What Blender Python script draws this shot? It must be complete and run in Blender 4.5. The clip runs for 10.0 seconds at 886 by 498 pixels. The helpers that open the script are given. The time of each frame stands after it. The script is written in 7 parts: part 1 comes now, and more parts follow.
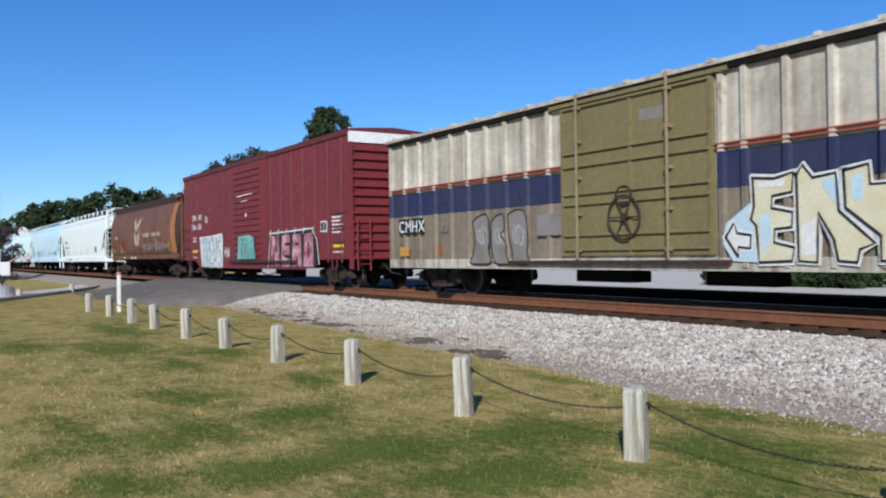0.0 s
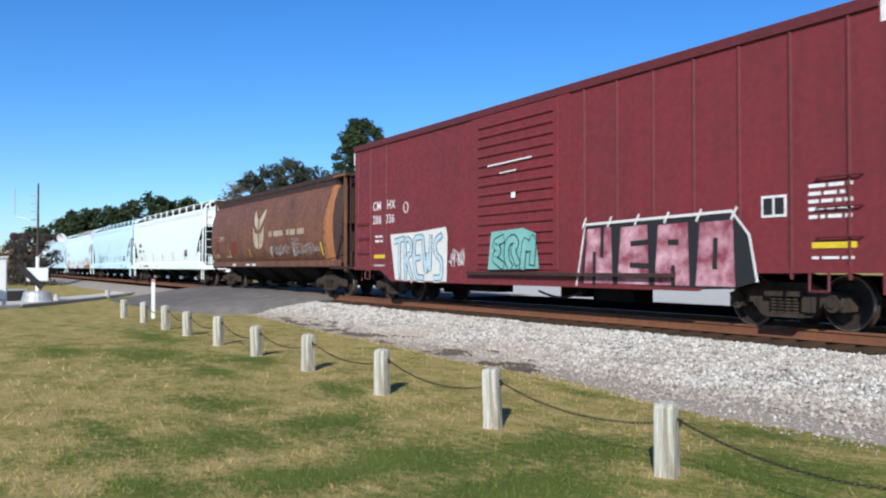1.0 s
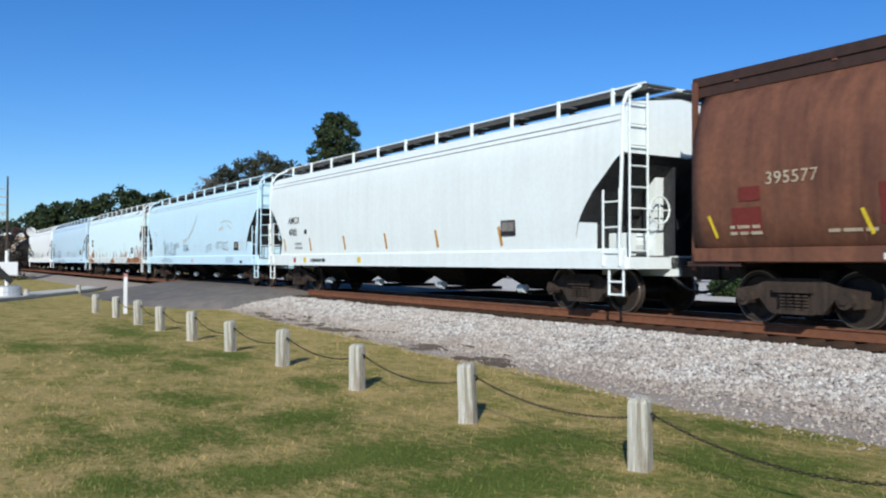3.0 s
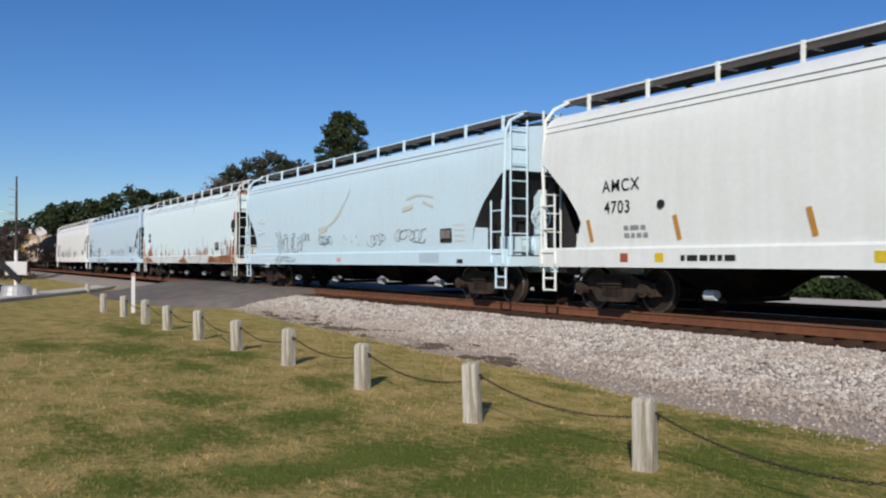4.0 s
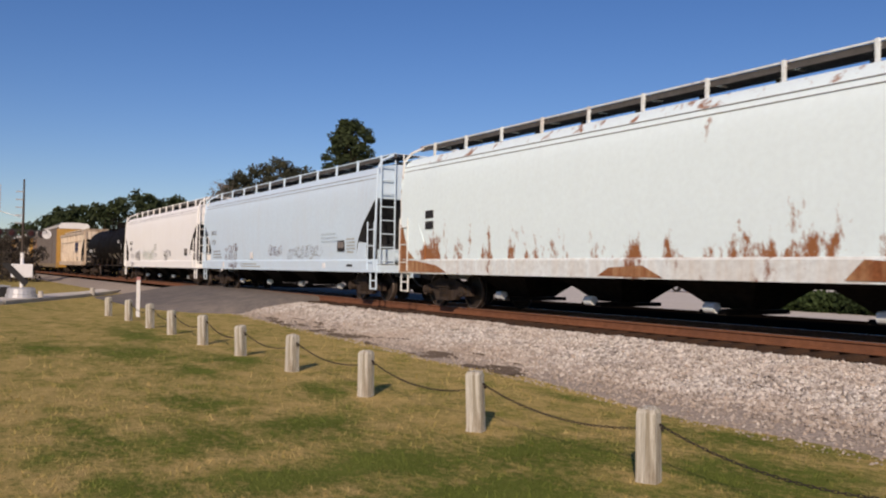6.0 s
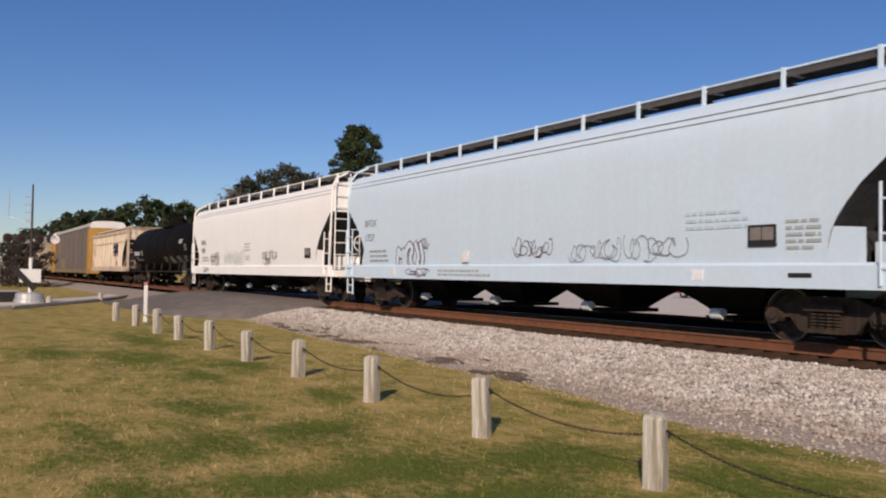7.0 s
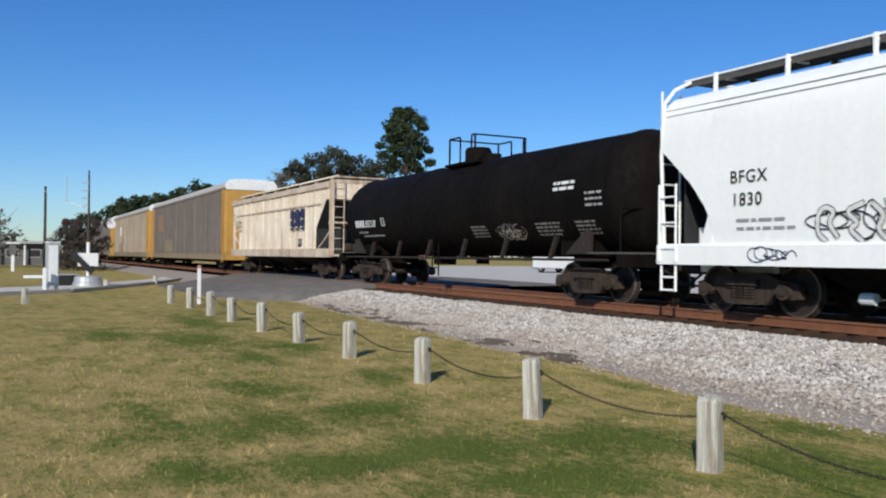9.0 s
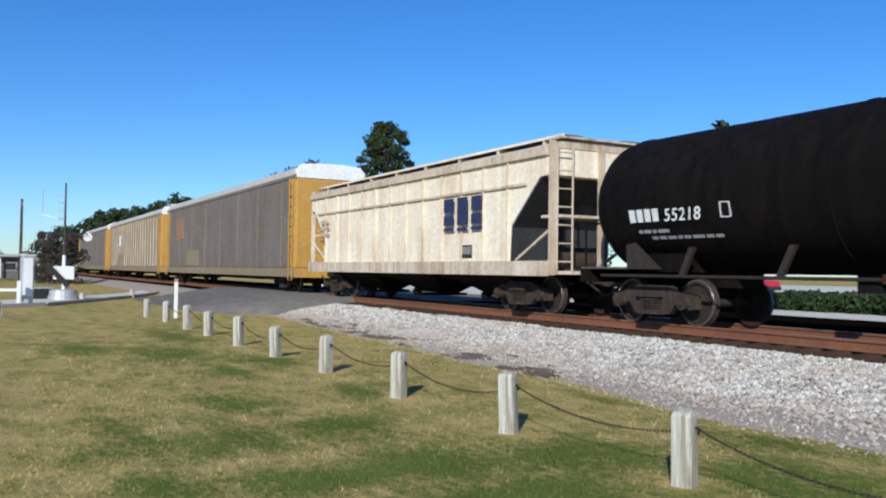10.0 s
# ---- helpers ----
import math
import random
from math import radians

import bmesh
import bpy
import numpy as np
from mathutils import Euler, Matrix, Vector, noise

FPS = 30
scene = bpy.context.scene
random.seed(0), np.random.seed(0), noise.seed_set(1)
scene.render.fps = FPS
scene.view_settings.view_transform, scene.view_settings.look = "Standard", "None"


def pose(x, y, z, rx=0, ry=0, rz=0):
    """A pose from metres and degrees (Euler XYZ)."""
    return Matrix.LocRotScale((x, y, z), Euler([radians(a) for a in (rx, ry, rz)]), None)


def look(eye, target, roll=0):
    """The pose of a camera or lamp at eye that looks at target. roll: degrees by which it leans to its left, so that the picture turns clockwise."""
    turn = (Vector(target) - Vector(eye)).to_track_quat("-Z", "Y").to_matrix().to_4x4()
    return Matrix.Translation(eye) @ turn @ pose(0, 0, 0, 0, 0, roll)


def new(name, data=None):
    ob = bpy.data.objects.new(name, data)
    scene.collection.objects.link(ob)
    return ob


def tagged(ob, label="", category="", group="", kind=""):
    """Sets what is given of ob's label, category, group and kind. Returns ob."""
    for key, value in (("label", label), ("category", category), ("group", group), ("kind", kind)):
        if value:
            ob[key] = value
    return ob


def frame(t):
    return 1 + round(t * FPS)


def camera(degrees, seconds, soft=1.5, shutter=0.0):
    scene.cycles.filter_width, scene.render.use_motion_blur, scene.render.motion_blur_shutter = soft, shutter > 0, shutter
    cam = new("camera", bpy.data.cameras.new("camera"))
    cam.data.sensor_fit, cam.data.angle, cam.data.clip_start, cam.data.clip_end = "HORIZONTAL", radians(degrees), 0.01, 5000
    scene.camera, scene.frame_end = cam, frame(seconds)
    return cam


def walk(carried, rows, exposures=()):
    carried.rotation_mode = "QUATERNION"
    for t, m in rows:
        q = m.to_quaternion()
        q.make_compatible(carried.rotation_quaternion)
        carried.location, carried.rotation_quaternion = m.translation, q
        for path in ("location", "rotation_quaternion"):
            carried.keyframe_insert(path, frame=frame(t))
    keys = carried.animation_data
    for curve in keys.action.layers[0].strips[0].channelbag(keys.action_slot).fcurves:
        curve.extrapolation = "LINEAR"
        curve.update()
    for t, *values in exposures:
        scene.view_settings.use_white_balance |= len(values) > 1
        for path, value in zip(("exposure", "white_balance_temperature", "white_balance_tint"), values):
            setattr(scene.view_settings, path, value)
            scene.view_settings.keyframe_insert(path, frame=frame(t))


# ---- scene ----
# Camera, held by hand on the lawn; x runs along the track (the train goes towards +x), y across it.
cam = camera(55.3, 10.0, soft=2.1, shutter=0.06)
# seconds, x, y, z, pitch, roll, yaw
PATH = [
    (0.0, 0.004, -0.030, 1.590, 0.42, 0.78, 57.55),
    (0.5, -0.017, -0.055, 1.591, 0.78, 0.21, 57.80),
    (1.0, 0.013, -0.036, 1.584, 1.25, -0.07, 59.64),
    (1.5, -0.007, -0.032, 1.605, 0.95, 0.00, 58.60),
    (2.0, 0.008, -0.043, 1.592, 1.58, -1.08, 58.23),
    (2.5, 0.007, -0.044, 1.586, 1.30, -0.65, 57.70),
    (3.8, 0.010, 0.007, 1.594, 0.64, 0.45, 58.69),
    (4.0, 0.007, 0.013, 1.590, 0.81, -0.04, 58.53),
    (4.5, 0.026, -0.033, 1.593, 0.89, -0.47, 58.58),
    (5.0, 0.005, -0.002, 1.600, 1.71, -0.61, 59.32),
    (5.5, -0.007, 0.009, 1.602, 1.32, -0.70, 59.28),
    (5.7, -0.008, 0.002, 1.588, 1.22, -0.77, 58.87),
    (6.8, 0.034, 0.049, 1.575, 1.89, -1.17, 59.11),
    (7.0, -0.009, 0.029, 1.574, 1.80, -0.98, 59.34),
    (7.5, -0.012, 0.032, 1.579, 1.75, -0.81, 60.60),
    (8.0, -0.000, 0.022, 1.584, 0.89, -1.00, 60.71),
    (8.5, -0.010, 0.009, 1.571, 0.44, -0.29, 61.77),
    (9.0, -0.017, 0.002, 1.580, 0.49, -0.61, 62.54),
    (9.5, -0.005, 0.040, 1.569, 1.96, -0.88, 61.56),
    (10.0, -0.023, 0.060, 1.570, 1.50, -0.81, 61.24),
]
# seconds, stops, kelvin, tint: the phone's balance drifts warmer in the middle
EXPOSURES = [(0.0, 0.0, 6100, 6), (1.0, 0.22, 6050, 4), (2.0, 0.13, 5950, 4), (2.5, 0.1, 5950, 4), (3.8, -0.28, 6600, 9), (4.5, -0.34, 7250, 16), (5.5, -0.34, 7900, 21), (7.5, -0.34, 7750, 20), (8.5, -0.32, 6750, 13), (9.0, -0.13, 6300, 6), (9.5, 0.09, 5950, 3), (10.0, 0.1, 5950, 3)]
walk(cam, [(t, pose(x, y, z, 90 + p, r, w)) for t, x, y, z, p, r, w in PATH], EXPOSURES)

# Sun and sky: a low winter sun behind the camera's right shoulder.
SUN_EL, SUN_AZ = 28.0, -41.5
world = bpy.data.worlds.new("world")
scene.world = world
world.use_nodes = True
wn = world.node_tree
sky = wn.nodes.new("ShaderNodeTexSky")
sky.sky_type, sky.sun_disc = "NISHITA", False
sky.sun_elevation, sky.sun_rotation = radians(SUN_EL), radians(90 - SUN_AZ)
sky.air_density, sky.dust_density, sky.ozone_density = 1.0, 0.1, 3.0
deep = wn.nodes.new("ShaderNodeHueSaturation")
deep.inputs["Saturation"].default_value = 1.25
wn.links.new(sky.outputs[0], deep.inputs["Color"])
azure = wn.nodes.new("ShaderNodeMix")
azure.data_type, azure.blend_type = "RGBA", "MULTIPLY"
azure.inputs[0].default_value, azure.inputs[7].default_value = 1.0, (0.80, 0.97, 1.31, 1)
wn.links.new(deep.outputs[0], azure.inputs[6])
wn.links.new(azure.outputs[2], wn.nodes["Background"].inputs[0])
wn.nodes["Background"].inputs[1].default_value = 0.093
sun = new("sun", bpy.data.lights.new("sun", "SUN"))
sun.data.energy, sun.data.angle, sun.data.color = 5.0, radians(0.53), (1.0, 0.93, 0.83)
sun.matrix_world = look((60 * math.cos(radians(SUN_AZ)), 60 * math.sin(radians(SUN_AZ)), 60 * math.tan(radians(SUN_EL))), (0, 0, 0))

# The plan
TRACK_Y, RAIL_Z, SPEED = 12.58, 0.613, 15.64


# ---- materials ----
def graph(name, rough=0.6, metal=0.0, spec=0.4):
    m = bpy.data.materials.new(name)
    m.use_nodes = True
    b = m.node_tree.nodes["Principled BSDF"]
    b.inputs["Roughness"].default_value, b.inputs["Metallic"].default_value = rough, metal
    b.inputs["Specular IOR Level"].default_value = spec
    return m, m.node_tree, b


def node(nt, kind, **sets):
    n = nt.nodes.new(kind)
    for k, v in sets.items():
        n.inputs[k].default_value = v
    return n


def coords(nt, scale=(1, 1, 1)):
    c = nt.nodes.new("ShaderNodeTexCoord")
    mp = nt.nodes.new("ShaderNodeMapping")
    mp.inputs["Scale"].default_value = scale
    nt.links.new(c.outputs["Object"], mp.inputs[0])
    return mp.outputs[0]


def noisy(nt, scale, detail=4, stretch=(1, 1, 1), rough=0.6):
    n = node(nt, "ShaderNodeTexNoise", Scale=scale, Detail=detail, Roughness=rough)
    nt.links.new(coords(nt, stretch), n.inputs["Vector"])
    return n.outputs[0]


def ramp(nt, fac, lo, hi, a=0.0, b=1.0):
    r = nt.nodes.new("ShaderNodeMapRange")
    r.inputs[1].default_value, r.inputs[2].default_value = lo, hi
    r.inputs[3].default_value, r.inputs[4].default_value = a, b
    nt.links.new(fac, r.inputs[0])
    return r.outputs[0]


def mixed(nt, fac, a, b):
    m = nt.nodes.new("ShaderNodeMix")
    m.data_type = "RGBA"
    if isinstance(fac, float):
        m.inputs[0].default_value = fac
    else:
        nt.links.new(fac, m.inputs[0])
    for i, c in ((6, a), (7, b)):
        if isinstance(c, tuple):
            m.inputs[i].default_value = (*c, 1)
        else:
            nt.links.new(c, m.inputs[i])
    return m.outputs[2]


def times(nt, a, b):
    m = nt.nodes.new("ShaderNodeMath")
    m.operation = "MULTIPLY"
    nt.links.new(a, m.inputs[0])
    if isinstance(b, (int, float)):
        m.inputs[1].default_value = b
    else:
        nt.links.new(b, m.inputs[1])
    return m.outputs[0]


def bumped(nt, bsdf, fac, strength, dist=0.02):
    b = node(nt, "ShaderNodeBump", Strength=strength, Distance=dist)
    nt.links.new(fac, b.inputs["Height"])
    nt.links.new(b.outputs[0], bsdf.inputs["Normal"])


def paint(name, base, dirt=(0.12, 0.09, 0.06), amount=0.4, fine=0.12, rough=0.5, metal=0.0, streaks=True, rust=None, rust_cut=0.6, rust_low=None, bump=0.12, scale=1.0, spec=0.4):
    """Weathered paint: broad fading, streaks that run down, fine grime, and rust patches if asked for."""
    m, nt, b = graph(name, rough, metal, spec)
    broad = noisy(nt, 0.55 * scale, 5)
    streak = noisy(nt, 1.0, 4, (4.5 * scale, 4.5 * scale, 0.28 * scale) if streaks else (2, 2, 2))
    grime = noisy(nt, 9.0 * scale, 6)
    dark = tuple(v * (1 - fine * 2) for v in base)
    c = mixed(nt, ramp(nt, grime, 0.35, 0.7), base, dark)
    c = mixed(nt, times(nt, ramp(nt, times(nt, broad, streak), 0.16, 0.42), amount), c, dirt)
    if rust:
        spots = noisy(nt, 1.1, 7, (1.6, 1.6, 0.7), 0.72)
        if rust_low:
            sep = nt.nodes.new("ShaderNodeSeparateXYZ")
            nt.links.new(coords(nt), sep.inputs[0])
            for out, (lo, hi, gain) in ((2, (2.3, 1.1, rust_low)), (2, (3.72, 3.80, rust_low * 0.55)), (0, (6.2, 8.6, rust_low * 0.38))):
                add = nt.nodes.new("ShaderNodeMath")
                nt.links.new(spots, add.inputs[0])
                nt.links.new(ramp(nt, sep.outputs[out], lo, hi, 0.0, gain), add.inputs[1])
                spots = add.outputs[0]
        c = mixed(nt, ramp(nt, spots, rust_cut, rust_cut + 0.07), c, rust)
    nt.links.new(c, b.inputs["Base Color"])
    nt.links.new(ramp(nt, grime, 0.3, 0.7, rough - 0.1, min(1.0, rough + 0.2)), b.inputs["Roughness"])
    bumped(nt, b, grime, bump, 0.01)
    return m


def plain(name, base, rough=0.6, metal=0.0):
    m, nt, b = graph(name, rough, metal)
    g = noisy(nt, 14.0, 5)
    nt.links.new(mixed(nt, ramp(nt, g, 0.3, 0.75), base, tuple(v * 0.72 for v in base)), b.inputs["Base Color"])
    bumped(nt, b, g, 0.1, 0.006)
    return m


M = {}
# underframes and bays: shade beneath the cars is part of this near-black
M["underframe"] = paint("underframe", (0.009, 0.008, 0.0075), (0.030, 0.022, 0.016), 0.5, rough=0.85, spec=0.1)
M["truck"] = paint("truck_steel", (0.034, 0.027, 0.023), (0.095, 0.062, 0.044), 0.7, rough=0.85, scale=3, spec=0.2)
M["wheel"] = paint("wheel_steel", (0.055, 0.04, 0.032), (0.03, 0.025, 0.02), 0.5, rough=0.6, metal=0.4)
M["grey_side"] = paint("grey_side", (0.62, 0.575, 0.485), (0.17, 0.125, 0.09), 0.9, rough=0.65, rust=(0.20, 0.13, 0.08), rust_cut=0.68)
M["grimy_side"] = paint("grimy_side", (0.26, 0.215, 0.16), (0.11, 0.08, 0.055), 0.9, rough=0.7, rust=(0.17, 0.10, 0.055), rust_cut=0.66)
M["olive_door"] = paint("olive_door", (0.215, 0.175, 0.078), (0.13, 0.10, 0.05), 0.5, rough=0.6)
M["blue_band"] = paint("blue_band", (0.022, 0.028, 0.085), (0.06, 0.055, 0.07), 0.5, rough=0.6)
M["red_line"] = plain("red_line", (0.42, 0.10, 0.06), 0.6)
M["red_side"] = paint("red_side", (0.20, 0.027, 0.033), (0.10, 0.024, 0.024), 0.6, rough=0.55)
M["red_roof"] = paint("red_roof", (0.13, 0.022, 0.026), (0.05, 0.02, 0.02), 0.5, rough=0.6)
M["white_band"] = paint("white_band", (0.80, 0.80, 0.78), (0.5, 0.45, 0.4), 0.3)
M["brown_side"] = paint("brown_side", (0.205, 0.085, 0.046), (0.075, 0.032, 0.022), 1.0, rough=0.55)
M["brown_dark"] = paint("brown_dark", (0.040, 0.021, 0.018), (0.075, 0.036, 0.026), 0.5, rough=0.7)
M["brown_end"] = paint("brown_end", (0.34, 0.135, 0.055), (0.12, 0.06, 0.035), 0.6, rough=0.62)
M["white_grey"] = paint("white_grey", (0.80, 0.85, 0.83), (0.62, 0.64, 0.62), 0.4, fine=0.03, bump=0.04)
M["pale_blue"] = paint("pale_blue", (0.60, 0.80, 0.90), (0.55, 0.68, 0.74), 0.5, fine=0.03, bump=0.04)
M["rusty_white"] = paint("rusty_white", (0.74, 0.90, 0.93), (0.68, 0.81, 0.84), 0.35, fine=0.03, bump=0.04, rust=(0.29, 0.115, 0.045), rust_cut=0.68, rust_low=0.23)
M["rust"] = paint("rust", (0.26, 0.088, 0.03), (0.52, 0.33, 0.18), 0.7, fine=0.2, rough=0.85, streaks=True, scale=2)
M["rusty_trim"] = paint("rusty_trim", (0.74, 0.83, 0.84), (0.52, 0.40, 0.29), 0.5, rust=(0.23, 0.085, 0.035), rust_cut=0.58)
M["lavender"] = paint("lavender_white", (0.57, 0.735, 0.85), (0.54, 0.63, 0.70), 0.5, fine=0.03, bump=0.04)
M["cream"] = paint("cream_white", (0.88, 0.89, 0.87), (0.76, 0.74, 0.69), 0.4, fine=0.03, bump=0.04)
# shade in the hopper end recesses is put into this near-black
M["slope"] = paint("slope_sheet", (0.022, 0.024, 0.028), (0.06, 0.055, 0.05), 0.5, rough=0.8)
M["walkway"] = paint("walkway", (0.09, 0.085, 0.08), (0.05, 0.04, 0.035), 0.5, rough=0.7, streaks=False)
M["tank_black"] = paint("tank_black", (0.006, 0.0053, 0.005), (0.017, 0.0125, 0.010), 0.6, rough=0.65, bump=0.05, spec=0.05)
M["tan_side"] = paint("tan_side", (0.90, 0.80, 0.64), (0.50, 0.31, 0.17), 0.62, rough=0.65, rust=(0.20, 0.10, 0.05), rust_cut=0.70)
M["tan_rib"] = paint("tan_rib", (0.70, 0.59, 0.46), (0.25, 0.15, 0.09), 0.9, rough=0.7)
M["galvanised"] = paint("galvanised", (0.19, 0.155, 0.13), (0.11, 0.08, 0.055), 0.9, rough=0.65)
M["rack_dull"] = paint("rack_dull", (0.27, 0.21, 0.13), (0.18, 0.12, 0.07), 0.7, rough=0.65)
M["rack_yellow"] = paint("rack_yellow", (0.50, 0.28, 0.06), (0.30, 0.15, 0.04), 0.6, rough=0.6)
M["rust_stain"] = paint("rust_stain", (0.34, 0.17, 0.075), (0.20, 0.15, 0.12), 1.0, rough=0.7)
M["rack_roof"] = paint("rack_roof", (0.52, 0.49, 0.45), (0.35, 0.31, 0.26), 0.6, streaks=False)
M["spray_green"] = paint("spray_green", (0.56, 0.68, 0.58), (0.66, 0.75, 0.66), 0.7, streaks=False, scale=3)
M["faint_ink"] = plain("faint_ink", (0.42, 0.45, 0.42), 0.8)
M["black_ink"] = plain("black_ink", (0.02, 0.02, 0.022), 0.7)
M["white_ink"] = plain("white_ink", (0.80, 0.80, 0.79), 0.7)
M["faded_ink"] = paint("faded_ink", (0.52, 0.45, 0.33), (0.25, 0.14, 0.08), 0.8, rough=0.7, streaks=False, scale=3)
M["pale_ink"] = plain("pale_ink", (0.88, 0.93, 0.96), 0.7)
M["grey_ink"] = plain("grey_ink", (0.30, 0.31, 0.32), 0.8)
M["yellow_ink"] = plain("yellow_ink", (0.75, 0.55, 0.03), 0.6)
M["orange_ink"] = plain("orange_ink", (0.55, 0.27, 0.05), 0.6)
M["blue_ink"] = plain("blue_ink", (0.025, 0.03, 0.09), 0.7)
M["spray_white"] = paint("spray_white", (0.76, 0.75, 0.72), (0.5, 0.48, 0.45), 0.3, streaks=False, scale=2)
M["spray_cream"] = paint("spray_cream", (0.72, 0.67, 0.50), (0.55, 0.48, 0.28), 0.8, streaks=False, scale=3)
M["spray_teal"] = paint("spray_teal", (0.20, 0.46, 0.42), (0.3, 0.55, 0.5), 0.5, streaks=False, scale=3)
M["spray_rose"] = paint("spray_rose", (0.30, 0.055, 0.085), (0.70, 0.42, 0.47), 1.0, fine=0.3, streaks=False, scale=7)
M["spray_sky"] = paint("spray_sky", (0.48, 0.63, 0.72), (0.6, 0.7, 0.76), 0.5, streaks=False, scale=3)
M["spray_grey"] = paint("spray_grey", (0.42, 0.41, 0.42), (0.3, 0.29, 0.3), 0.7, streaks=False, scale=3)
M["spray_dull"] = paint("spray_dull", (0.26, 0.24, 0.225), (0.17, 0.14, 0.115), 0.9, streaks=False, scale=3)
M["scuff"] = paint("scuff", (0.62, 0.70, 0.68), (0.58, 0.56, 0.46), 0.9, streaks=False, scale=4)
M["pink_patch"] = plain("pink_patch", (0.75, 0.42, 0.45), 0.6)
M["red_patch"] = plain("red_patch", (0.17, 0.028, 0.022), 0.6)
M["rail"] = paint("rail_steel", (0.23, 0.092, 0.045), (0.12, 0.05, 0.03), 0.6, rough=0.75, streaks=False, metal=0.1)
M["rail_top"] = plain("rail_top", (0.32, 0.25, 0.21), 0.4, 0.7)
# wood kept extra dark: shadows under the tie ends are put into it
M["tie"] = paint("tie_wood", (0.055, 0.036, 0.027), (0.11, 0.06, 0.038), 0.6, rough=0.9, streaks=False, scale=2, spec=0.1)
M["post_wood"], nt, bs = graph("post_wood", 0.92, 0, 0.1)
grain = noisy(nt, 1.0, 6, (34, 34, 1.6), 0.7)
wear = noisy(nt, 1.0, 4, (7, 7, 3), 0.6)
tone = mixed(nt, ramp(nt, grain, 0.38, 0.62), (0.60, 0.585, 0.52), (0.27, 0.24, 0.185))
nt.links.new(mixed(nt, ramp(nt, wear, 0.5, 0.7, 0.0, 0.75), tone, (0.22, 0.18, 0.13)), bs.inputs["Base Color"])
bumped(nt, bs, grain, 0.9, 0.02)
M["chain"] = plain("chain_iron", (0.055, 0.042, 0.035), 0.65, 0.6)
M["white_post"] = paint("white_post", (0.80, 0.80, 0.79), (0.55, 0.52, 0.48), 0.3, scale=3)
M["red_tip"] = plain("red_tip", (0.50, 0.24, 0.22), 0.5)
M["aluminium"] = paint("aluminium", (0.55, 0.56, 0.57), (0.35, 0.34, 0.33), 0.4, metal=0.5, rough=0.45)
M["signal_black"] = plain("signal_black", (0.022, 0.021, 0.02), 0.6)
M["car_red"] = paint("car_red", (0.45, 0.025, 0.03), (0.3, 0.03, 0.03), 0.3, fine=0.03, rough=0.3, streaks=False)
M["lamp_red"] = plain("red_lens", (0.05, 0.012, 0.01), 0.2)
M["concrete"] = paint("concrete", (0.46, 0.43, 0.38), (0.30, 0.27, 0.23), 0.6, rough=0.9, streaks=False)
M["pole_wood"] = paint("pole_wood", (0.07, 0.052, 0.042), (0.03, 0.025, 0.02), 0.6, rough=0.9)
M["shed_wall"] = paint("shed_wall", (0.13, 0.125, 0.12), (0.12, 0.115, 0.11), 0.5)
M["shed_roof"] = paint("shed_roof", (0.40, 0.40, 0.41), (0.28, 0.27, 0.26), 0.5, streaks=False)
M["bark"] = paint("bark", (0.10, 0.075, 0.055), (0.045, 0.035, 0.028), 0.7, rough=0.95, scale=2)
M["grey_bark"] = paint("grey_bark", (0.20, 0.18, 0.16), (0.10, 0.09, 0.08), 0.6, rough=0.95, scale=2)


def leafy(name, a, b):
    m, nt, bs = graph(name, 0.75, 0, 0.2)
    g = nt.nodes.new("ShaderNodeNewGeometry")
    c = mixed(nt, g.outputs["Random Per Island"], a, b)
    nt.links.new(mixed(nt, ramp(nt, noisy(nt, 0.4, 3), 0.35, 0.65), c, tuple(v * 0.6 for v in a)), bs.inputs["Base Color"])
    return m


M["pine"] = leafy("pine_needles", (0.026, 0.042, 0.018), (0.055, 0.074, 0.028))
M["oak"] = leafy("dull_leaves", (0.036, 0.042, 0.026), (0.078, 0.078, 0.048))
M["twig"] = leafy("bare_twigs", (0.15, 0.13, 0.11), (0.24, 0.22, 0.20))
M["scrub"] = leafy("dry_scrub", (0.045, 0.038, 0.032), (0.085, 0.07, 0.055))
M["hedge"] = leafy("hedge_leaves", (0.026, 0.048, 0.014), (0.05, 0.08, 0.026))
M["stone"], nt, bs = graph("ballast_stone", 0.9, 0, 0.05)
g = nt.nodes.new("ShaderNodeNewGeometry")
cr = nt.nodes.new("ShaderNodeValToRGB")
for i, (p, c) in enumerate(((0.0, (0.10, 0.085, 0.075)), (0.25, (0.33, 0.30, 0.265)), (0.6, (0.60, 0.56, 0.505)), (0.9, (0.80, 0.76, 0.70)), (1.0, (0.42, 0.30, 0.21)))):
    e = cr.color_ramp.elements[i] if i < 2 else cr.color_ramp.elements.new(p)
    e.position, e.color = p, (*c, 1)
cr.color_ramp.elements[0].position, cr.color_ramp.elements[1].position = 0.0, 0.25
nt.links.new(g.outputs["Random Per Island"], cr.inputs[0])
soil = nt.nodes.new("ShaderNodeAttribute")
soil.attribute_name = "soil"
tone = mixed(nt, ramp(nt, noisy(nt, 30, 5), 0.35, 0.7), cr.outputs[0], (0.36, 0.335, 0.31))
tone = mixed(nt, ramp(nt, noisy(nt, 0.5, 4), 0.45, 0.72, 0.0, 0.5), mixed(nt, ramp(nt, noisy(nt, 3.2, 5, (0.7, 1.3, 1)), 0.52, 0.68, 0.0, 0.7), tone, (0.17, 0.14, 0.12)), (0.38, 0.30, 0.235))
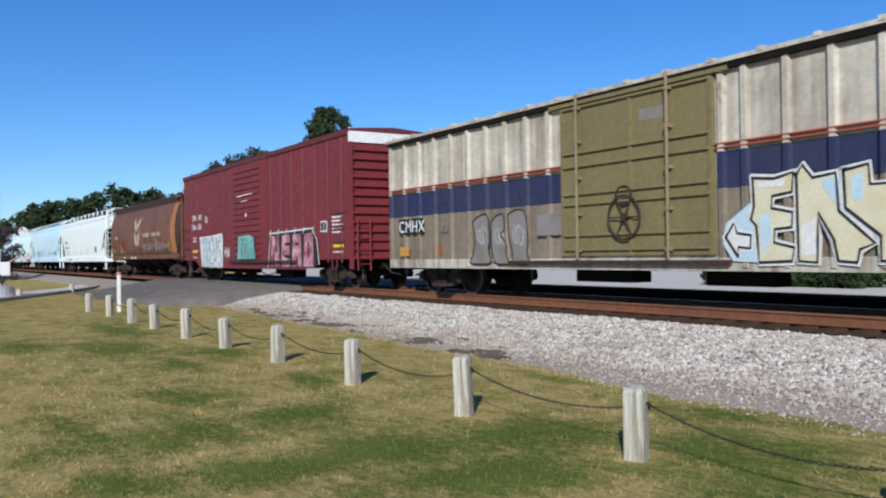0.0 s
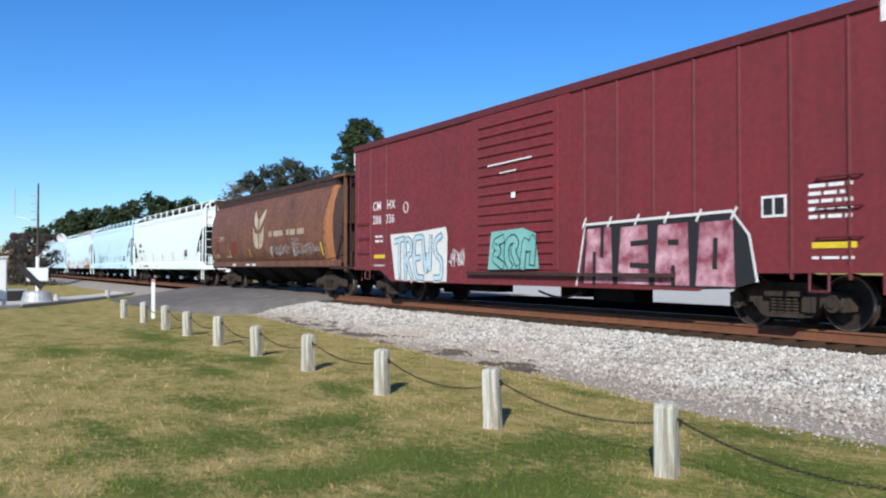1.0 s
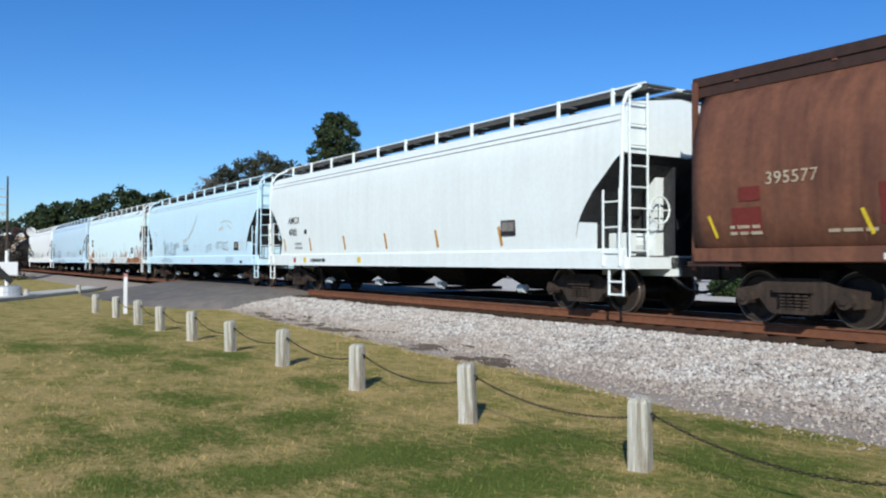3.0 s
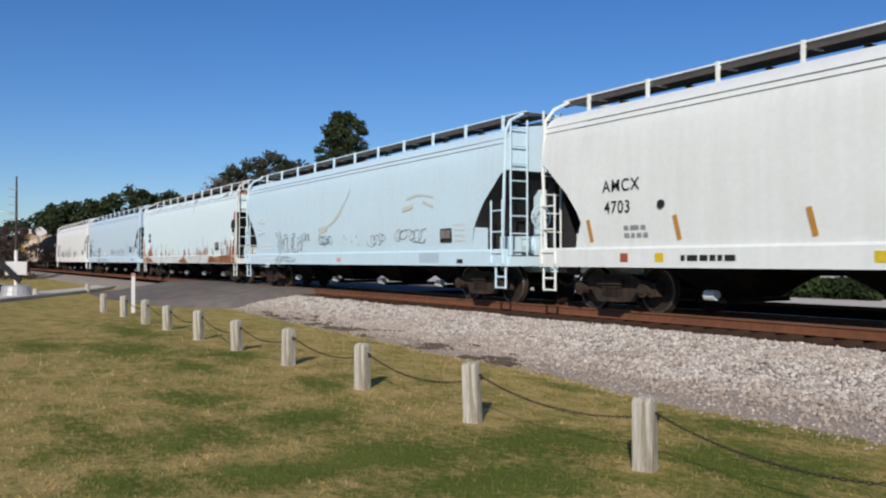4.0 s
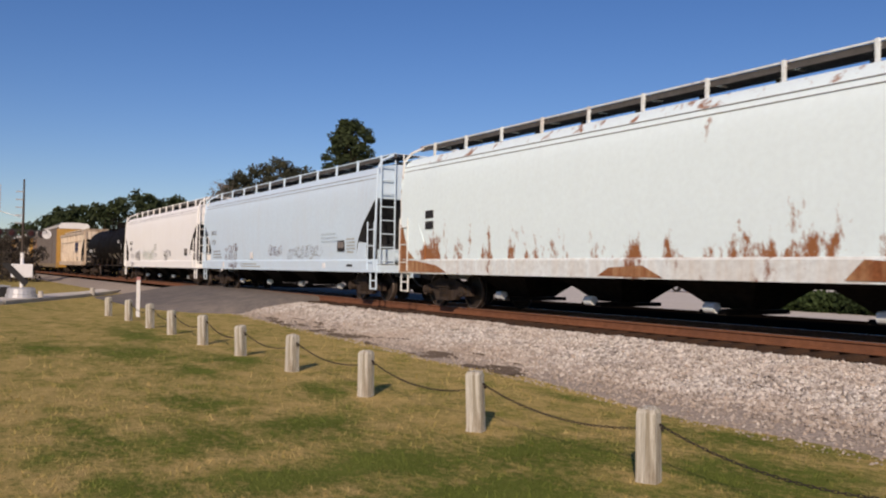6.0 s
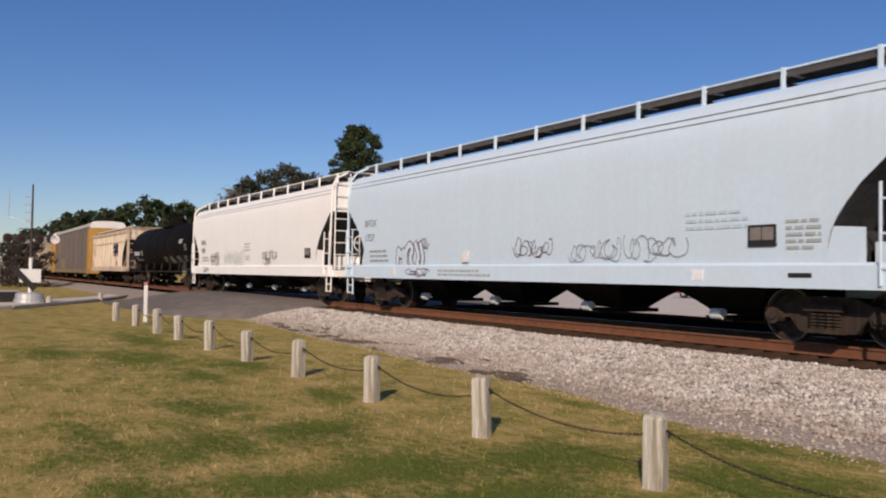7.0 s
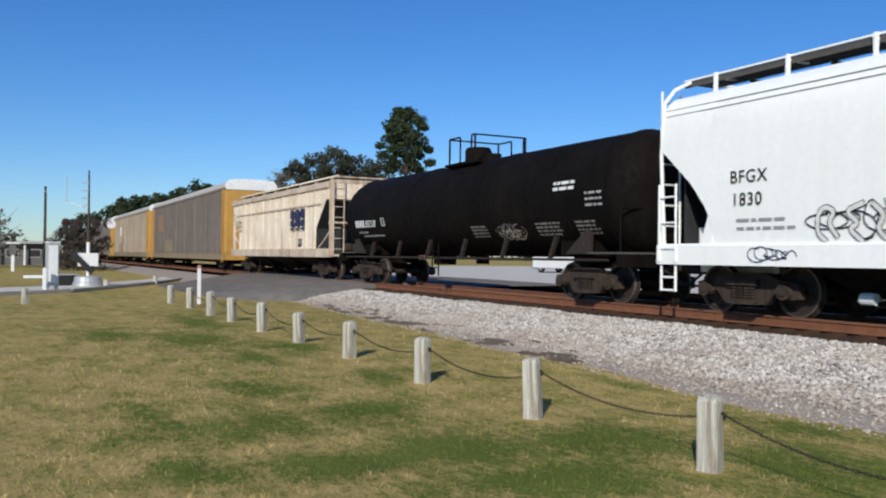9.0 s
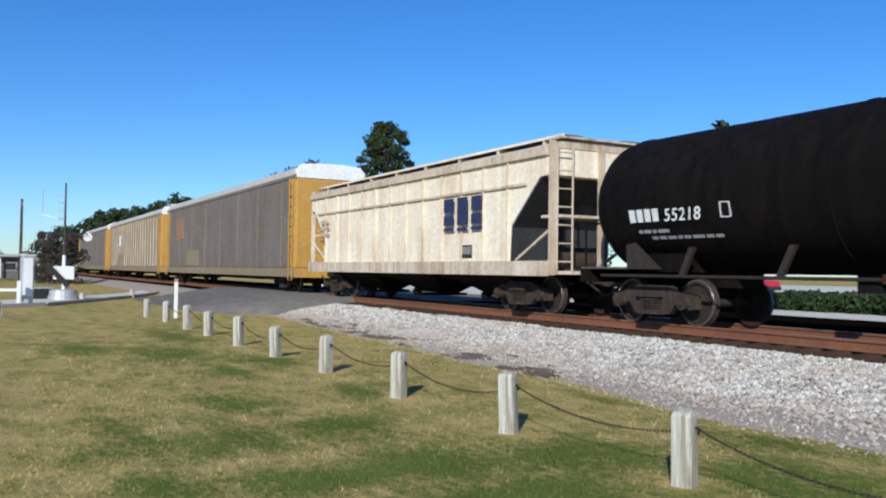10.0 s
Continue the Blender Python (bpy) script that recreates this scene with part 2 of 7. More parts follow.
nt.links.new(mixed(nt, times(nt, soil.outputs["Fac"], 0.7), tone, (0.35, 0.285, 0.23)), bs.inputs["Base Color"])


def turf():
    """Winter lawn; the attribute "growth" tells where it has stayed green."""
    m, nt, b = graph("lawn_turf", 0.95, 0, 0.0)
    at = nt.nodes.new("ShaderNodeAttribute")
    at.attribute_name = "growth"
    mid = noisy(nt, 1.7, 5, (0.8, 1.2, 1), 0.65)
    tuft = noisy(nt, 9.0, 5, (0.8, 1.25, 1), 0.75)
    fine = noisy(nt, 42, 4, (1, 1, 1), 0.7)
    straw = mixed(nt, ramp(nt, mid, 0.3, 0.7), (0.52, 0.38, 0.16), (0.37, 0.29, 0.10))
    green = mixed(nt, ramp(nt, mid, 0.3, 0.7), (0.072, 0.110, 0.022), (0.150, 0.182, 0.042))
    lush = at.outputs["Fac"]
    for fac, gain in ((mid, 0.55), (tuft, 0.62), (fine, 0.3)):
        add = nt.nodes.new("ShaderNodeMath")
        nt.links.new(lush, add.inputs[0])
        nt.links.new(ramp(nt, fac, 0.2, 0.8, -gain, gain), add.inputs[1])
        lush = add.outputs[0]
    c = mixed(nt, ramp(nt, lush, 0.12, 0.88), straw, green)
    c = mixed(nt, ramp(nt, tuft, 0.55, 0.85, 0.0, 0.5), c, (0.17, 0.145, 0.06))
    c = mixed(nt, ramp(nt, fine, 0.48, 0.80, 0.0, 0.55), c, (0.12, 0.10, 0.038))
    nt.links.new(c, b.inputs["Base Color"])
    bumped(nt, b, fine, 0.7, 0.03)
    return m


M["lawn"] = turf()
# the train's shade on the bed is put into this near-black
M["shaded_bed"] = paint("shaded_track_bed", (0.009, 0.0065, 0.0045), (0.005, 0.004, 0.003), 0.7, fine=0.3, spec=0.0, rough=0.95, streaks=False, scale=3, bump=0.8)
M["rusty_bed"] = paint("rusty_bed", (0.19, 0.095, 0.058), (0.10, 0.052, 0.034), 0.7, fine=0.3, spec=0.0, rough=0.95, streaks=False, scale=3, bump=0.8)
M["gravel"] = paint("gravel_bed", (0.43, 0.37, 0.315), (0.31, 0.255, 0.21), 0.7, fine=0.3, rough=0.95, streaks=False, scale=3, bump=0.8, spec=0.0)
M["dirt"] = paint("dirt_verge", (0.20, 0.155, 0.12), (0.12, 0.095, 0.07), 0.8, fine=0.25, rough=0.95, streaks=False, scale=4, bump=0.9, spec=0.0)
M["asphalt"] = paint("asphalt", (0.165, 0.15, 0.14), (0.24, 0.205, 0.175), 0.7, fine=0.2, rough=0.9, streaks=False, scale=2, bump=0.4, spec=0.02)
M["pale_road"] = paint("pale_concrete", (0.66, 0.62, 0.55), (0.50, 0.45, 0.38), 0.6, fine=0.12, rough=0.9, streaks=False, bump=0.3, spec=0.02)


# ---- mesh tools ----
def box(bm, x0, x1, y0, y1, z0, z1):
    vs = [bm.verts.new((x, y, z)) for x in (x0, x1) for y in (y0, y1) for z in (z0, z1)]
    for f in ((0, 1, 3, 2), (4, 6, 7, 5), (0, 4, 5, 1), (2, 3, 7, 6), (0, 2, 6, 4), (1, 5, 7, 3)):
        bm.faces.new([vs[i] for i in f])
    return vs


def prism(bm, poly, axis, a, b):
    """A polygon of two coordinates, drawn out along axis from a to b."""
    def at(p, v):
        q = list(p)
        q.insert("xyz".index(axis), v)
        return bm.verts.new(q)
    r0, r1 = [at(p, a) for p in poly], [at(p, b) for p in poly]
    n = len(poly)
    for i in range(n):
        bm.faces.new((r0[i], r0[(i + 1) % n], r1[(i + 1) % n], r1[i]))
    bm.faces.new(r0[::-1])
    bm.faces.new(r1)


def rod(bm, p, q, r, n=8, r2=None):
    p, q = Vector(p), Vector(q)
    d = (q - p).normalized()
    u = d.orthogonal().normalized()
    w = d.cross(u)
    rings = []
    for c, rr in ((p, r), (q, r if r2 is None else r2)):
        rings.append([bm.verts.new(c + (u * math.cos(2 * math.pi * i / n) + w * math.sin(2 * math.pi * i / n)) * rr) for i in range(n)])
    for i in range(n):
        bm.faces.new((rings[0][i], rings[0][(i + 1) % n], rings[1][(i + 1) % n], rings[1][i]))
    bm.faces.new(rings[0][::-1])
    bm.faces.new(rings[1])


def pipe(bm, pts, r, n=6):
    for a, b in zip(pts, pts[1:]):
        rod(bm, a, b, r, n)


def loft(bm, rings, closed=True, caps=True):
    vs = [[bm.verts.new(p) for p in ring] for ring in rings]
    n = len(vs[0])
    for a, b in zip(vs, vs[1:]):
        for i in range(n if closed else n - 1):
            bm.faces.new((a[i], a[(i + 1) % n], b[(i + 1) % n], b[i]))
    if caps and closed:
        bm.faces.new(vs[0][::-1])
        bm.faces.new(vs[-1])


def part(name, bm, material, parent=None, label="", smooth=False, bevel=0.0):
    """Links a bmesh as one mesh object under a thing or a part."""
    bmesh.ops.recalc_face_normals(bm, faces=bm.faces)
    me = bpy.data.meshes.new(name)
    bm.to_mesh(me)
    bm.free()
    me.materials.append(M[material])
    if smooth:
        for p in me.polygons:
            p.use_smooth = True
    ob = new(name, me)
    if bevel:
        mod = ob.modifiers.new("bevel", "BEVEL")
        mod.width, mod.segments, mod.limit_method = bevel, 2, "ANGLE"
    if parent:
        ob.parent = parent
    if label:
        ob["label"] = label
    return ob


def bulk(name, verts, faces, material):
    me = bpy.data.meshes.new(name)
    me.from_pydata(verts, [], faces)
    me.materials.append(M[material])
    return new(name, me)


def thing(name, label, category, at=(0, 0, 0), turn=0.0, group="", kind=""):
    ob = new(name)
    ob.empty_display_size = 0.3
    ob.matrix_basis = pose(*at, 0, 0, turn)
    return tagged(ob, label, category, group, kind)


def B():
    return bmesh.new()


def boxes(*items):
    bm = B()
    for i in items:
        box(bm, *i)
    return bm


# ---- the ground, the track and the road ----
rng = np.random.default_rng(7)


def grid_sheet(name, xs, ys, height, material, kind_label, category):
    verts = [(x, y, height(x, y)) for x in xs for y in ys]
    n = len(ys)
    faces = [(i * n + j, (i + 1) * n + j, (i + 1) * n + j + 1, i * n + j + 1) for i in range(len(xs) - 1) for j in range(n - 1)]
    ob = bulk(name, verts, faces, material)
    for p in ob.data.polygons:
        p.use_smooth = True
    return tagged(ob, kind_label, category, kind="structure")


def edge_y(x):
    """Where the ballast runs out into the lawn."""
    return 6.75 - 0.075 * max(x, -30.0) if x < 8 else 6.15


def bed_height(x, y):
    e = edge_y(x)
    if y < 11.35:
        t = max(0.0, (y - e) / (11.15 - e))
        z = min(0.40, 0.40 * t ** 0.8) if y > e else -0.25 * (e - y)
        z -= 0.12 * max(0.0, min(1.0, (y - 10.95) / 0.25))
    elif y < 13.9:
        z = 0.32
    else:
        z = 0.40 - (y - 13.9) * 0.17
    return z - 0.012 + 0.05 * noise.noise(Vector((x * 0.5, y * 0.5, 1))) * (1 if y < 11 else 0.2) + 0.02 * noise.noise(Vector((x * 3, y * 3, 5)))


def lawn_height(x, y):
    near = max(0.0, 1 - math.hypot(x, y) / 60)
    return 0.035 * near * noise.noise(Vector((x * 0.35, y * 0.35, 0))) - 0.01


POSTS = [(-2.35, 4.74), (-4.727, 4.726), (-7.057, 4.687), (-9.592, 4.704), (-12.294, 4.767), (-14.75, 4.75), (-17.25, 4.76), (-20.1, 4.82), (-22.2, 4.78), (-25.3, 4.85), (-27.9, 4.75)]
# centres of the green patches on the straw-coloured lawn, with their half axes along and across the track
PATCHES = [(-16.1, 3.1, 1.7, 0.8), (-14.0, 4.4, 1.2, 0.5), (-10.0, 2.7, 0.9, 0.4), (-7.8, 2.2, 0.85, 0.45), (-8.0, 3.3, 0.75, 0.5), (-8.3, 1.3, 1.1, 0.28), (-6.2, 1.3, 0.5, 0.4),
           (-6.0, 2.4, 0.5, 0.8), (-6.1, 3.4, 0.7, 0.6), (-5.9, 4.6, 0.85, 0.9), (-5.6, 6.6, 1.0, 0.35), (-4.4, 5.5, 0.9, 0.8), (-8.4, 6.9, 0.6, 0.25), (-10.4, 4.4, 0.7, 0.35), (-17.2, 1.8, 1.3, 0.6), (-5.0, 3.4, 0.6, 1.2), (-3.0, 4.4, 1.2, 1.6), (-20.5, 4.0, 2.5, 0.6), (-13.0, 3.4, 1.2, 0.3)]


def growth(x, y):
    """How green the lawn is at a spot, with the worn ring round each post."""
    g = 0.24 + 0.22 * noise.noise(Vector((x * 0.28, y * 0.45, 4)))
    if abs(x) < 40 and abs(y) < 12:
        wx, wy = x + 0.35 * noise.noise(Vector((x * 1.3, y * 1.6, 7))), y + 0.28 * noise.noise(Vector((x * 1.3, y * 1.6, 11)))
        f = 0.0
        for px, py, rx, ry in PATCHES:
            f = max(f, math.exp(-((wx - px) / rx) ** 2 - ((wy - py) / ry) ** 2))
        g += 0.72 * f
        for px, py in POSTS:
            g -= 0.9 * math.exp(-((x - px) / 0.17) ** 2 - ((y - py) / 0.17) ** 2)
    return g


def store(ob, name, values):
    ob.data.attributes.new(name, "FLOAT", "POINT").data.foreach_set("value", values)


lawn_x = sorted(set([-3000, -900, -400, -200, -120, -80, -60, -50] + [-45 + 0.5 * i for i in range(50)] + [-20 + 0.16 * i for i in range(157)] + [5.5 + 0.5 * i for i in range(20)] + [20, 40, 80, 200, 600, 3000]))
lawn_y = sorted(set([-3000, -600, -150, -60, -30, -15, -8, -4] + [-2 + 0.16 * i for i in range(63)] + [8 + 0.5 * i for i in range(10)] + [15, 20, 30, 60, 150, 500, 3000]))
lawn = grid_sheet("ground", lawn_x, lawn_y, lawn_height, "lawn", "patchy winter lawn, straw brown and green", "lawn")
store(lawn, "growth", [growth(x, y) for x in lawn_x for y in lawn_y])
bed_x = [-900, -500, -300, -200, -120, -80, -60] + [-45 + 0.9 * i for i in range(17)] + [-29.8 + 0.16 * i for i in range(240)] + [10 + 2 * i for i in range(30)] + [90, 150, 300]
bed_y = [5.9 + 0.16 * i for i in range(36)] + [11.8, 12.6, 13.4, 13.9, 14.6, 15.4, 16.6]
grid_sheet("ballast_bed", bed_x, bed_y, bed_height, "gravel", "bed of pale crushed stone under the track", "ballast")

# dark leaf litter and dirt where the stones meet the grass
litter = B()
for i in range(48):
    x = -25 + 14.5 * rng.random()
    y = edge_y(x) - 0.05 + 0.75 * rng.random() ** 1.5
    n, r = 13, 0.06 + 0.26 * rng.random()
    ring = []
    for k in range(n):
        a = 2 * math.pi * k / n
        px, py = x + r * 2.0 * (0.7 + 0.5 * rng.random()) * math.cos(a), y + r * 0.4 * (0.7 + 0.5 * rng.random()) * math.sin(a)
        ring.append(litter.verts.new((px, py, max(lawn_height(px, py), bed_height(px, py)) + 0.012)))
    c = litter.verts.new((x, y, max(lawn_height(x, y), bed_height(x, y)) + 0.03))
    for k in range(n):
        litter.faces.new((ring[k], ring[(k + 1) % n], c))
tagged(part("leaf_litter", litter, "dirt", smooth=True), "dark patches of dirt and dead leaves", "dirt", kind="stuff")


def soil_at(x, y):
    """Dirt among the stones, towards the lawn."""
    e = edge_y(x)
    t = (y - e) / (1.25 + 0.7 * noise.noise(Vector((x * 0.7, y * 0.7, 9))))
    return max(0.0, min(1.0, 1.15 - t))


def scatter_stones(name, count, x0, x1, size):
    """Angular stones, one mesh, each its own island."""
    base = np.array([(1, 0, 0), (-1, 0, 0), (0, 1, 0), (0, -1, 0), (0, 0, 1), (0, 0, -1)], float)
    tris = np.array([(0, 2, 4), (2, 1, 4), (1, 3, 4), (3, 0, 4), (2, 0, 5), (1, 2, 5), (3, 1, 5), (0, 3, 5)])
    verts, faces, soils = [], [], []
    for i in range(count):
        x = x0 + (x1 - x0) * rng.random()
        e = edge_y(x)
        y = e - 0.25 + (11.45 - e) * rng.random()
        if y - e < 0.75 and rng.random() > 0.16 + max(0.0, y - e + 0.05) / 1.0:
            continue
        s = size * (0.55 + 0.9 * rng.random() ** 1.6) * (1.0 if y - e > 0.9 else 0.55 + 0.45 * max(0.0, y - e) / 0.9)
        q = base * (s * (0.6 + 0.7 * rng.random((6, 1)))) * (1, 1, 0.75)
        a = rng.random() * 6.283
        ca, sa = math.cos(a), math.sin(a)
        tilt = (rng.random() - 0.5) * 1.2
        q = q @ np.array([[ca, sa, 0], [-sa, ca, 0], [0, 0, 1]]) @ np.array([[1, 0, 0], [0, math.cos(tilt), math.sin(tilt)], [0, -math.sin(tilt), math.cos(tilt)]])
        q += (x, y, max(bed_height(x, y), lawn_height(x, y)) + s * 0.25)
        k = len(verts)
        verts.extend(map(tuple, q))
        faces.extend(map(tuple, tris + k))
        soils.extend([min(1.0, soil_at(x, y) * (0.5 + 0.8 * rng.random()))] * 6)
    ob = bulk(name, verts, faces, "stone")
    store(ob, "soil", soils)
    return tagged(ob, "loose pale grey crushed ballast stones", "ballast", kind="stuff")


scatter_stones("ballast_stones", 62000, -19, 1.5, 0.034)
scatter_stones("ballast_stones", 16000, -30, -19, 0.045)

# grass blades on the lawn near the camera
n = 190000
d = np.concatenate([0.6 + rng.exponential(5.5, n - 10000), 0.6 * np.sqrt(rng.random(10000))])
az = rng.random(n) * 6.283
px, py = d * np.cos(az), d * np.sin(az)
keep = (py < 6.7 - 0.075 * px) & (d < 22)
px, py, d = px[keep], py[keep], d[keep]
n = len(px)
h = (0.012 + 0.024 * rng.random(n)) * (0.8 + d / 14)
w = (0.0025 + 0.0035 * rng.random(n)) * (0.7 + d / 9)
a = rng.random(n) * 6.283
lx, ly = (rng.random(n) - 0.5) * 2.2 * h, (rng.random(n) - 0.5) * 2.2 * h
pz = np.array([lawn_height(x, y) for x, y in zip(px, py)])
tri = np.stack([np.stack([px + w * np.cos(a), py + w * np.sin(a), pz - 0.004], 1), np.stack([px - w * np.cos(a), py - w * np.sin(a), pz - 0.004], 1), np.stack([px + lx, py + ly, pz + h], 1)], 1)
blades = tagged(bulk("grass_blades", [tuple(v) for v in tri.reshape(-1, 3)], [(3 * i, 3 * i + 1, 3 * i + 2) for i in range(n)], "lawn"), "short dormant grass blades", "grass", kind="stuff")
store(blades, "growth", np.repeat([growth(x, y) for x, y in zip(px, py)], 3))


# stones between the rails and the dirt shoulder beyond, train's shade in their colour
bed_x2 = [-900, -300, -120, -60, -52] + [-28 + 0.5 * i for i in range(80)] + [20, 60, 150, 300]
grid_sheet("track_edge", bed_x2, [11.22, 11.4, 11.6, 11.83], lambda x, y: 0.315 + 0.03 * noise.noise(Vector((x * 4, y * 4, 2))), "rusty_bed", "rust-brown stones along the tie ends", "ballast")
grid_sheet("track_bed", bed_x2, [11.2, 11.5, 11.8, 12.1, 12.4, 12.6, 12.9, 13.2, 13.45, 13.9, 14.6, 15.6, 17.2, 19.0, 21.0], lambda x, y: (0.345 if y < 13.95 else 0.41) + 0.02 * noise.noise(Vector((x * 4, y * 4, 2))), "shaded_bed", "stones between and behind the rails, train's shade in their near-black", "ballast")


grid_sheet("far_ground", [-900, -400, -200, -100, -60, -40, -20, 0, 20, 60, 150, 300], [20.9, 25, 32, 45, 60, 90], lambda x, y: 0.40 if y < 61 else -0.02, "lawn", "level strip of winter grass beyond the track", "lawn")


# rails
def rail_profile(y0):
    p = [(-0.07, 0.0), (0.07, 0.0), (0.07, 0.012), (0.015, 0.035), (0.012, 0.13), (0.036, 0.142), (0.036, 0.168), (0.026, 0.176), (-0.026, 0.176), (-0.036, 0.168), (-0.036, 0.142), (-0.012, 0.13), (-0.015, 0.035), (-0.07, 0.012)]
    return [(y0 + a, RAIL_Z - 0.176 + b) for a, b in p]


track = thing("railway_track", "rust-brown steel rails on wooden ties in pale ballast", "track", kind="structure")
for side in (-0.7525, 0.7525):
    bm = B()
    prism(bm, rail_profile(TRACK_Y + side), "x", -900, 300)
    r = part("rail", bm, "rail", track)
    part("rail_head", boxes((-900, 300, TRACK_Y + side - 0.024, TRACK_Y + side + 0.024, RAIL_Z, RAIL_Z + 0.003)), "rail_top", r, "dull worn running surface")
tie_mesh = None
for i in range(100):
    x = -46 + 0.5 * i
    if -49.5 < x < -27.5:
        continue
    if tie_mesh is None:
        ob = part("tie", boxes((-0.115, 0.115, TRACK_Y - 1.36, TRACK_Y + 1.36, RAIL_Z - 0.176 - 0.19, RAIL_Z - 0.176 - 0.012)), "tie", track, bevel=0.0)
        tie_mesh = ob.data
    else:
        ob = new("tie", tie_mesh)
        ob.parent = track
    ob.location = (x + 0.03 * (rng.random() - 0.5), 0.08 * (rng.random() - 0.5), 0.012 * (rng.random() - 0.5))
    for side in (-0.7525, 0.7525):
        if side < 0:
            pl = part("tie_plate", boxes((x - 0.09, x + 0.09, TRACK_Y + side - 0.18, TRACK_Y + side + 0.18, RAIL_Z - 0.192, RAIL_Z - 0.174)), "rail", track) if i == 40 else None

# road over the track, with its ramp
road = B()
ys = [(6.6, -0.03), (7.6, 0.05), (9.0, 0.26), (10.6, 0.52), (11.6, 0.585), (13.6, 0.585), (14.6, 0.56), (17, 0.46), (21.4, 0.43)]
rings = []
for y, z in ys:
    r = -28.0 - 0.4 * max(0, y - 11) * 0.3 + (0.0 if y > 8 else -3.0 * (8 - y))
    rings.append([road.verts.new((-44.5, y, z)), road.verts.new((-41, y, z + 0.03)), road.verts.new((-36, y, z + 0.03)), road.verts.new((r, y, z)), road.verts.new((r + 0.6, y, z - 0.35))])
for p, q in zip(rings, rings[1:]):
    for k in range(4):
        road.faces.new((p[k], p[k + 1], q[k + 1], q[k]))
tagged(part("road", road, "asphalt", smooth=True), "worn grey asphalt road over the level crossing", "road", kind="structure")
lane = B()
edge = [(-52, 9.2), (-46.5, 7.2), (-41, 4.6), (-36.5, 2.2), (-33, -2), (-28, -12), (-20, -40)]
far_edge = [(-57, 9.2), (-51.5, 7.4), (-46, 4.4), (-41.5, 1.2), (-38, -3.5), (-33, -13), (-25, -40)]
va, vb = [lane.verts.new((x, y, 0.05)) for x, y in edge], [lane.verts.new((x, y, 0.05)) for x, y in far_edge]
for k in range(len(edge) - 1):
    lane.faces.new((va[k], va[k + 1], vb[k + 1], vb[k]))
tagged(part("side_road", lane, "pale_road"), "pale worn concrete side road beside the lawn", "road", kind="structure")
kerb = B()
for (x0, y0), (x1, y1) in zip(edge, edge[1:]):
    d = Vector((x1 - x0, y1 - y0, 0)).normalized()
    s = Vector((d.y, -d.x, 0)) * 0.3
    a, b = Vector((x0, y0, 0)), Vector((x1, y1, 0))
    loft(kerb, [[c + Vector((0, 0, -0.05)), c - s + Vector((0, 0, -0.05)), c - s + Vector((0, 0, 0.13)), c + Vector((0, 0, 0.13))] for c in (a, b)])
tagged(part("kerb", kerb, "concrete"), "low pale concrete kerb along the lawn", "kerb", kind="structure")
lot = B()
for pts in ([(-56, 20.6), (120, 20.6), (120, 89), (-90, 89), (-90, 32)],):
    lot.faces.new([lot.verts.new((x, y, 0.425)) for x, y in pts])
tagged(part("pavement", lot, "pale_road"), "pale concrete paving beyond the track", "pavement", kind="structure")


# ---- the fence of posts and chain ----
def fence_post(x, y, h, lean, wide):
    ob = thing("fence_post", "short weathered grey wooden fence post on the lawn", "fence post", (x, y, -0.02), group="fence posts along the lawn")
    ob.matrix_basis = pose(x, y, -0.02, lean[0], lean[1], lean[2])
    bm = B()
    rings = []
    for z, s in ((0, 1.04), (0.05, 1.0), (h * 0.5, 0.97), (h - 0.03, 0.95), (h, 0.80), (h + 0.012, 0.45)):
        ring = []
        for k in range(16):
            a = 2 * math.pi * k / 16
            f = 1 / max(abs(math.cos(a)), abs(math.sin(a))) ** 0.65
            j = 1 + 0.05 * noise.noise(Vector((k * 1.7, z * 2.0, x)))
            ring.append((math.cos(a) * wide * s * f * j * 0.5, math.sin(a) * wide * s * f * j * 0.5, z + (0.012 * noise.noise(Vector((k * 0.9, x, 3))) if z > h - 0.05 else 0)))
        rings.append(ring)
    loft(bm, rings)
    part("post", bm, "post_wood", ob)
    bm = B()
    rod(bm, (0.0, 0, h - 0.12), (wide * 0.5 + 0.015, 0, h - 0.12), 0.011, 6)
    pipe(bm, [(wide * 0.5 + 0.02, 0.022 * math.cos(a), h - 0.145 + 0.022 * math.sin(a)) for a in np.linspace(0, 6.283, 9)], 0.006, 5)
    part("eye_bolt", bm, "chain", ob, "rusty iron eye bolt")
    return ob


HEIGHTS = [0.57, 0.575, 0.59, 0.565, 0.57, 0.55, 0.60, 0.56, 0.62, 0.60, 0.58]
for (x, y), h in zip(POSTS, HEIGHTS):
    fence_post(x, y, h, (rng.normal() * 1.2, rng.normal() * 1.2, 35 + rng.normal() * 8), 0.174)
stump = fence_post(-28.9, 0.6, 0.50, (0, 4, 20), 0.2)
stump["label"] = "short worn wooden stump post beside the road"


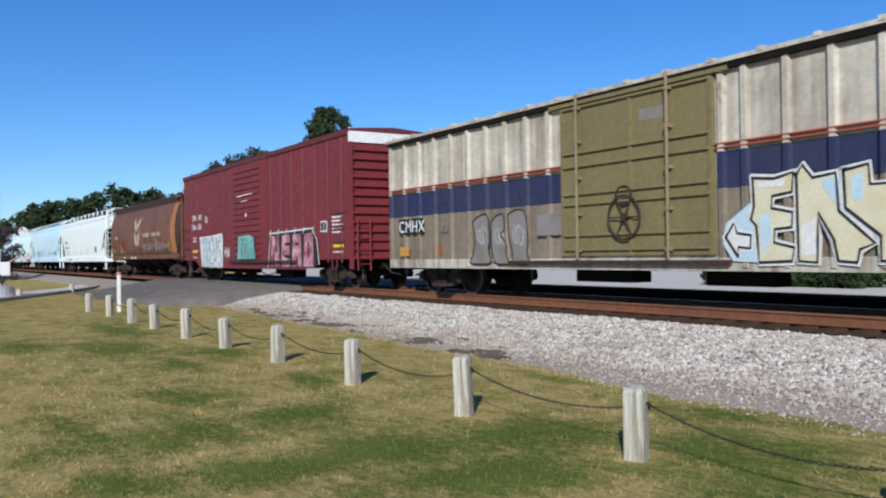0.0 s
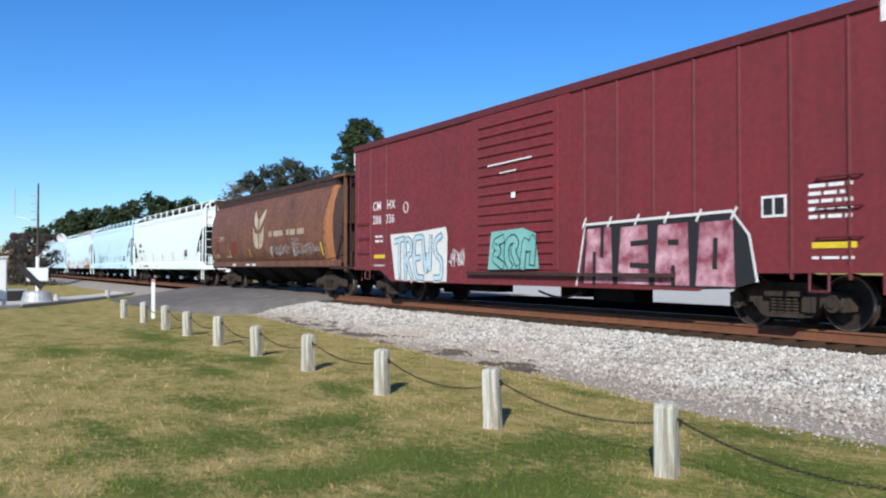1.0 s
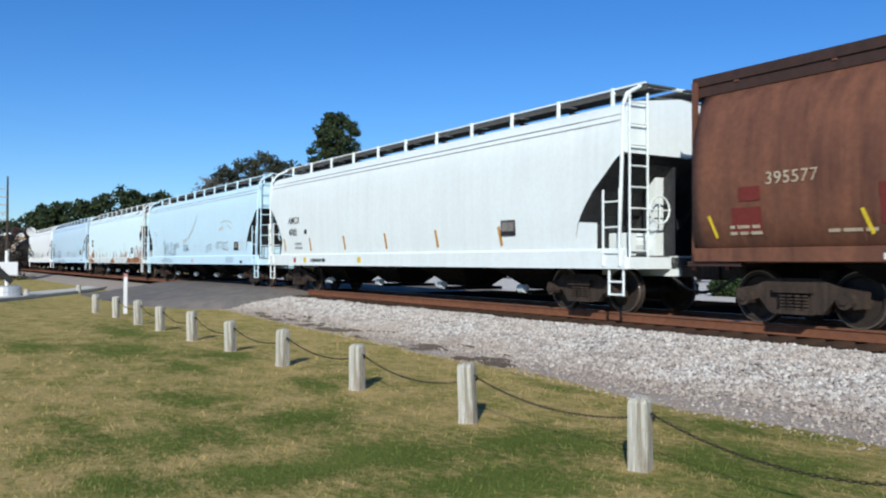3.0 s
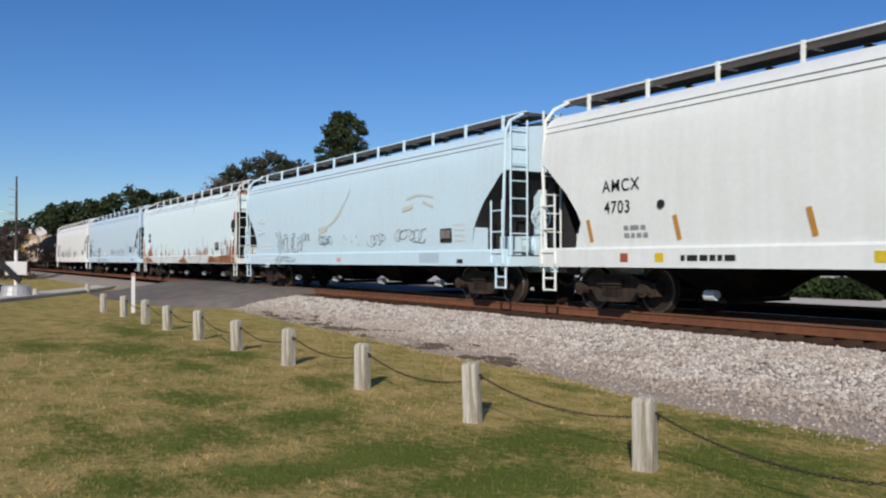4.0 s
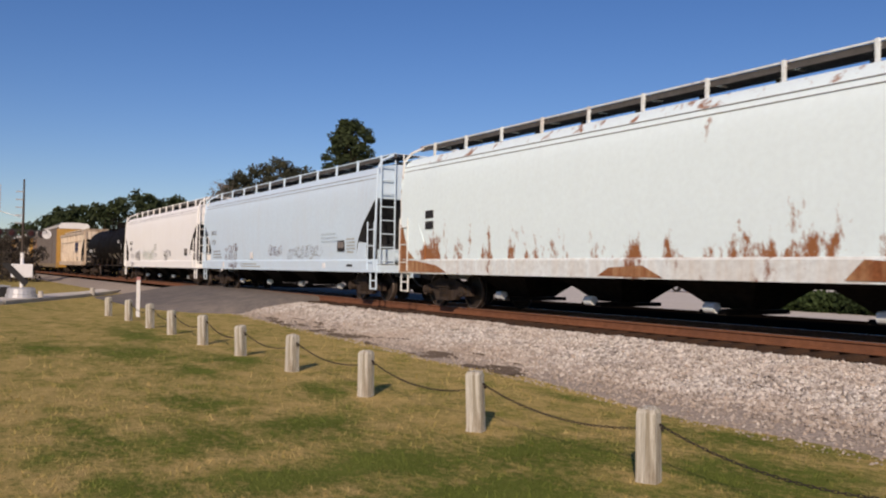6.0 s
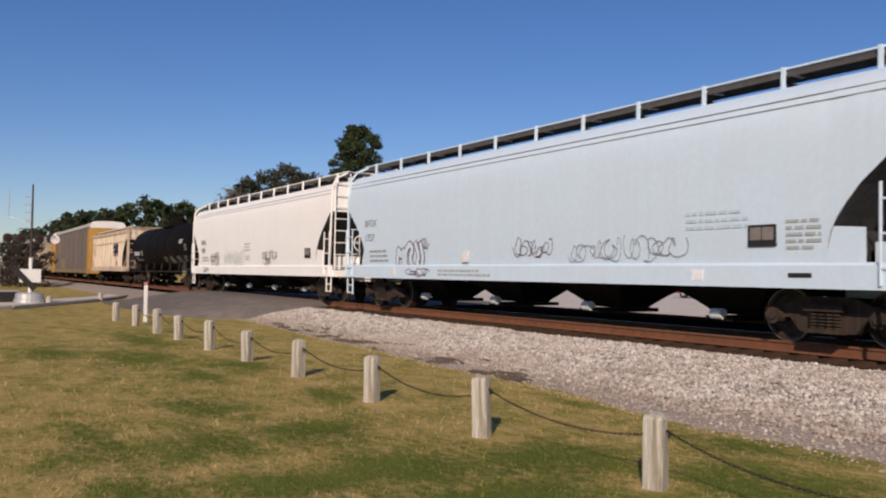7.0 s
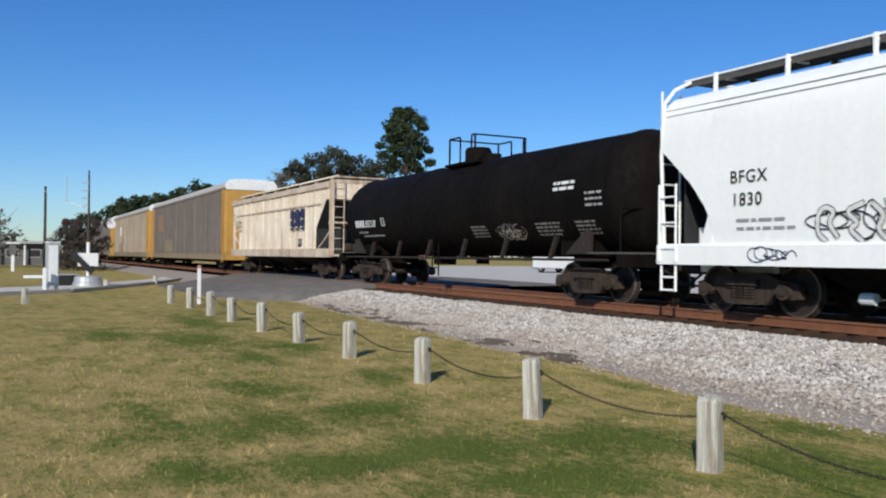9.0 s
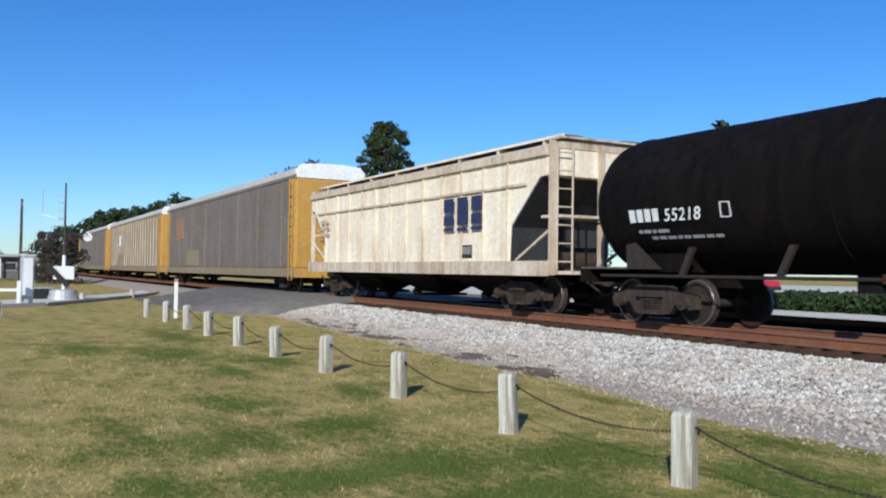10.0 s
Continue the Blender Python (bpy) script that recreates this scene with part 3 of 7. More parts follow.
def chain(p, q, sag):
    """A hanging chain of real links."""
    p, q = Vector(p), Vector(q)
    length = (q - p).length
    n = int(length / 0.042)
    bm = B()
    for i in range(n):
        t = (i + 0.5) / n
        c = p.lerp(q, t) - Vector((0, 0, sag * 4 * t * (1 - t)))
        d = (q - p) / length - Vector((0, 0, sag * 4 * (1 - 2 * t) / length))
        d.normalize()
        u = Vector((0, 0, 1)).cross(d).normalized() if i % 2 else d.cross(Vector((0, 1, 0))).normalized()
        pts = [c + d * 0.029 * math.cos(b) + u * 0.0105 * math.sin(b) for b in (0, 0.9, 2.24, 3.14, 4.04, 5.38, 6.283)]
        pipe(bm, pts, 0.0038, 4)
    ob = part("chain", bm, "chain")
    return tagged(ob, "rusty iron chain sagging between two fence posts", "chain", "chains of the fence")


for i in range(len(POSTS) - 2):
    (x0, y0), (x1, y1) = POSTS[i], POSTS[i + 1]
    chain((x0 + 0.085, y0 + 0.065, HEIGHTS[i] - 0.16), (x1 + 0.085, y1 + 0.065, HEIGHTS[i + 1] - 0.16), 0.13 + 0.04 * rng.random())

# white marker post
mk = thing("marker_post", "slim white marker post with a red tip", "marker post", (-26.9, 5.42, 0))
part("post", boxes((-0.05, 0.05, -0.05, 0.05, 0, 1.12)), "white_post", mk, bevel=0.01)
part("tip", boxes((-0.051, 0.051, -0.051, 0.051, 1.12, 1.22)), "red_tip", mk, "faded red tip", bevel=0.01)


# ---- the crossing signal and what stands round it ----
sg = thing("crossing_signal", "railway crossing signal, white mast on a round base", "signal", (-42.0, 3.45, 0.0), 0)
bm = B()
loft(bm, [[(r * math.cos(a), r * math.sin(a), z) for a in np.linspace(0, 6.283, 21)[:-1]] for z, r in ((0, 0.66), (0.2, 0.64), (0.22, 0.60), (0.45, 0.58), (0.5, 0.5))])
part("base", bm, "aluminium", sg, "round corrugated metal base", smooth=False)
bm = B()
rod(bm, (0, 0, 0.45), (0, 0, 2.05), 0.075, 12)
part("mast", bm, "white_post", sg)
bm = B()
rod(bm, (0, 0, 2.05), (0, 0, 5.35), 0.062, 10, 0.035)
part("upper_mast", bm, "pole_wood", sg)
for z in (3.35, 3.7, 4.05, 4.4, 4.75):
    part("rung", boxes((-0.03, 0.03, -0.32, 0.02, z, z + 0.05)), "aluminium", sg)
part("gate_box", boxes((-0.25, 0.3, -0.42, 0.42, 0.95, 1.55)), "white_post", sg, "white gate motor box", bevel=0.03)
bm = B()
prism(bm, [(-0.85, 1.55), (-0.55, 1.6), (0.25, 0.75), (0.1, 0.55)], "x", 0.3, 0.36)
part("counterweight", bm, "signal_black", sg, "dark gate counterweight arm")
part("arm", boxes((-0.04, 0.04, -1.1, 0.9, 3.0, 3.08)), "signal_black", sg)
for y in (-0.95, -0.45, 0.32, 0.8):
    bm = B()
    rod(bm, (0.02, y, 2.92), (0.10, y, 2.92), 0.2, 18)
    lh = part("lamp_head", bm, "signal_black", sg)
    bm = B()
    rod(bm, (0.10, y, 2.92), (0.13, y, 2.92), 0.12, 14)
    part("lens", bm, "lamp_red", lh, "unlit dark red lens")
    bm = B()
    pipe(bm, [(0.10 + 0.22, y + 0.15 * math.cos(a), 2.92 + 0.15 * math.sin(a)) for a in np.linspace(0.2, 2.94, 7)], 0.02, 5)
    part("hood", bm, "signal_black", lh)
bm = B()
rod(bm, (0.15, 0.95, 2.9), (0.2, 0.95, 2.9), 0.20, 16)
part("bell", bm, "white_post", sg, "pale round bell cover")
bm = B()
rod(bm, (-0.6, -0.9, 3.9), (-0.6, -0.9, 5.1), 0.02, 6)
rod(bm, (-0.6, -0.9, 3.9), (0, 0, 3.6), 0.015, 6)
part("rod", bm, "aluminium", sg)

cab = thing("relay_cabinet", "tall pale grey metal relay cabinet by the road", "cabinet", (-37.6, 1.75, 0), 8)
part("body", boxes((-0.25, 0.25, -0.22, 0.22, 0.25, 1.95)), "aluminium", cab, bevel=0.03)
part("door", boxes((0.25, 0.27, -0.17, 0.17, 0.35, 1.85)), "white_post", cab, bevel=0.01)
part("roof", boxes((-0.29, 0.29, -0.26, 0.26, 1.95, 2.0)), "white_post", cab, bevel=0.02)
part("leg", boxes((-0.2, 0.2, -0.2, -0.12, 0, 0.26)), "aluminium", cab)
part("leg", boxes((-0.2, 0.2, 0.12, 0.2, 0, 0.26)), "aluminium", cab)
wp = thing("guard_post", "white guard post with a pale cross rail", "post", (-36.9, 1.45, 0))
part("post", boxes((-0.07, 0.07, -0.07, 0.07, 0, 0.95)), "white_post", wp, bevel=0.015)
part("rail", boxes((-0.05, 0.05, -0.75, -0.07, 0.55, 0.66)), "white_post", wp)
bx = thing("battery_box", "low black equipment box beside the signal base", "box", (-42.9, 2.45, 0), 12)
part("body", boxes((-0.45, 0.45, -0.5, 0.5, 0, 0.52)), "signal_black", bx, bevel=0.02)
part("lid", boxes((-0.48, 0.48, -0.53, 0.53, 0.52, 0.57)), "aluminium", bx)
for x, y, hh in ((-45.2, 6.9, 0.42), (-41.6, 4.2, 0.35)):
    fp = thing("kerb_post", "low pale concrete post at the kerb", "post", (x, y, 0))
    bm = B()
    rod(bm, (0, 0, 0), (0, 0, hh), 0.13, 12, 0.10)
    part("post", bm, "concrete", fp)

pl = thing("utility_pole", "dark wooden utility pole beyond the road", "pole", (-100, 3.9, 0))
bm = B()
rod(bm, (0, 0, 0), (0, 0, 8.6), 0.17, 10, 0.12)
part("pole", bm, "pole_wood", pl)
part("collar", boxes((-0.16, 0.16, -0.16, 0.16, 8.0, 8.12)), "aluminium", pl)
pm = thing("small_post", "slim white post with a pale cap on the grass", "post", (-75, 0.65, 0))
part("post", boxes((-0.12, 0.12, -0.12, 0.12, 0, 1.35)), "white_post", pm, bevel=0.02)
part("cap", boxes((-0.35, 0.35, -0.5, 0.5, 2.2, 2.32)), "white_post", pm)
part("head", boxes((-0.2, 0.2, -0.24, 0.24, 1.35, 2.2)), "shed_wall", pm)

shed = thing("low_building", "long low grey building with a flat pale roof", "building", (-118, -2.0, 0))
bm = boxes((-6, 6, -16, -4.5, 0, 2.5), (-6, 6, -3.5, 7.0, 0, 2.5), (-6, 6, -4.5, -3.5, 2.0, 2.5))
part("wall", bm, "shed_wall", shed)
part("roof", boxes((-7, 7, -17, 8.2, 2.55, 2.85)), "shed_roof", shed)
for k in range(9):
    part("column", boxes((6.5, 6.7, -15.5 + 2.8 * k, -15.3 + 2.8 * k, 0, 2.55)), "white_post", shed)
for k in range(4):
    w = part("window", boxes((6.02, 6.08, -2.6 + 2.4 * k, -1.2 + 2.4 * k, 0.9, 1.9)), "shed_roof", shed)
    part("pane", boxes((6.08, 6.1, -2.5 + 2.4 * k, -1.3 + 2.4 * k, 1.0, 1.8)), "signal_black", w, "dark window pane")


# ---- trees ----
def leaf_quads(centres, radii, per, size, flat=1.0):
    """Small leaf sheets spread through clumps; returns vertices and faces."""
    total = len(centres) * per
    c = np.repeat(np.asarray(centres, float), per, 0)
    r = np.repeat(np.asarray(radii, float), per)
    v = rng.normal(size=(total, 3))
    v /= np.linalg.norm(v, axis=1)[:, None]
    p = c + v * (r * rng.random(total) ** 0.45)[:, None] * (1, 1, flat)
    u = rng.normal(size=(total, 3))
    u /= np.linalg.norm(u, axis=1)[:, None]
    w = np.cross(u, rng.normal(size=(total, 3)))
    w /= np.linalg.norm(w, axis=1)[:, None]
    s = (size * (0.6 + 0.8 * rng.random(total)))[:, None]
    quad = np.stack([p - u * s, p - w * s * 0.6, p + u * s, p + w * s * 0.6], 1)
    return [tuple(q) for q in quad.reshape(-1, 3)], [(4 * i, 4 * i + 1, 4 * i + 2, 4 * i + 3) for i in range(total)]


def tree(label, az, dist, h, wide, crown_from, kind="pine", clumps=40, per=40, size=0.35, bark="bark"):
    a = radians(180 - az)
    ob = thing("tree", label, "tree", (dist * math.cos(a), dist * math.sin(a), 0), rng.random() * 360, "trees behind the track")
    bm = B()
    bend = rng.normal(size=2) * 0.02 * h
    spine = [Vector((bend[0] * t * t, bend[1] * t * t, h * 0.96 * t)) for t in np.linspace(0, 1, 7)]
    r0 = 0.018 * h + 0.05
    for k in range(6):
        rod(bm, spine[k], spine[k + 1], r0 * (1 - k / 6.5), 8, r0 * (1 - (k + 1) / 6.5))
    centres, radii = [], []
    for i in range(clumps):
        t = crown_from + (0.98 - crown_from) * (i + rng.random()) / clumps
        s = (t - crown_from) / (1 - crown_from)
        reach = wide * 0.5 * (0.55 + 0.55 * math.sin(math.pi * min(1, s * 0.85 + 0.18))) * (0.35 + 0.7 * rng.random()) * (1.0 - 0.6 * max(0, s - 0.65) / 0.35)
        b = 2.4 * i + rng.random()
        root = Vector((bend[0] * t * t, bend[1] * t * t, h * 0.96 * (t - 0.06)))
        tip = Vector((reach * math.cos(b), reach * math.sin(b), h * t))
        rod(bm, root, tip, 0.03 + r0 * 0.16, 5, 0.015)
        centres.append(tip)
        radii.append(wide * (0.11 + 0.07 * rng.random()))
        if kind == "twig":
            for k in range(7):
                e = tip + Vector(rng.normal(size=3)) * wide * 0.13
                rod(bm, root.lerp(tip, 0.5 + 0.07 * k), e, 0.025, 4, 0.008)
    part("trunk", bm, bark, ob)
    v, f = leaf_quads(centres, radii, per, size, 0.7)
    crown = bulk("crown", v, f, kind)
    crown.parent = ob
    return ob


tree("tall pine with a rounded dark green crown", 24.75, 110, 21.0, 6.6, 0.60, "pine", 60, 190, 0.19)
for az, dist, h, w, kd, lab in ((22.9, 132, 16.2, 9, "oak", "dull green broad tree"), (21.4, 135, 17.6, 9, "oak", "dull green broad tree"), (20.2, 128, 17.8, 8, "oak", "dull green broad tree"),
                                (18.9, 133, 17.2, 8, "oak", "dull green broad tree"), (17.6, 130, 15.6, 7, "oak", "dull green broad tree"), (16.5, 126, 14.0, 6, "twig", "bare grey winter tree"), (26.2, 140, 15.0, 7, "twig", "bare grey winter tree")):
    tree(lab + " behind the track", az, dist, h, w, 0.34, kd, 38, 110 if kd == "oak" else 22, 0.23 if kd == "oak" else 0.15, "grey_bark" if kd == "twig" else "bark")
for az, el in ((5.0, 2.4), (5.8, 3.0), (6.5, 3.45), (7.2, 3.1), (8.0, 3.6), (8.7, 3.7), (9.4, 3.7), (10.2, 4.2), (10.9, 4.65), (11.6, 4.5), (12.4, 4.3), (13.2, 4.45), (14.0, 4.3), (14.8, 4.1), (15.6, 4.4)):
    d = 205 + 25 * rng.random()
    tree("dark green pine in a distant row", az + 0.2 * rng.normal(), d, 1.6 + d * math.tan(radians(el)), 10.5, 0.25, "pine", 30, 70, 0.40)
tree("pine top behind the track", 47.4, 88, 16.8, 6.5, 0.4, "pine", 24, 40, 0.34)
tree("bare grey winter tree far down the line", -0.6, 95, 5.9, 4.5, 0.2, "twig", 30, 14, 0.2, "grey_bark")
tree("bare grey winter tree far down the line", -1.6, 100, 7.5, 5, 0.2, "twig", 30, 14, 0.2, "grey_bark")
for az, d, h, w in ((3.4, 84, 3.9, 3.2), (4.1, 80, 4.2, 3.4), (4.9, 82, 4.0, 3.4), (3.9, 90, 3.4, 4)):
    s = tree("dark brown leafless scrub by the line", az, d, h, w, 0.05, "scrub", 30, 90, 0.09)
    s["category"] = "bush"
hv, hf = leaf_quads([(-420 + 3.0 * i + rng.normal(), 185 + 40 * rng.random() - 0.2 * i, 5 + 4 * rng.random()) for i in range(60)] + [(-330 - 20 * rng.random(), -90 + 4 * i, 3 + 3 * rng.random()) for i in range(24)], [7.0] * 84, 150, 0.9, 0.8)
tagged(bulk("far_woods", hv, hf, "pine"), "dark distant woods on the horizon", "woods", kind="stuff")
hc = [(-20.1 + 0.2 * (i // 2), 24.0 + 0.9 * (i % 2) + rng.normal() * 0.15, 0.66 + 0.1 * rng.random()) for i in range(56)]
hv, hf = leaf_quads(hc, [0.42] * 56, 330, 0.075, 0.85)
hg = thing("hedge", "clipped low green hedge beyond the track", "hedge")
bulk("leaves", hv, hf, "hedge").parent = hg
bm = B()
for c in hc[::3]:
    rod(bm, (c[0], c[1], 0.38), (c[0], c[1], 0.8), 0.03, 5)
part("stems", bm, "bark", hg)


# ---- white van parked on the paving beyond the track ----
def parked_van(x, y, z, turn):
    v = thing("parked_van", "white panel van parked on pale concrete paving", "van", (x, y, z))
    v.matrix_basis = pose(x, y, z, 0, 0, turn)
    bm = B()
    prism(bm, [(-2.9, 0.35), (2.75, 0.35), (2.9, 0.6), (2.85, 1.05), (2.2, 1.2), (1.55, 1.95), (1.2, 2.1), (-2.8, 2.15), (-2.9, 1.9)], "y", -0.95, 0.95)
    body = part("body", bm, "white_post", v, bevel=0.06)
    part("side_window", boxes((0.5, 1.5, -0.965, -0.945, 1.25, 1.8)), "black_ink", body, "dark side window")
    part("side_window", boxes((-2.6, 0.3, -0.965, -0.945, 1.3, 1.75)), "black_ink", body, "dark side window")
    bm = B()
    prism(bm, [(2.2, 1.22), (1.58, 1.93), (1.62, 1.95), (2.24, 1.24)], "y", -0.85, 0.85)
    part("windscreen", bm, "black_ink", body, "dark windscreen")
    part("bumper", boxes((2.85, 3.0, -0.9, 0.9, 0.3, 0.6), (-3.0, -2.88, -0.9, 0.9, 0.3, 0.55)), "signal_black", v, bevel=0.02)
    for wx in (-1.9, 1.9):
        for wy in (-0.88, 0.72):
            bm = B()
            rod(bm, (wx, wy, 0.35), (wx, wy + 0.2, 0.35), 0.35, 18)
            w = part("wheel", bm, "signal_black", v, "black tyre")
            bm = B()
            rod(bm, (wx, wy - 0.01, 0.35), (wx, wy + 0.21, 0.35), 0.18, 12)
            part("rim", bm, "aluminium", w)


parked_van(-51.0, 36.6, 0.427, 0.0)


def parked_car(x, y, z, turn):
    v = thing("parked_car", "red parked car on pale concrete paving", "car", (x, y, z))
    v.matrix_basis = pose(x, y, z, 0, 0, turn)
    bm = B()
    prism(bm, [(-2.15, 0.32), (2.1, 0.32), (2.2, 0.55), (2.1, 0.82), (1.1, 0.95), (0.45, 1.38), (-1.05, 1.42), (-1.75, 0.98), (-2.15, 0.92)], "y", -0.86, 0.86)
    body = part("body", bm, "car_red", v, bevel=0.07)
    for pts in ([(0.95, 0.96), (0.42, 1.30), (-0.20, 1.33), (-0.20, 0.97)], [(-0.28, 0.97), (-0.28, 1.33), (-1.0, 1.33), (-1.5, 0.99)]):
        bm = B()
        prism(bm, pts, "y", -0.875, -0.855)
        part("side_window", bm, "black_ink", body, "dark side window")
    part("bumper", boxes((2.12, 2.28, -0.8, 0.8, 0.3, 0.5)), "signal_black", v, bevel=0.02)
    part("bumper", boxes((-2.28, -2.12, -0.8, 0.8, 0.3, 0.5)), "signal_black", v, bevel=0.02)
    for wx in (-1.35, 1.35):
        for wy in (-0.88, 0.70):
            bm = B()
            rod(bm, (wx, wy, 0.31), (wx, wy + 0.18, 0.31), 0.31, 18)
            w = part("wheel", bm, "signal_black", v, "black tyre")
            bm = B()
            rod(bm, (wx, wy - 0.01, 0.31), (wx, wy + 0.19, 0.31), 0.17, 12)
            part("rim", bm, "aluminium", w)


parked_car(-36.2, 40.5, 0.427, 0.0)


# ---- the freight train; in a car's own space x runs along it, -y is the side towards the lawn, z is up from the rail ----
WHEELSETS, CARS = [], []
TRAIN = "freight cars of the passing train"


def car(name, label, left, right):
    """left, right: the body's ends along the track at 0 s."""
    ob = thing(name, label, "railway car", ((left + right) / 2, TRACK_Y, RAIL_Z), group=TRAIN)
    CARS.append((ob, (left + right) / 2))
    return ob, (right - left) / 2


FRAME_ME, WHEEL_ME, BOLSTER_ME, RIM_ME = [], [], [], {-1: [], 1: []}


def truck(parent, x, wheel_r=0.43):
    """A two-axle truck: bolster, two side frames with springs, two wheelsets."""
    def cast(store, name, material, make, owner):
        if store:
            o = new(name, store[0])
            o.parent = owner
            return o
        bm = B()
        make(bm)
        o = part(name, bm, material, owner)
        store.append(o.data)
        return o

    def bolster(bm):
        box(bm, -0.22, 0.22, -1.05, 1.05, 0.42, 0.68)
        rod(bm, (0, 0, 0.66), (0, 0, 0.86), 0.3, 12)

    def side(bm):
        for top, low in ((1, 0),):
            prism(bm, [(-1.12, 0.32), (-1.12, 0.56), (-0.72, 0.62), (-0.42, 0.74), (0.42, 0.74), (0.72, 0.62), (1.12, 0.56), (1.12, 0.32), (0.98, 0.30), (0.66, 0.42), (0.46, 0.20), (-0.46, 0.20), (-0.66, 0.42), (-0.98, 0.30)], "y", -0.09, 0.07)
        for cx in (-0.2, -0.07, 0.07, 0.2):
            for k in range(5):
                rod(bm, (cx, -0.13, 0.26 + k * 0.05), (cx, -0.13, 0.285 + k * 0.05), 0.058, 8)
        box(bm, -0.33, 0.33, -0.2, -0.08, 0.52, 0.62)
        box(bm, -0.33, 0.33, -0.2, -0.08, 0.19, 0.255)
        for cx in (-0.88, 0.88):
            rod(bm, (cx, -0.20, 0.43), (cx, 0.05, 0.43), 0.135, 12)
            rod(bm, (cx, -0.23, 0.43), (cx, -0.19, 0.43), 0.07, 8)

    def wheels(bm):
        rod(bm, (0, -1.05, 0), (0, 1.05, 0), 0.075, 10)
        for s in (-1, 1):
            prof = [(0.09, 0.66), (0.09, 0.80), (0.20, 0.76), (0.33, 0.75), (0.36, 0.795), (wheel_r, 0.795), (wheel_r + 0.002, 0.70), (wheel_r + 0.028, 0.685), (wheel_r + 0.028, 0.66), (0.36, 0.66), (0.33, 0.70), (0.2, 0.70)]
            rings = [[(r * math.cos(a), s * y, r * math.sin(a)) for r, y in prof] for a in np.linspace(0, 2 * math.pi, 29)]
            loft(bm, rings, closed=True, caps=False)
            for a in (0.3, 2.4, 4.5):
                rod(bm, (0.27 * math.cos(a), s * 0.74, 0.27 * math.sin(a)), (0.27 * math.cos(a), s * 0.765, 0.27 * math.sin(a)), 0.03, 6)

    t = cast(BOLSTER_ME, "truck", "truck", bolster, parent)
    t.location = (x, 0, 0)
    for s in (-1, 1):
        f = cast(FRAME_ME, "side_frame", "truck", side, t)
        f.location = (0, s * 0.99, 0)
        f.rotation_euler = (0, 0, 0 if s < 0 else math.pi)
    for dx in (-0.88, 0.88):
        w = cast(WHEEL_ME, "wheelset", "wheel", wheels, t)
        w.location = (dx, 0, wheel_r)
        for sy in (-1, 1):
            cast(RIM_ME[sy], "rim", "rail_top", lambda bm, sy=sy: loft(bm, [[(r * math.cos(a), sy * y, r * math.sin(a)) for r, y in ((0.412, 0.797), (0.426, 0.797), (0.4315, 0.790), (0.4315, 0.74), (0.415, 0.76))] for a in np.linspace(0, 2 * math.pi, 29)], closed=True, caps=False), w)
        WHEELSETS.append((w, dx))
    return t


def couplers(parent, half, reach=0.85):
    for s in (-1, 1):
        bm = boxes((s * (half - 0.6), s * (half + reach * 0.6), -0.11, 0.11, 0.70, 0.94), (s * (half + reach * 0.55), s * (half + reach), -0.17, 0.15, 0.66, 1.0))
        part("coupler", bm, "truck", parent, bevel=0.02)
        bm = B()
        pipe(bm, [(s * (half - 0.1), -0.35, 0.75), (s * (half + reach * 0.5), -0.32, 0.48), (s * (half + reach), -0.25, 0.42)], 0.028, 6)
        part("air_hose", bm, "signal_black", parent)


def ladder(parent, x, y, z0, z1, wide, along="x", material="white_grey", r=0.018, label=""):
    bm = B()
    def at(o, z):
        return (x + o, y, z) if along == "x" else (x, y + o, z)
    rod(bm, at(-wide / 2, z0), at(-wide / 2, z1), r * 1.25, 6)
    rod(bm, at(wide / 2, z0), at(wide / 2, z1), r * 1.25, 6)
    n = max(2, int((z1 - z0) / 0.38))
    for k in range(n):
        z = z0 + (k + 0.5) * (z1 - z0) / n
        rod(bm, at(-wide / 2, z), at(wide / 2, z), r, 6)
    return part("ladder", bm, material, parent, label)


def decal(bm, poly, side, off=0.010):
    """A flat outline (x, z), laid on the side whose y is side(z)."""
    front = [bm.verts.new((x, side(z) - off, z)) for x, z in poly]
    bm.faces.new(front)


def rounded(pts, turns=2):
    """Corners cut twice, as a swung arm draws them; closed lines stay closed."""
    for _ in range(turns):
        out = [pts[0]]
        for (x0, z0), (x1, z1) in zip(pts, pts[1:]):
            out += [(0.78 * x0 + 0.22 * x1, 0.78 * z0 + 0.22 * z1), (0.22 * x0 + 0.78 * x1, 0.22 * z0 + 0.78 * z1)]
        pts = out + [pts[-1]]
    return pts


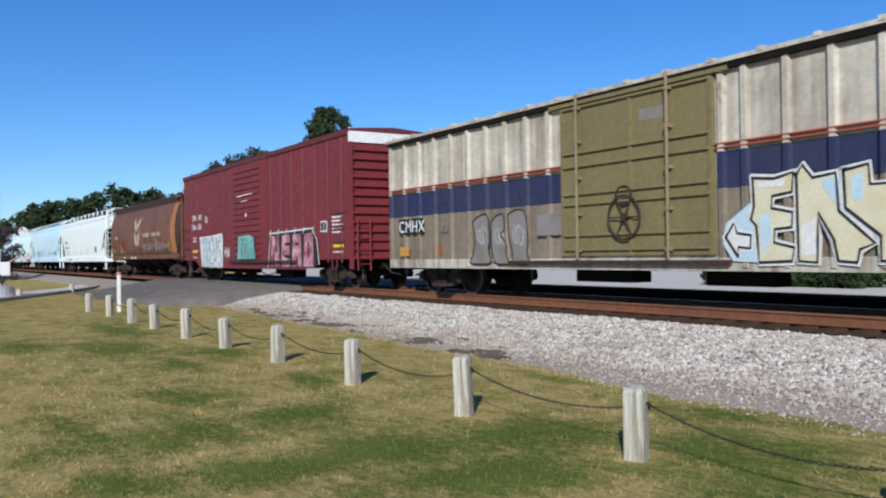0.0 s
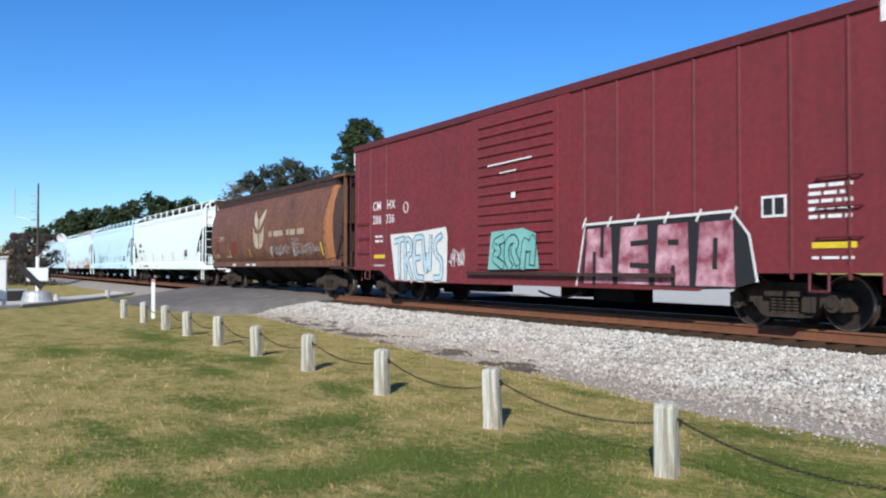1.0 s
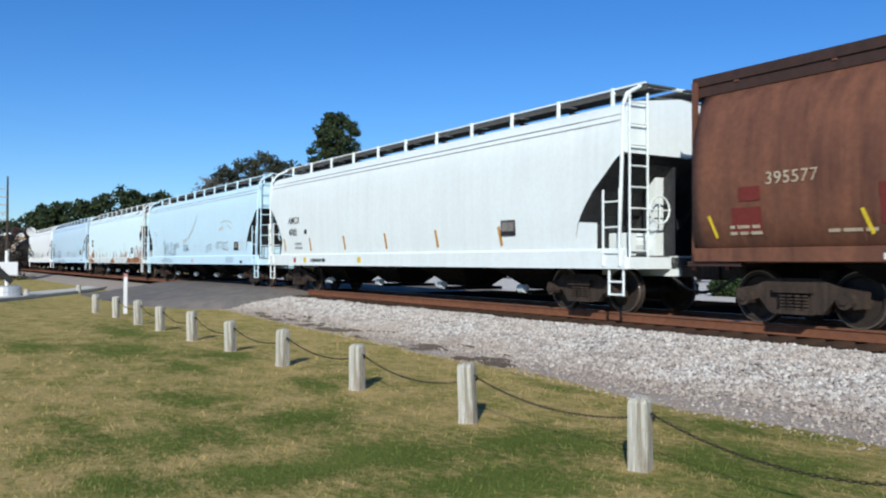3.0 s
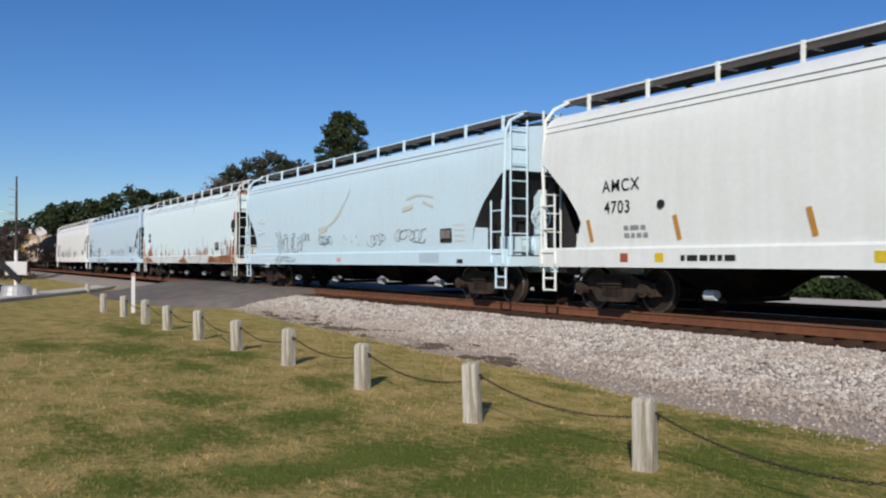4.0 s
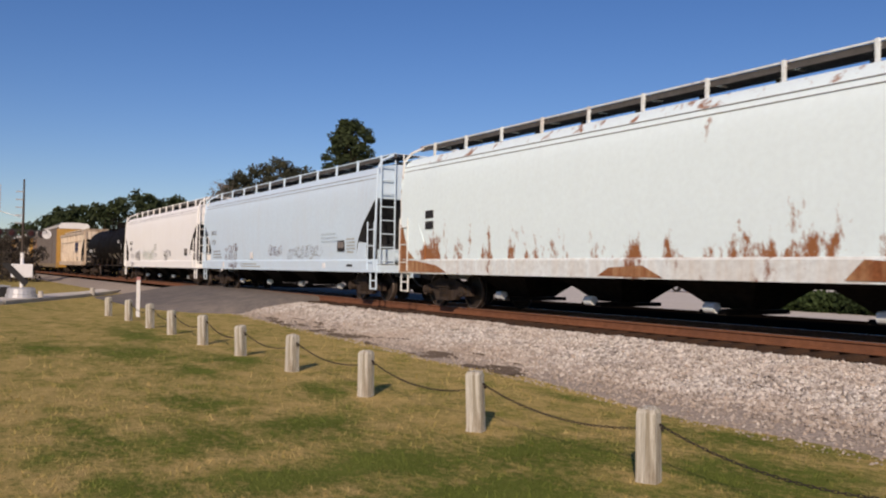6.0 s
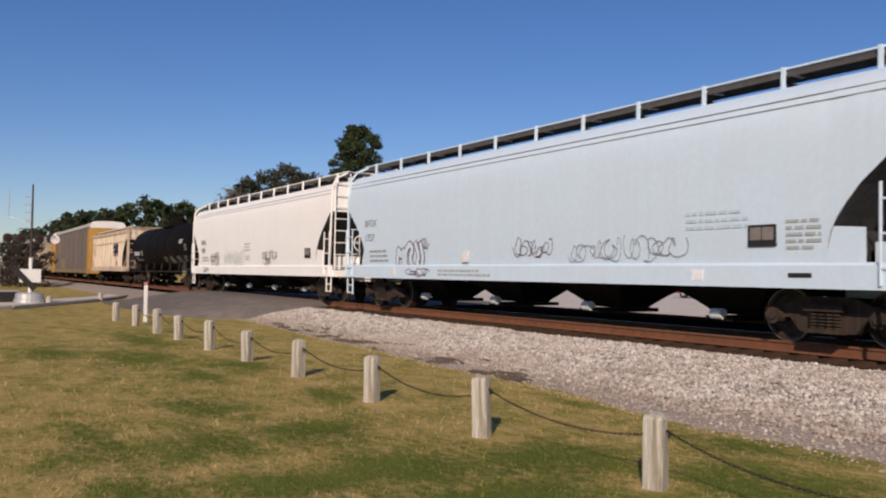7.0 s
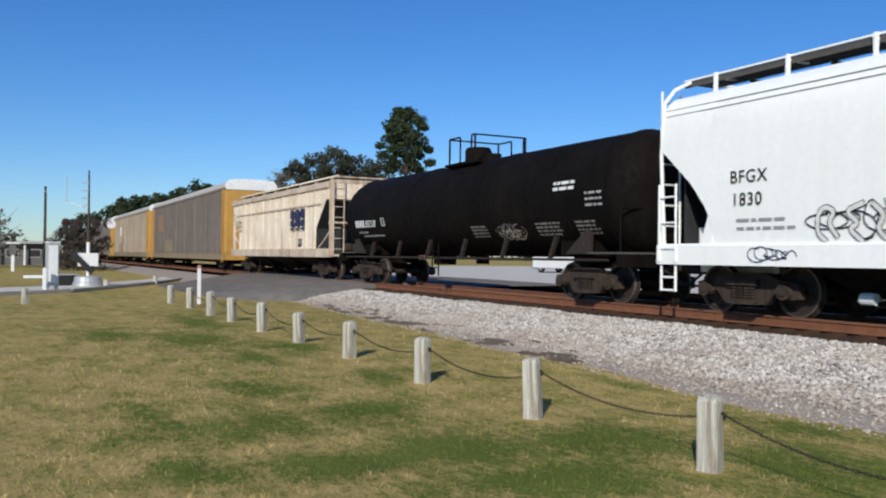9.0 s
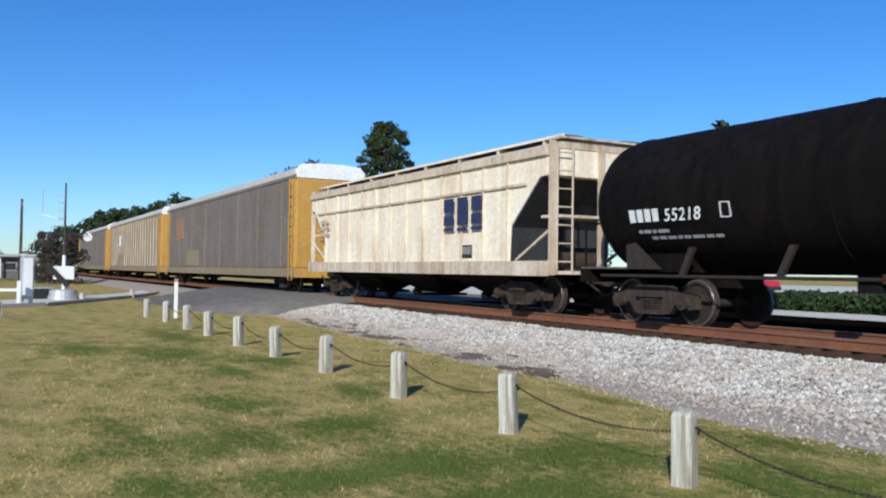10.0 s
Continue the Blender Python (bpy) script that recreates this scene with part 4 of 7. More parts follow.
def stroke(bm, pts, wide, side, off=0.010):
    """A painted line of that width through the points (x, z), as one ribbon."""
    pts = [Vector(p) for p in pts]
    fine = [pts[0]]
    for p, q in zip(pts, pts[1:]):
        m = 1 + int(abs(q.y - p.y) / 0.4)
        fine += [p.lerp(q, (k + 1) / m) for k in range(m)]
    pts = [p for i, p in enumerate(fine) if i == 0 or (p - fine[i - 1]).length > 1e-4]
    row = []
    for i, p in enumerate(pts):
        a, b = pts[max(0, i - 1)], pts[min(len(pts) - 1, i + 1)]
        d = (b - a).normalized() if (b - a).length > 1e-6 else Vector((1, 0))
        e = d * (wide * 0.35 if i == len(pts) - 1 else -wide * 0.35 if i == 0 else 0)
        n = Vector((-d.y, d.x)) * wide / 2
        row.append([bm.verts.new((v.x, side(v.y) - off, v.y)) for v in (p + e + n, p + e - n)])
    for p, q in zip(row, row[1:]):
        bm.faces.new((p[0], p[1], q[1], q[0]))


def lettering(parent, words, x, z, size, material, y, label=""):
    cu = bpy.data.curves.new("lettering", "FONT")
    cu.body, cu.size, cu.extrude, cu.space_character, cu.offset = words, size, 0.002, 1.12, size * 0.004
    cu.materials.append(M[material])
    ob = new("lettering", cu)
    ob.parent = parent
    ob.matrix_basis = pose(x, y, z, 90, 0, 0)
    if label:
        ob["label"] = label
    return ob


def stencil(parent, x, z, wide, rows, step, high, material, side, off=0.010, gaps=True):
    """Small writing too fine to read: rows of plain bars."""
    bm = B()
    for r in range(rows):
        a = x
        while a < x + wide * (0.8 + 0.2 * rng.random()):
            w = (0.08 + 0.22 * rng.random()) if gaps else wide
            w = min(w, x + wide - a)
            if w < 0.03:
                break
            decal(bm, [(a, z - r * step), (a + w, z - r * step), (a + w, z - r * step + high), (a, z - r * step + high)], side, off)
            a += w + 0.045
    return tagged(part("stencil", bm, material, parent), kind="stuff")


LETTER = {"T": [[(0, 0.95), (0.85, 1)], [(0.42, 0.97), (0.40, 0)]], "W": [[(0, 1), (0.2, 0), (0.42, 0.7), (0.62, 0), (0.85, 1)]], "S": [[(0.8, 1), (0.1, 0.92), (0.08, 0.56), (0.78, 0.45), (0.75, 0.06), (0, 0)]], "N": [[(0, 0), (0, 1), (0.8, 0), (0.8, 1)]], "E": [[(0.8, 1), (0, 1), (0, 0), (0.8, 0)], [(0, 0.5), (0.6, 0.5)]], "R": [[(0, 0), (0, 1), (0.7, 0.95), (0.75, 0.6), (0.1, 0.5), (0.8, 0)]],
          "O": [[(0.1, 0), (0, 0.5), (0.1, 1), (0.7, 1), (0.8, 0.5), (0.7, 0), (0.1, 0)]],
          "1": [[(0.35, 0.02), (0.02, 0.2), (0.05, 0.75), (0.45, 1), (0.82, 0.75), (0.45, 0.5), (0.8, 0.15)]], "2": [[(0, 0.95), (0.5, 0.6), (0.1, 0.3), (0.6, 0), (0.85, 0.6), (0.6, 1)]],
          "3": [[(0.05, 0), (0.25, 0.95), (0.5, 0.45), (0.85, 0.9), (0.72, 0.05)]], "4": [[(0.8, 0.95), (0.1, 0.8), (0.7, 0.52), (0.08, 0.3), (0.78, 0.02)]],
          "5": [[(0, 0.12), (0.08, 0.95), (0.82, 0.9)], [(0.4, 0.9), (0.45, 0.08), (0.85, 0.22)]]}


def graffiti(parent, signs, x, z, high, wide, side, fill, line, back=None, weight=0.24, slant=0.0, wobble=0.04, label=""):
    """Sprayed letters: a halo, dark outlines and thick fills, letter by letter."""
    coats = [(back, weight * high * 1.75, 0.009), (line, weight * high * 1.30, 0.012), (fill, weight * high * 0.92, 0.015)]
    for k, s in enumerate(signs):
        paths = []
        for path in LETTER[s]:
            paths.append(rounded([(x + (k + 0.92 * px) * wide + slant * pz * high + wobble * rng.normal() * high, z + pz * high + wobble * rng.normal() * high) for px, pz in path]))
        for material, w, off in coats:
            if material is None:
                continue
            bm = B()
            for j, sh in enumerate(paths):
                stroke(bm, sh, w, side, off + 0.0012 * k + 0.0006 * j)
            part("graffiti", bm, material, parent, label or "sprayed graffiti letter")


def scrawl(parent, x, z, wide, high, side, material, loops=6, w=0.02, label=""):
    """One thin swung line of uneven loops."""
    bm = B()
    pts, turn = [], rng.random() * 6
    steps = loops * 9
    rx, rz, lift = wide / loops, high * 0.4, 0.0
    for k in range(steps):
        if k % 7 == 0:
            rx, rz, lift = wide / loops * (0.35 + 0.9 * rng.random()), high * (0.2 + 0.32 * rng.random()), high * 0.25 * (rng.random() - 0.5)
        turn += 0.75 + 0.35 * rng.random() if k % 23 < 16 else -0.8
        pts.append((x + wide * k / steps + rx * math.cos(turn), z + high * 0.5 + lift + rz * math.sin(turn)))
    stroke(bm, rounded(pts, 1), w * 0.75, side, 0.013)
    return part("graffiti", bm, material, parent, label or "thin sprayed scrawl")


def flat_side(y):
    return lambda z: y


# ---- grey boxcar with an olive plug door ----
c, hl = car("boxcar", "weathered grey boxcar with blue band and olive door", -20.05, -2.1)
Z0, Z1, HY = 0.72, 4.02, 1.50
part("body", boxes((-hl, hl, -HY, HY, Z0, Z1)), "grey_side", c)
part("side_sill", boxes((-hl, hl, -HY - 0.05, -HY, Z0 - 0.06, Z0 + 0.16)), "grey_side", c)
part("side_sill", boxes((-hl, hl, HY, HY + 0.05, Z0 - 0.06, Z0 + 0.16)), "grey_side", c)
bm = B()
prism(bm, [(-1.62, 3.99), (-1.62, 4.06), (-1.2, 4.12), (0, 4.24), (1.2, 4.12), (1.62, 4.06), (1.62, 3.99)], "x", -hl - 0.05, hl + 0.05)
part("roof", bm, "grey_side", c, "pale ribbed metal roof")
# near-black strip stands in for the roof overhang's shadow
part("eave", boxes((-hl, hl, -1.60, -HY, 3.89, 3.985)), "underframe", c, "eave rail, overhang shadow in its dark colour")
for k in range(19):
    x = -hl + 0.4 + k * (2 * hl - 0.8) / 18
    part("roof_rib", boxes((x - 0.05, x + 0.05, -1.635, 1.635, 4.03, 4.10)), "grey_side", c)
DX = -11.05 + 20.05 - hl
post_x = [-hl + 0.08 + 0.735 * k for k in range(10)] + [DX + 2.02] + [DX + 1.72 + 0.745 * k for k in range(1, 11)]
for x in post_x:
    if x > hl - 0.05:
        continue
    bm = B()
    prism(bm, [(x - 0.075, -HY), (x - 0.045, -HY - 0.075), (x + 0.045, -HY - 0.075), (x + 0.075, -HY)], "z", Z0, 3.92)
    pp = part("side_post", bm, "grey_side", c)
    bm = B()
    prism(bm, [(x - 0.079, -HY), (x - 0.047, -HY - 0.079), (x + 0.047, -HY - 0.079), (x + 0.079, -HY)], "z", 1.99, 2.58)
    part("band", bm, "blue_band", pp, "dark blue paint band")
    bm = B()
    prism(bm, [(x - 0.078, -HY), (x - 0.046, -HY - 0.078), (x + 0.046, -HY - 0.078), (x + 0.078, -HY)], "z", Z0 + 0.16, 1.985)
    part("lower_post", bm, "grimy_side", pp, "brown grimy lower post")
for a, b in ((-hl, DX - 1.9), (DX + 1.9, hl)):
    part("lower_side", boxes((a, b, -HY - 0.005, -HY, Z0 + 0.16, 1.985)), "grimy_side", c, "brown grimy lower side")
    part("blue_band", boxes((a, b, -HY - 0.006, -HY, 1.99, 2.58)), "blue_band", c, "dark blue painted band")
    for z in (2.63, 2.70):
        part("red_line", boxes((a, b, -HY - 0.085, -HY, z, z + 0.02)), "red_line", c, "thin red painted line")
d = part("door", boxes((DX - 1.88, DX + 1.88, -HY - 0.06, -HY, 0.92, 3.86)), "olive_door", c, "olive-yellow plug door", bevel=0.01)
for z in (1.02, 1.30, 1.90, 2.10, 2.64, 2.90, 3.78):
    part("door_rib", boxes((DX - 1.82, DX + 1.82, -HY - 0.11, -HY - 0.06, z, z + 0.05)), "olive_door", d, bevel=0.012)
for x in (-1.87, -0.02, 1.79):
    part("door_edge", boxes((DX + x, DX + x + 0.08, -HY - 0.09, -HY - 0.06, 0.92, 3.86)), "olive_door", d)
for x in (-1.32, 0.98):
    bm = B()
    rod(bm, (DX + x, -HY - 0.17, 0.86), (DX + x, -HY - 0.17, 4.05), 0.03, 8)
    for z in (1.0, 1.7, 2.4, 3.1, 3.75):
        box(bm, DX + x - 0.05, DX + x + 0.05, -HY - 0.19, -HY - 0.06, z, z + 0.06)
    part("lock_rod", bm, "rack_dull", d, "tan vertical lock rod")
bm = B()
pipe(bm, [(DX - 0.1 + 0.40 * math.cos(a), -HY - 0.13, 1.62 + 0.40 * math.sin(a)) for a in np.linspace(0, 2 * math.pi, 21)], 0.022, 6)
for a in np.linspace(0, math.pi, 4)[:-1]:
    rod(bm, (DX - 0.1 - 0.4 * math.cos(a), -HY - 0.13, 1.62 - 0.4 * math.sin(a)), (DX - 0.1 + 0.4 * math.cos(a), -HY - 0.13, 1.62 + 0.4 * math.sin(a)), 0.015, 5)
rod(bm, (DX - 0.1, -HY - 0.16, 1.62), (DX - 0.1, -HY, 1.62), 0.07, 10)
part("door_wheel", bm, "brown_dark", d, "round dark opening wheel")
bm = B()
pipe(bm, [(DX - 0.12 + 0.2 * math.cos(a), -HY - 0.11, 2.02 + 0.17 * math.sin(a)) for a in np.linspace(0, 2 * math.pi, 13)], 0.02, 6)
part("lock_plate", bm, "brown_dark", d)
part("door_track", boxes((DX - 3.6, DX + 2.2, -HY - 0.14, -HY, 0.76, 0.84)), "brown_dark", c)
part("door_track", boxes((DX - 2.2, DX + 2.2, -HY - 0.12, -HY, 3.86, 3.93)), "olive_door", c)
part("patch", boxes((DX + 0.25, DX + 0.85, -HY - 0.064, -HY - 0.06, 3.32, 3.52)), "spray_dull", d, "grey paint patch")
sd = flat_side(-HY - 0.08)
for x in (0.56, 1.22):
    part("panel", boxes((-hl + x, -hl + x + 0.56, -HY - 0.086, -HY - 0.08, 1.53, 1.93)), "black_ink", c, "black painted patch under the letters")
lettering(c, "CM", -hl + 0.58, 1.58, 0.42, "white_ink", -HY - 0.092)
lettering(c, "HX", -hl + 1.24, 1.58, 0.42, "white_ink", -HY - 0.092)
lettering(c, "83", -hl + 2.62, 1.56, 0.32, "spray_dull", -HY - 0.088)
part("panel", boxes((-hl + 0.62, -hl + 1.08, -HY - 0.09, -HY - 0.08, 0.96, 1.2)), "orange_ink", c, "small orange data panel")
part("panel", boxes((-hl + 2.1, -hl + 2.6, -HY - 0.012, -HY, 0.98, 1.25)), "brown_end", c)
part("panel", boxes((DX - 2.65, DX - 1.95, -HY - 0.09, -HY, 1.35, 1.78)), "spray_dull", c, "dull grey-brown repair plate")
blob_a = [(4.00, 1.72), (4.25, 1.86), (4.62, 1.90), (4.68, 1.30), (4.60, 1.05), (4.80, 0.76), (3.82, 0.76), (4.05, 1.00), (4.12, 1.35)]
blob_b = [(4.74, 1.70), (4.95, 1.84), (5.20, 1.88), (5.25, 1.52), (5.06, 1.42), (5.30, 1.20), (5.28, 0.96), (5.46, 0.76), (4.86, 0.76), (4.78, 1.00), (4.74, 1.20)]
blob_c = [(5.36, 1.84), (5.72, 1.95), (6.00, 1.86), (6.06, 1.20), (6.00, 1.00), (6.16, 0.76), (5.50, 0.76), (5.52, 1.02), (5.40, 1.30)]
for k, blob in enumerate((blob_a, blob_b, blob_c)):
    ring = rounded([(-hl + x, z) for x, z in blob + blob[:1]], 1)
    bm = B()
    decal(bm, ring[:-1], sd, 0.010 + 0.001 * k)
    part("graffiti", bm, "spray_dull", c, "dull grey sprayed letter")
    bm = B()
    stroke(bm, ring, 0.04, sd, 0.014 + 0.001 * k)
    part("graffiti", bm, "black_ink", c, "black sprayed outline")
    scrawl(c, -hl + blob[0][0] + 0.2, 1.15, 0.32, 0.45, sd, "spray_grey", 3, 0.035)
bm = B()
decal(bm, [(DX + 2.05, 1.10), (DX + 2.25, 0.82), (DX + 2.75, 0.80), (DX + 2.80, 1.86), (DX + 2.55, 1.70), (DX + 2.12, 1.42)], sd, 0.004)
part("graffiti", bm, "spray_sky", c, "pale blue sprayed cloud")
tail = [(2.12, 1.20), (2.28, 1.42), (2.34, 1.26), (2.60, 1.22), (2.58, 1.02), (2.36, 1.04), (2.36, 0.88)]
sign_e = [(2.64, 2.10), (3.02, 2.06), (3.35, 2.13), (3.32, 1.84), (2.98, 1.80), (2.97, 1.62), (3.33, 1.54), (3.31, 1.32), (3.02, 1.30), (3.01, 1.10), (3.35, 1.02), (3.31, 0.82), (2.74, 0.80), (2.70, 1.36), (2.60, 1.46), (2.66, 1.66)]
sign_n = [(3.40, 2.08), (3.50, 2.22), (3.66, 2.02), (4.02, 2.06), (4.06, 1.52), (4.58, 1.06), (4.36, 0.98), (4.32, 0.80), (4.04, 0.82), (3.98, 1.12), (3.74, 1.52), (3.72, 0.80), (3.42, 0.82)]
sign_v = [(4.14, 2.08), (4.50, 2.14), (4.52, 1.86), (4.78, 1.86), (4.80, 2.16), (5.20, 2.12), (5.12, 0.82), (4.66, 0.82), (4.66, 1.16), (4.16, 1.56)]
for k, (sign, fill) in enumerate(((tail, "spray_white"), (sign_e, "spray_cream"), (sign_n, "spray_cream"), (sign_v, "spray_cream"))):
    ring = [(DX + x, z) for x, z in sign + sign[:1]]
    bm = B()
    decal(bm, ring[:-1], sd, 0.010 + 0.0015 * k)
    part("graffiti", bm, fill, c, "cream sprayed letter")
    bm = B()
    stroke(bm, ring, 0.13, sd, 0.006 + 0.0005 * k)
    part("graffiti", bm, "spray_white", c, "white sprayed halo")
    bm = B()
    stroke(bm, ring, 0.045, sd, 0.017 + 0.0015 * k)
    part("graffiti", bm, "black_ink", c, "black sprayed outline")
# patches of other paint inside the letters
for k, (poly, m) in enumerate((([(2.74, 1.52), (2.94, 1.56), (2.96, 1.12), (2.80, 0.90)], "spray_sky"), ([(3.46, 1.30), (3.70, 1.46), (3.70, 0.92), (3.46, 0.90)], "spray_white"), ([(4.10, 1.98), (4.02, 1.62), (3.84, 1.84), (3.80, 2.0)], "spray_sky"), ([(4.24, 1.98), (4.42, 2.04), (4.42, 1.66), (4.26, 1.66)], "spray_sky"), ([(2.72, 2.02), (3.2, 2.05), (3.2, 1.93), (2.74, 1.94)], "spray_white"))):
    bm = B()
    decal(bm, [(DX + x, z) for x, z in poly], sd, 0.0162 + 0.0004 * k)
    part("graffiti", bm, m, c, "pale sprayed patch")
for x in (-hl + 1.9, hl - 1.9):
    truck(c, x)
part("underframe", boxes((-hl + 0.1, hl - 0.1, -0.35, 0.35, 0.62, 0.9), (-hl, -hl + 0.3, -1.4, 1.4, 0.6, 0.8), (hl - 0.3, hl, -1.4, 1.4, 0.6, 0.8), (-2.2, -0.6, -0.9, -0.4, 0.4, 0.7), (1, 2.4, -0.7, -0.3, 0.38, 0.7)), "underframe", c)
couplers(c, hl)
ladder(c, -hl - 0.08, -0.9, 0.7, 4.0, 0.42, "y", "grey_side")
for k in range(9):
    part("end_rib", boxes((-hl - 0.07, -hl, -HY + 0.05, HY - 0.05, 0.95 + 0.35 * k, 1.1 + 0.35 * k)), "grey_side", c, bevel=0.02)

# ---- red boxcar ----
c, hl = car("boxcar", "tall red boxcar with graffiti and ribbed sliding door", -40.08, -22.6)
Z0, Z1, HY = 0.60, 4.74, 1.52
part("body", boxes((-hl, hl, -HY, HY, 0.90, Z1)), "red_side", c)
part("lower_body", boxes((-hl + 2.6, hl - 3.3, -HY + 0.01, HY - 0.01, Z0, 0.90)), "red_side", c)
bm = B()
prism(bm, [(-1.56, Z1 - 0.03), (-1.56, Z1 + 0.03), (-1.2, Z1 + 0.07), (0, Z1 + 0.15), (1.2, Z1 + 0.07), (1.56, Z1 + 0.03), (1.56, Z1 - 0.03)], "x", -hl - 0.06, hl + 0.06)
part("roof", bm, "red_roof", c)
part("eave", boxes((-hl, hl, -HY - 0.05, -HY, Z1 - 0.14, Z1 - 0.03)), "red_roof", c, "dark red eave rail")
DX = -31.3 + (40.08 + 22.6) / 2
# darker red puts each rib's shadow line into its colour
for x in [DX + 2.4 + 0.97 * k for k in range(7)]:
    bm = B()
    prism(bm, [(x - 0.022, -HY), (x - 0.018, -HY - 0.035), (x + 0.004, -HY - 0.035), (x + 0.022, -HY)], "z", Z0 + 0.2, Z1 - 0.14)
    part("side_seam", bm, "red_roof", c, "thin dark side rib")
for x in (-hl + 0.28, -hl + 1.16, -hl + 2.22):
    bm = B()
    prism(bm, [(x - 0.022, -HY), (x - 0.018, -HY - 0.03), (x + 0.004, -HY - 0.03), (x + 0.022, -HY)], "z", 0.99, Z1 - 0.14)
    part("side_seam", bm, "red_roof", c, "thin dark side rib")
d = part("door", boxes((DX - 1.58, DX + 1.58, -HY - 0.055, -HY, 0.92, 4.58)), "red_side", c, "red sliding door with horizontal ribs", bevel=0.01)
for k in range(15):
    z = 1.02 + 0.232 * k
    bm = B()
    prism(bm, [(-HY - 0.055, z), (-HY - 0.10, z + 0.035), (-HY - 0.10, z + 0.065), (-HY - 0.055, z + 0.10)], "x", DX - 1.46, DX + 1.46)
    part("door_rib", bm, "red_side", d)
part("door_post", boxes((DX + 1.58, DX + 1.95, -HY - 0.035, -HY, Z0 + 0.2, Z1 - 0.14)), "red_side", c)
part("door_post", boxes((DX - 1.85, DX - 1.58, -HY - 0.035, -HY, Z0 + 0.2, Z1 - 0.14)), "red_side", c)
part("door_track", boxes((DX - 1.9, DX + 4.9, -HY - 0.16, -HY, 0.80, 0.87)), "brown_dark", c)
bm = B()
prism(bm, [(-hl, 0.90), (-hl + 1.9, 0.88), (-hl + 2.6, Z0 - 0.03), (hl - 3.3, Z0 - 0.03), (hl - 2.5, 0.88), (hl, 0.90), (hl, 0.99), (-hl, 0.99)], "y", -HY - 0.03, -HY)
part("side_sill", bm, "red_side", c, "red side sill, deeper in the middle")
for k in range(13):
    z = 0.85 + 0.27 * k
    bm = B()
    prism(bm, [(hl, z), (hl + 0.10, z + 0.05), (hl + 0.10, z + 0.10), (hl, z + 0.16)], "y", -HY + 0.06, HY - 0.06)
    part("end_rib", bm, "red_side", c)
part("end_panel", boxes((hl, hl + 0.05, -HY, HY, 4.38, 4.80)), "white_band", c, "white painted top of the end wall")
part("end_post", boxes((hl, hl + 0.11, -HY, -HY + 0.1, Z0, 4.38)), "red_side", c)
part("corner_post", boxes((-hl - 0.06, -hl, -HY - 0.01, -HY + 0.12, 4.2, 4.72)), "white_band", c, "white corner panel")
ladder(c, hl + 0.16, -1.1, 0.55, 2.1, 0.42, "y", "red_side")
for x0, x1 in ((-hl + 0.34, -hl + 1.08), (hl - 0.98, hl - 0.28)):
    for z in (1.42, 1.86, 2.30):
        bm = B()
        pipe(bm, [(x0, -HY, z), (x0, -HY - 0.07, z), (x1, -HY - 0.07, z), (x1, -HY, z)], 0.016, 5)
        part("grab_iron", bm, "red_roof", c)
for x in (-hl + 0.98, hl - 0.98):
    bm = B()
    pipe(bm, [(x - 0.16, -HY - 0.01, 0.92), (x - 0.16, -HY - 0.02, 0.62), (x + 0.16, -HY - 0.02, 0.62), (x + 0.16, -HY - 0.01, 0.92)], 0.022, 6)
    part("step", bm, "red_roof", c)
ladder(c, -hl - 0.12, -1.0, 0.55, 4.4, 0.42, "y", "red_side")
sd = flat_side(-HY - 0.003)
lettering(c, "CM   HX", -hl + 1.33, 2.68, 0.36, "white_ink", -HY - 0.012)
lettering(c, "286  036", -hl + 1.33, 2.27, 0.36, "white_ink", -HY - 0.012)
stencil(c, -hl + 1.5, 1.86, 0.5, 2, 0.14, 0.06, "white_ink", sd)
stencil(c, -hl + 1.42, 1.01, 0.7, 1, 0.13, 0.035, "white_ink", sd)
part("panel", boxes((-hl + 1.42, -hl + 2.12, -HY - 0.012, -HY, 1.24, 1.35)), "yellow_ink", c, "yellow stripe")
stencil(c, hl - 1.15, 2.16, 0.72, 5, 0.115, 0.055, "white_ink", sd)
part("panel", boxes((hl - 1.1, hl - 0.38, -HY - 0.012, -HY, 1.26, 1.35)), "yellow_ink", c, "yellow stripe")
stencil(c, hl - 1.1, 1.10, 0.7, 1, 0.1, 0.04, "white_ink", sd)
pn = part("panel", boxes((hl - 2.0, hl - 1.54, -HY - 0.012, -HY, 1.76, 2.10)), "white_ink", c, "black and white inspection panel")
part("panel_field", boxes((hl - 1.96, hl - 1.79, -HY - 0.016, -HY - 0.012, 1.80, 2.06), (hl - 1.75, hl - 1.58, -HY - 0.016, -HY - 0.012, 1.80, 2.06)), "black_ink", pn)
bm = B()
pipe(bm, [(-hl + 3.45 + 0.13 * math.cos(a), -HY - 0.006, 2.66 + 0.15 * math.sin(a)) for a in np.linspace(0, 2 * math.pi, 15)], 0.012, 5)
part("emblem", bm, "white_ink", c)
bm = B()
front = flat_side(-HY - 0.034)
decal(bm, [(-hl + 2.55, 1.92), (-hl + 2.85, 0.62), (-hl + 5.75, 0.60), (-hl + 5.80, 1.75), (-hl + 5.72, 2.02), (-hl + 4.2, 1.94)], front, 0.002)
part("graffiti", bm, "spray_white", c, "pale sprayed backing")
graffiti(c, "TREWS", -hl + 2.95, 0.70, 1.08, 0.55, front, "spray_sky", "black_ink", "spray_white", 0.125, -0.03, 0.025)
scrawl(c, -hl + 5.9, 0.95, 0.7, 0.55, sd, "white_ink", 5, 0.03)
bm = B()
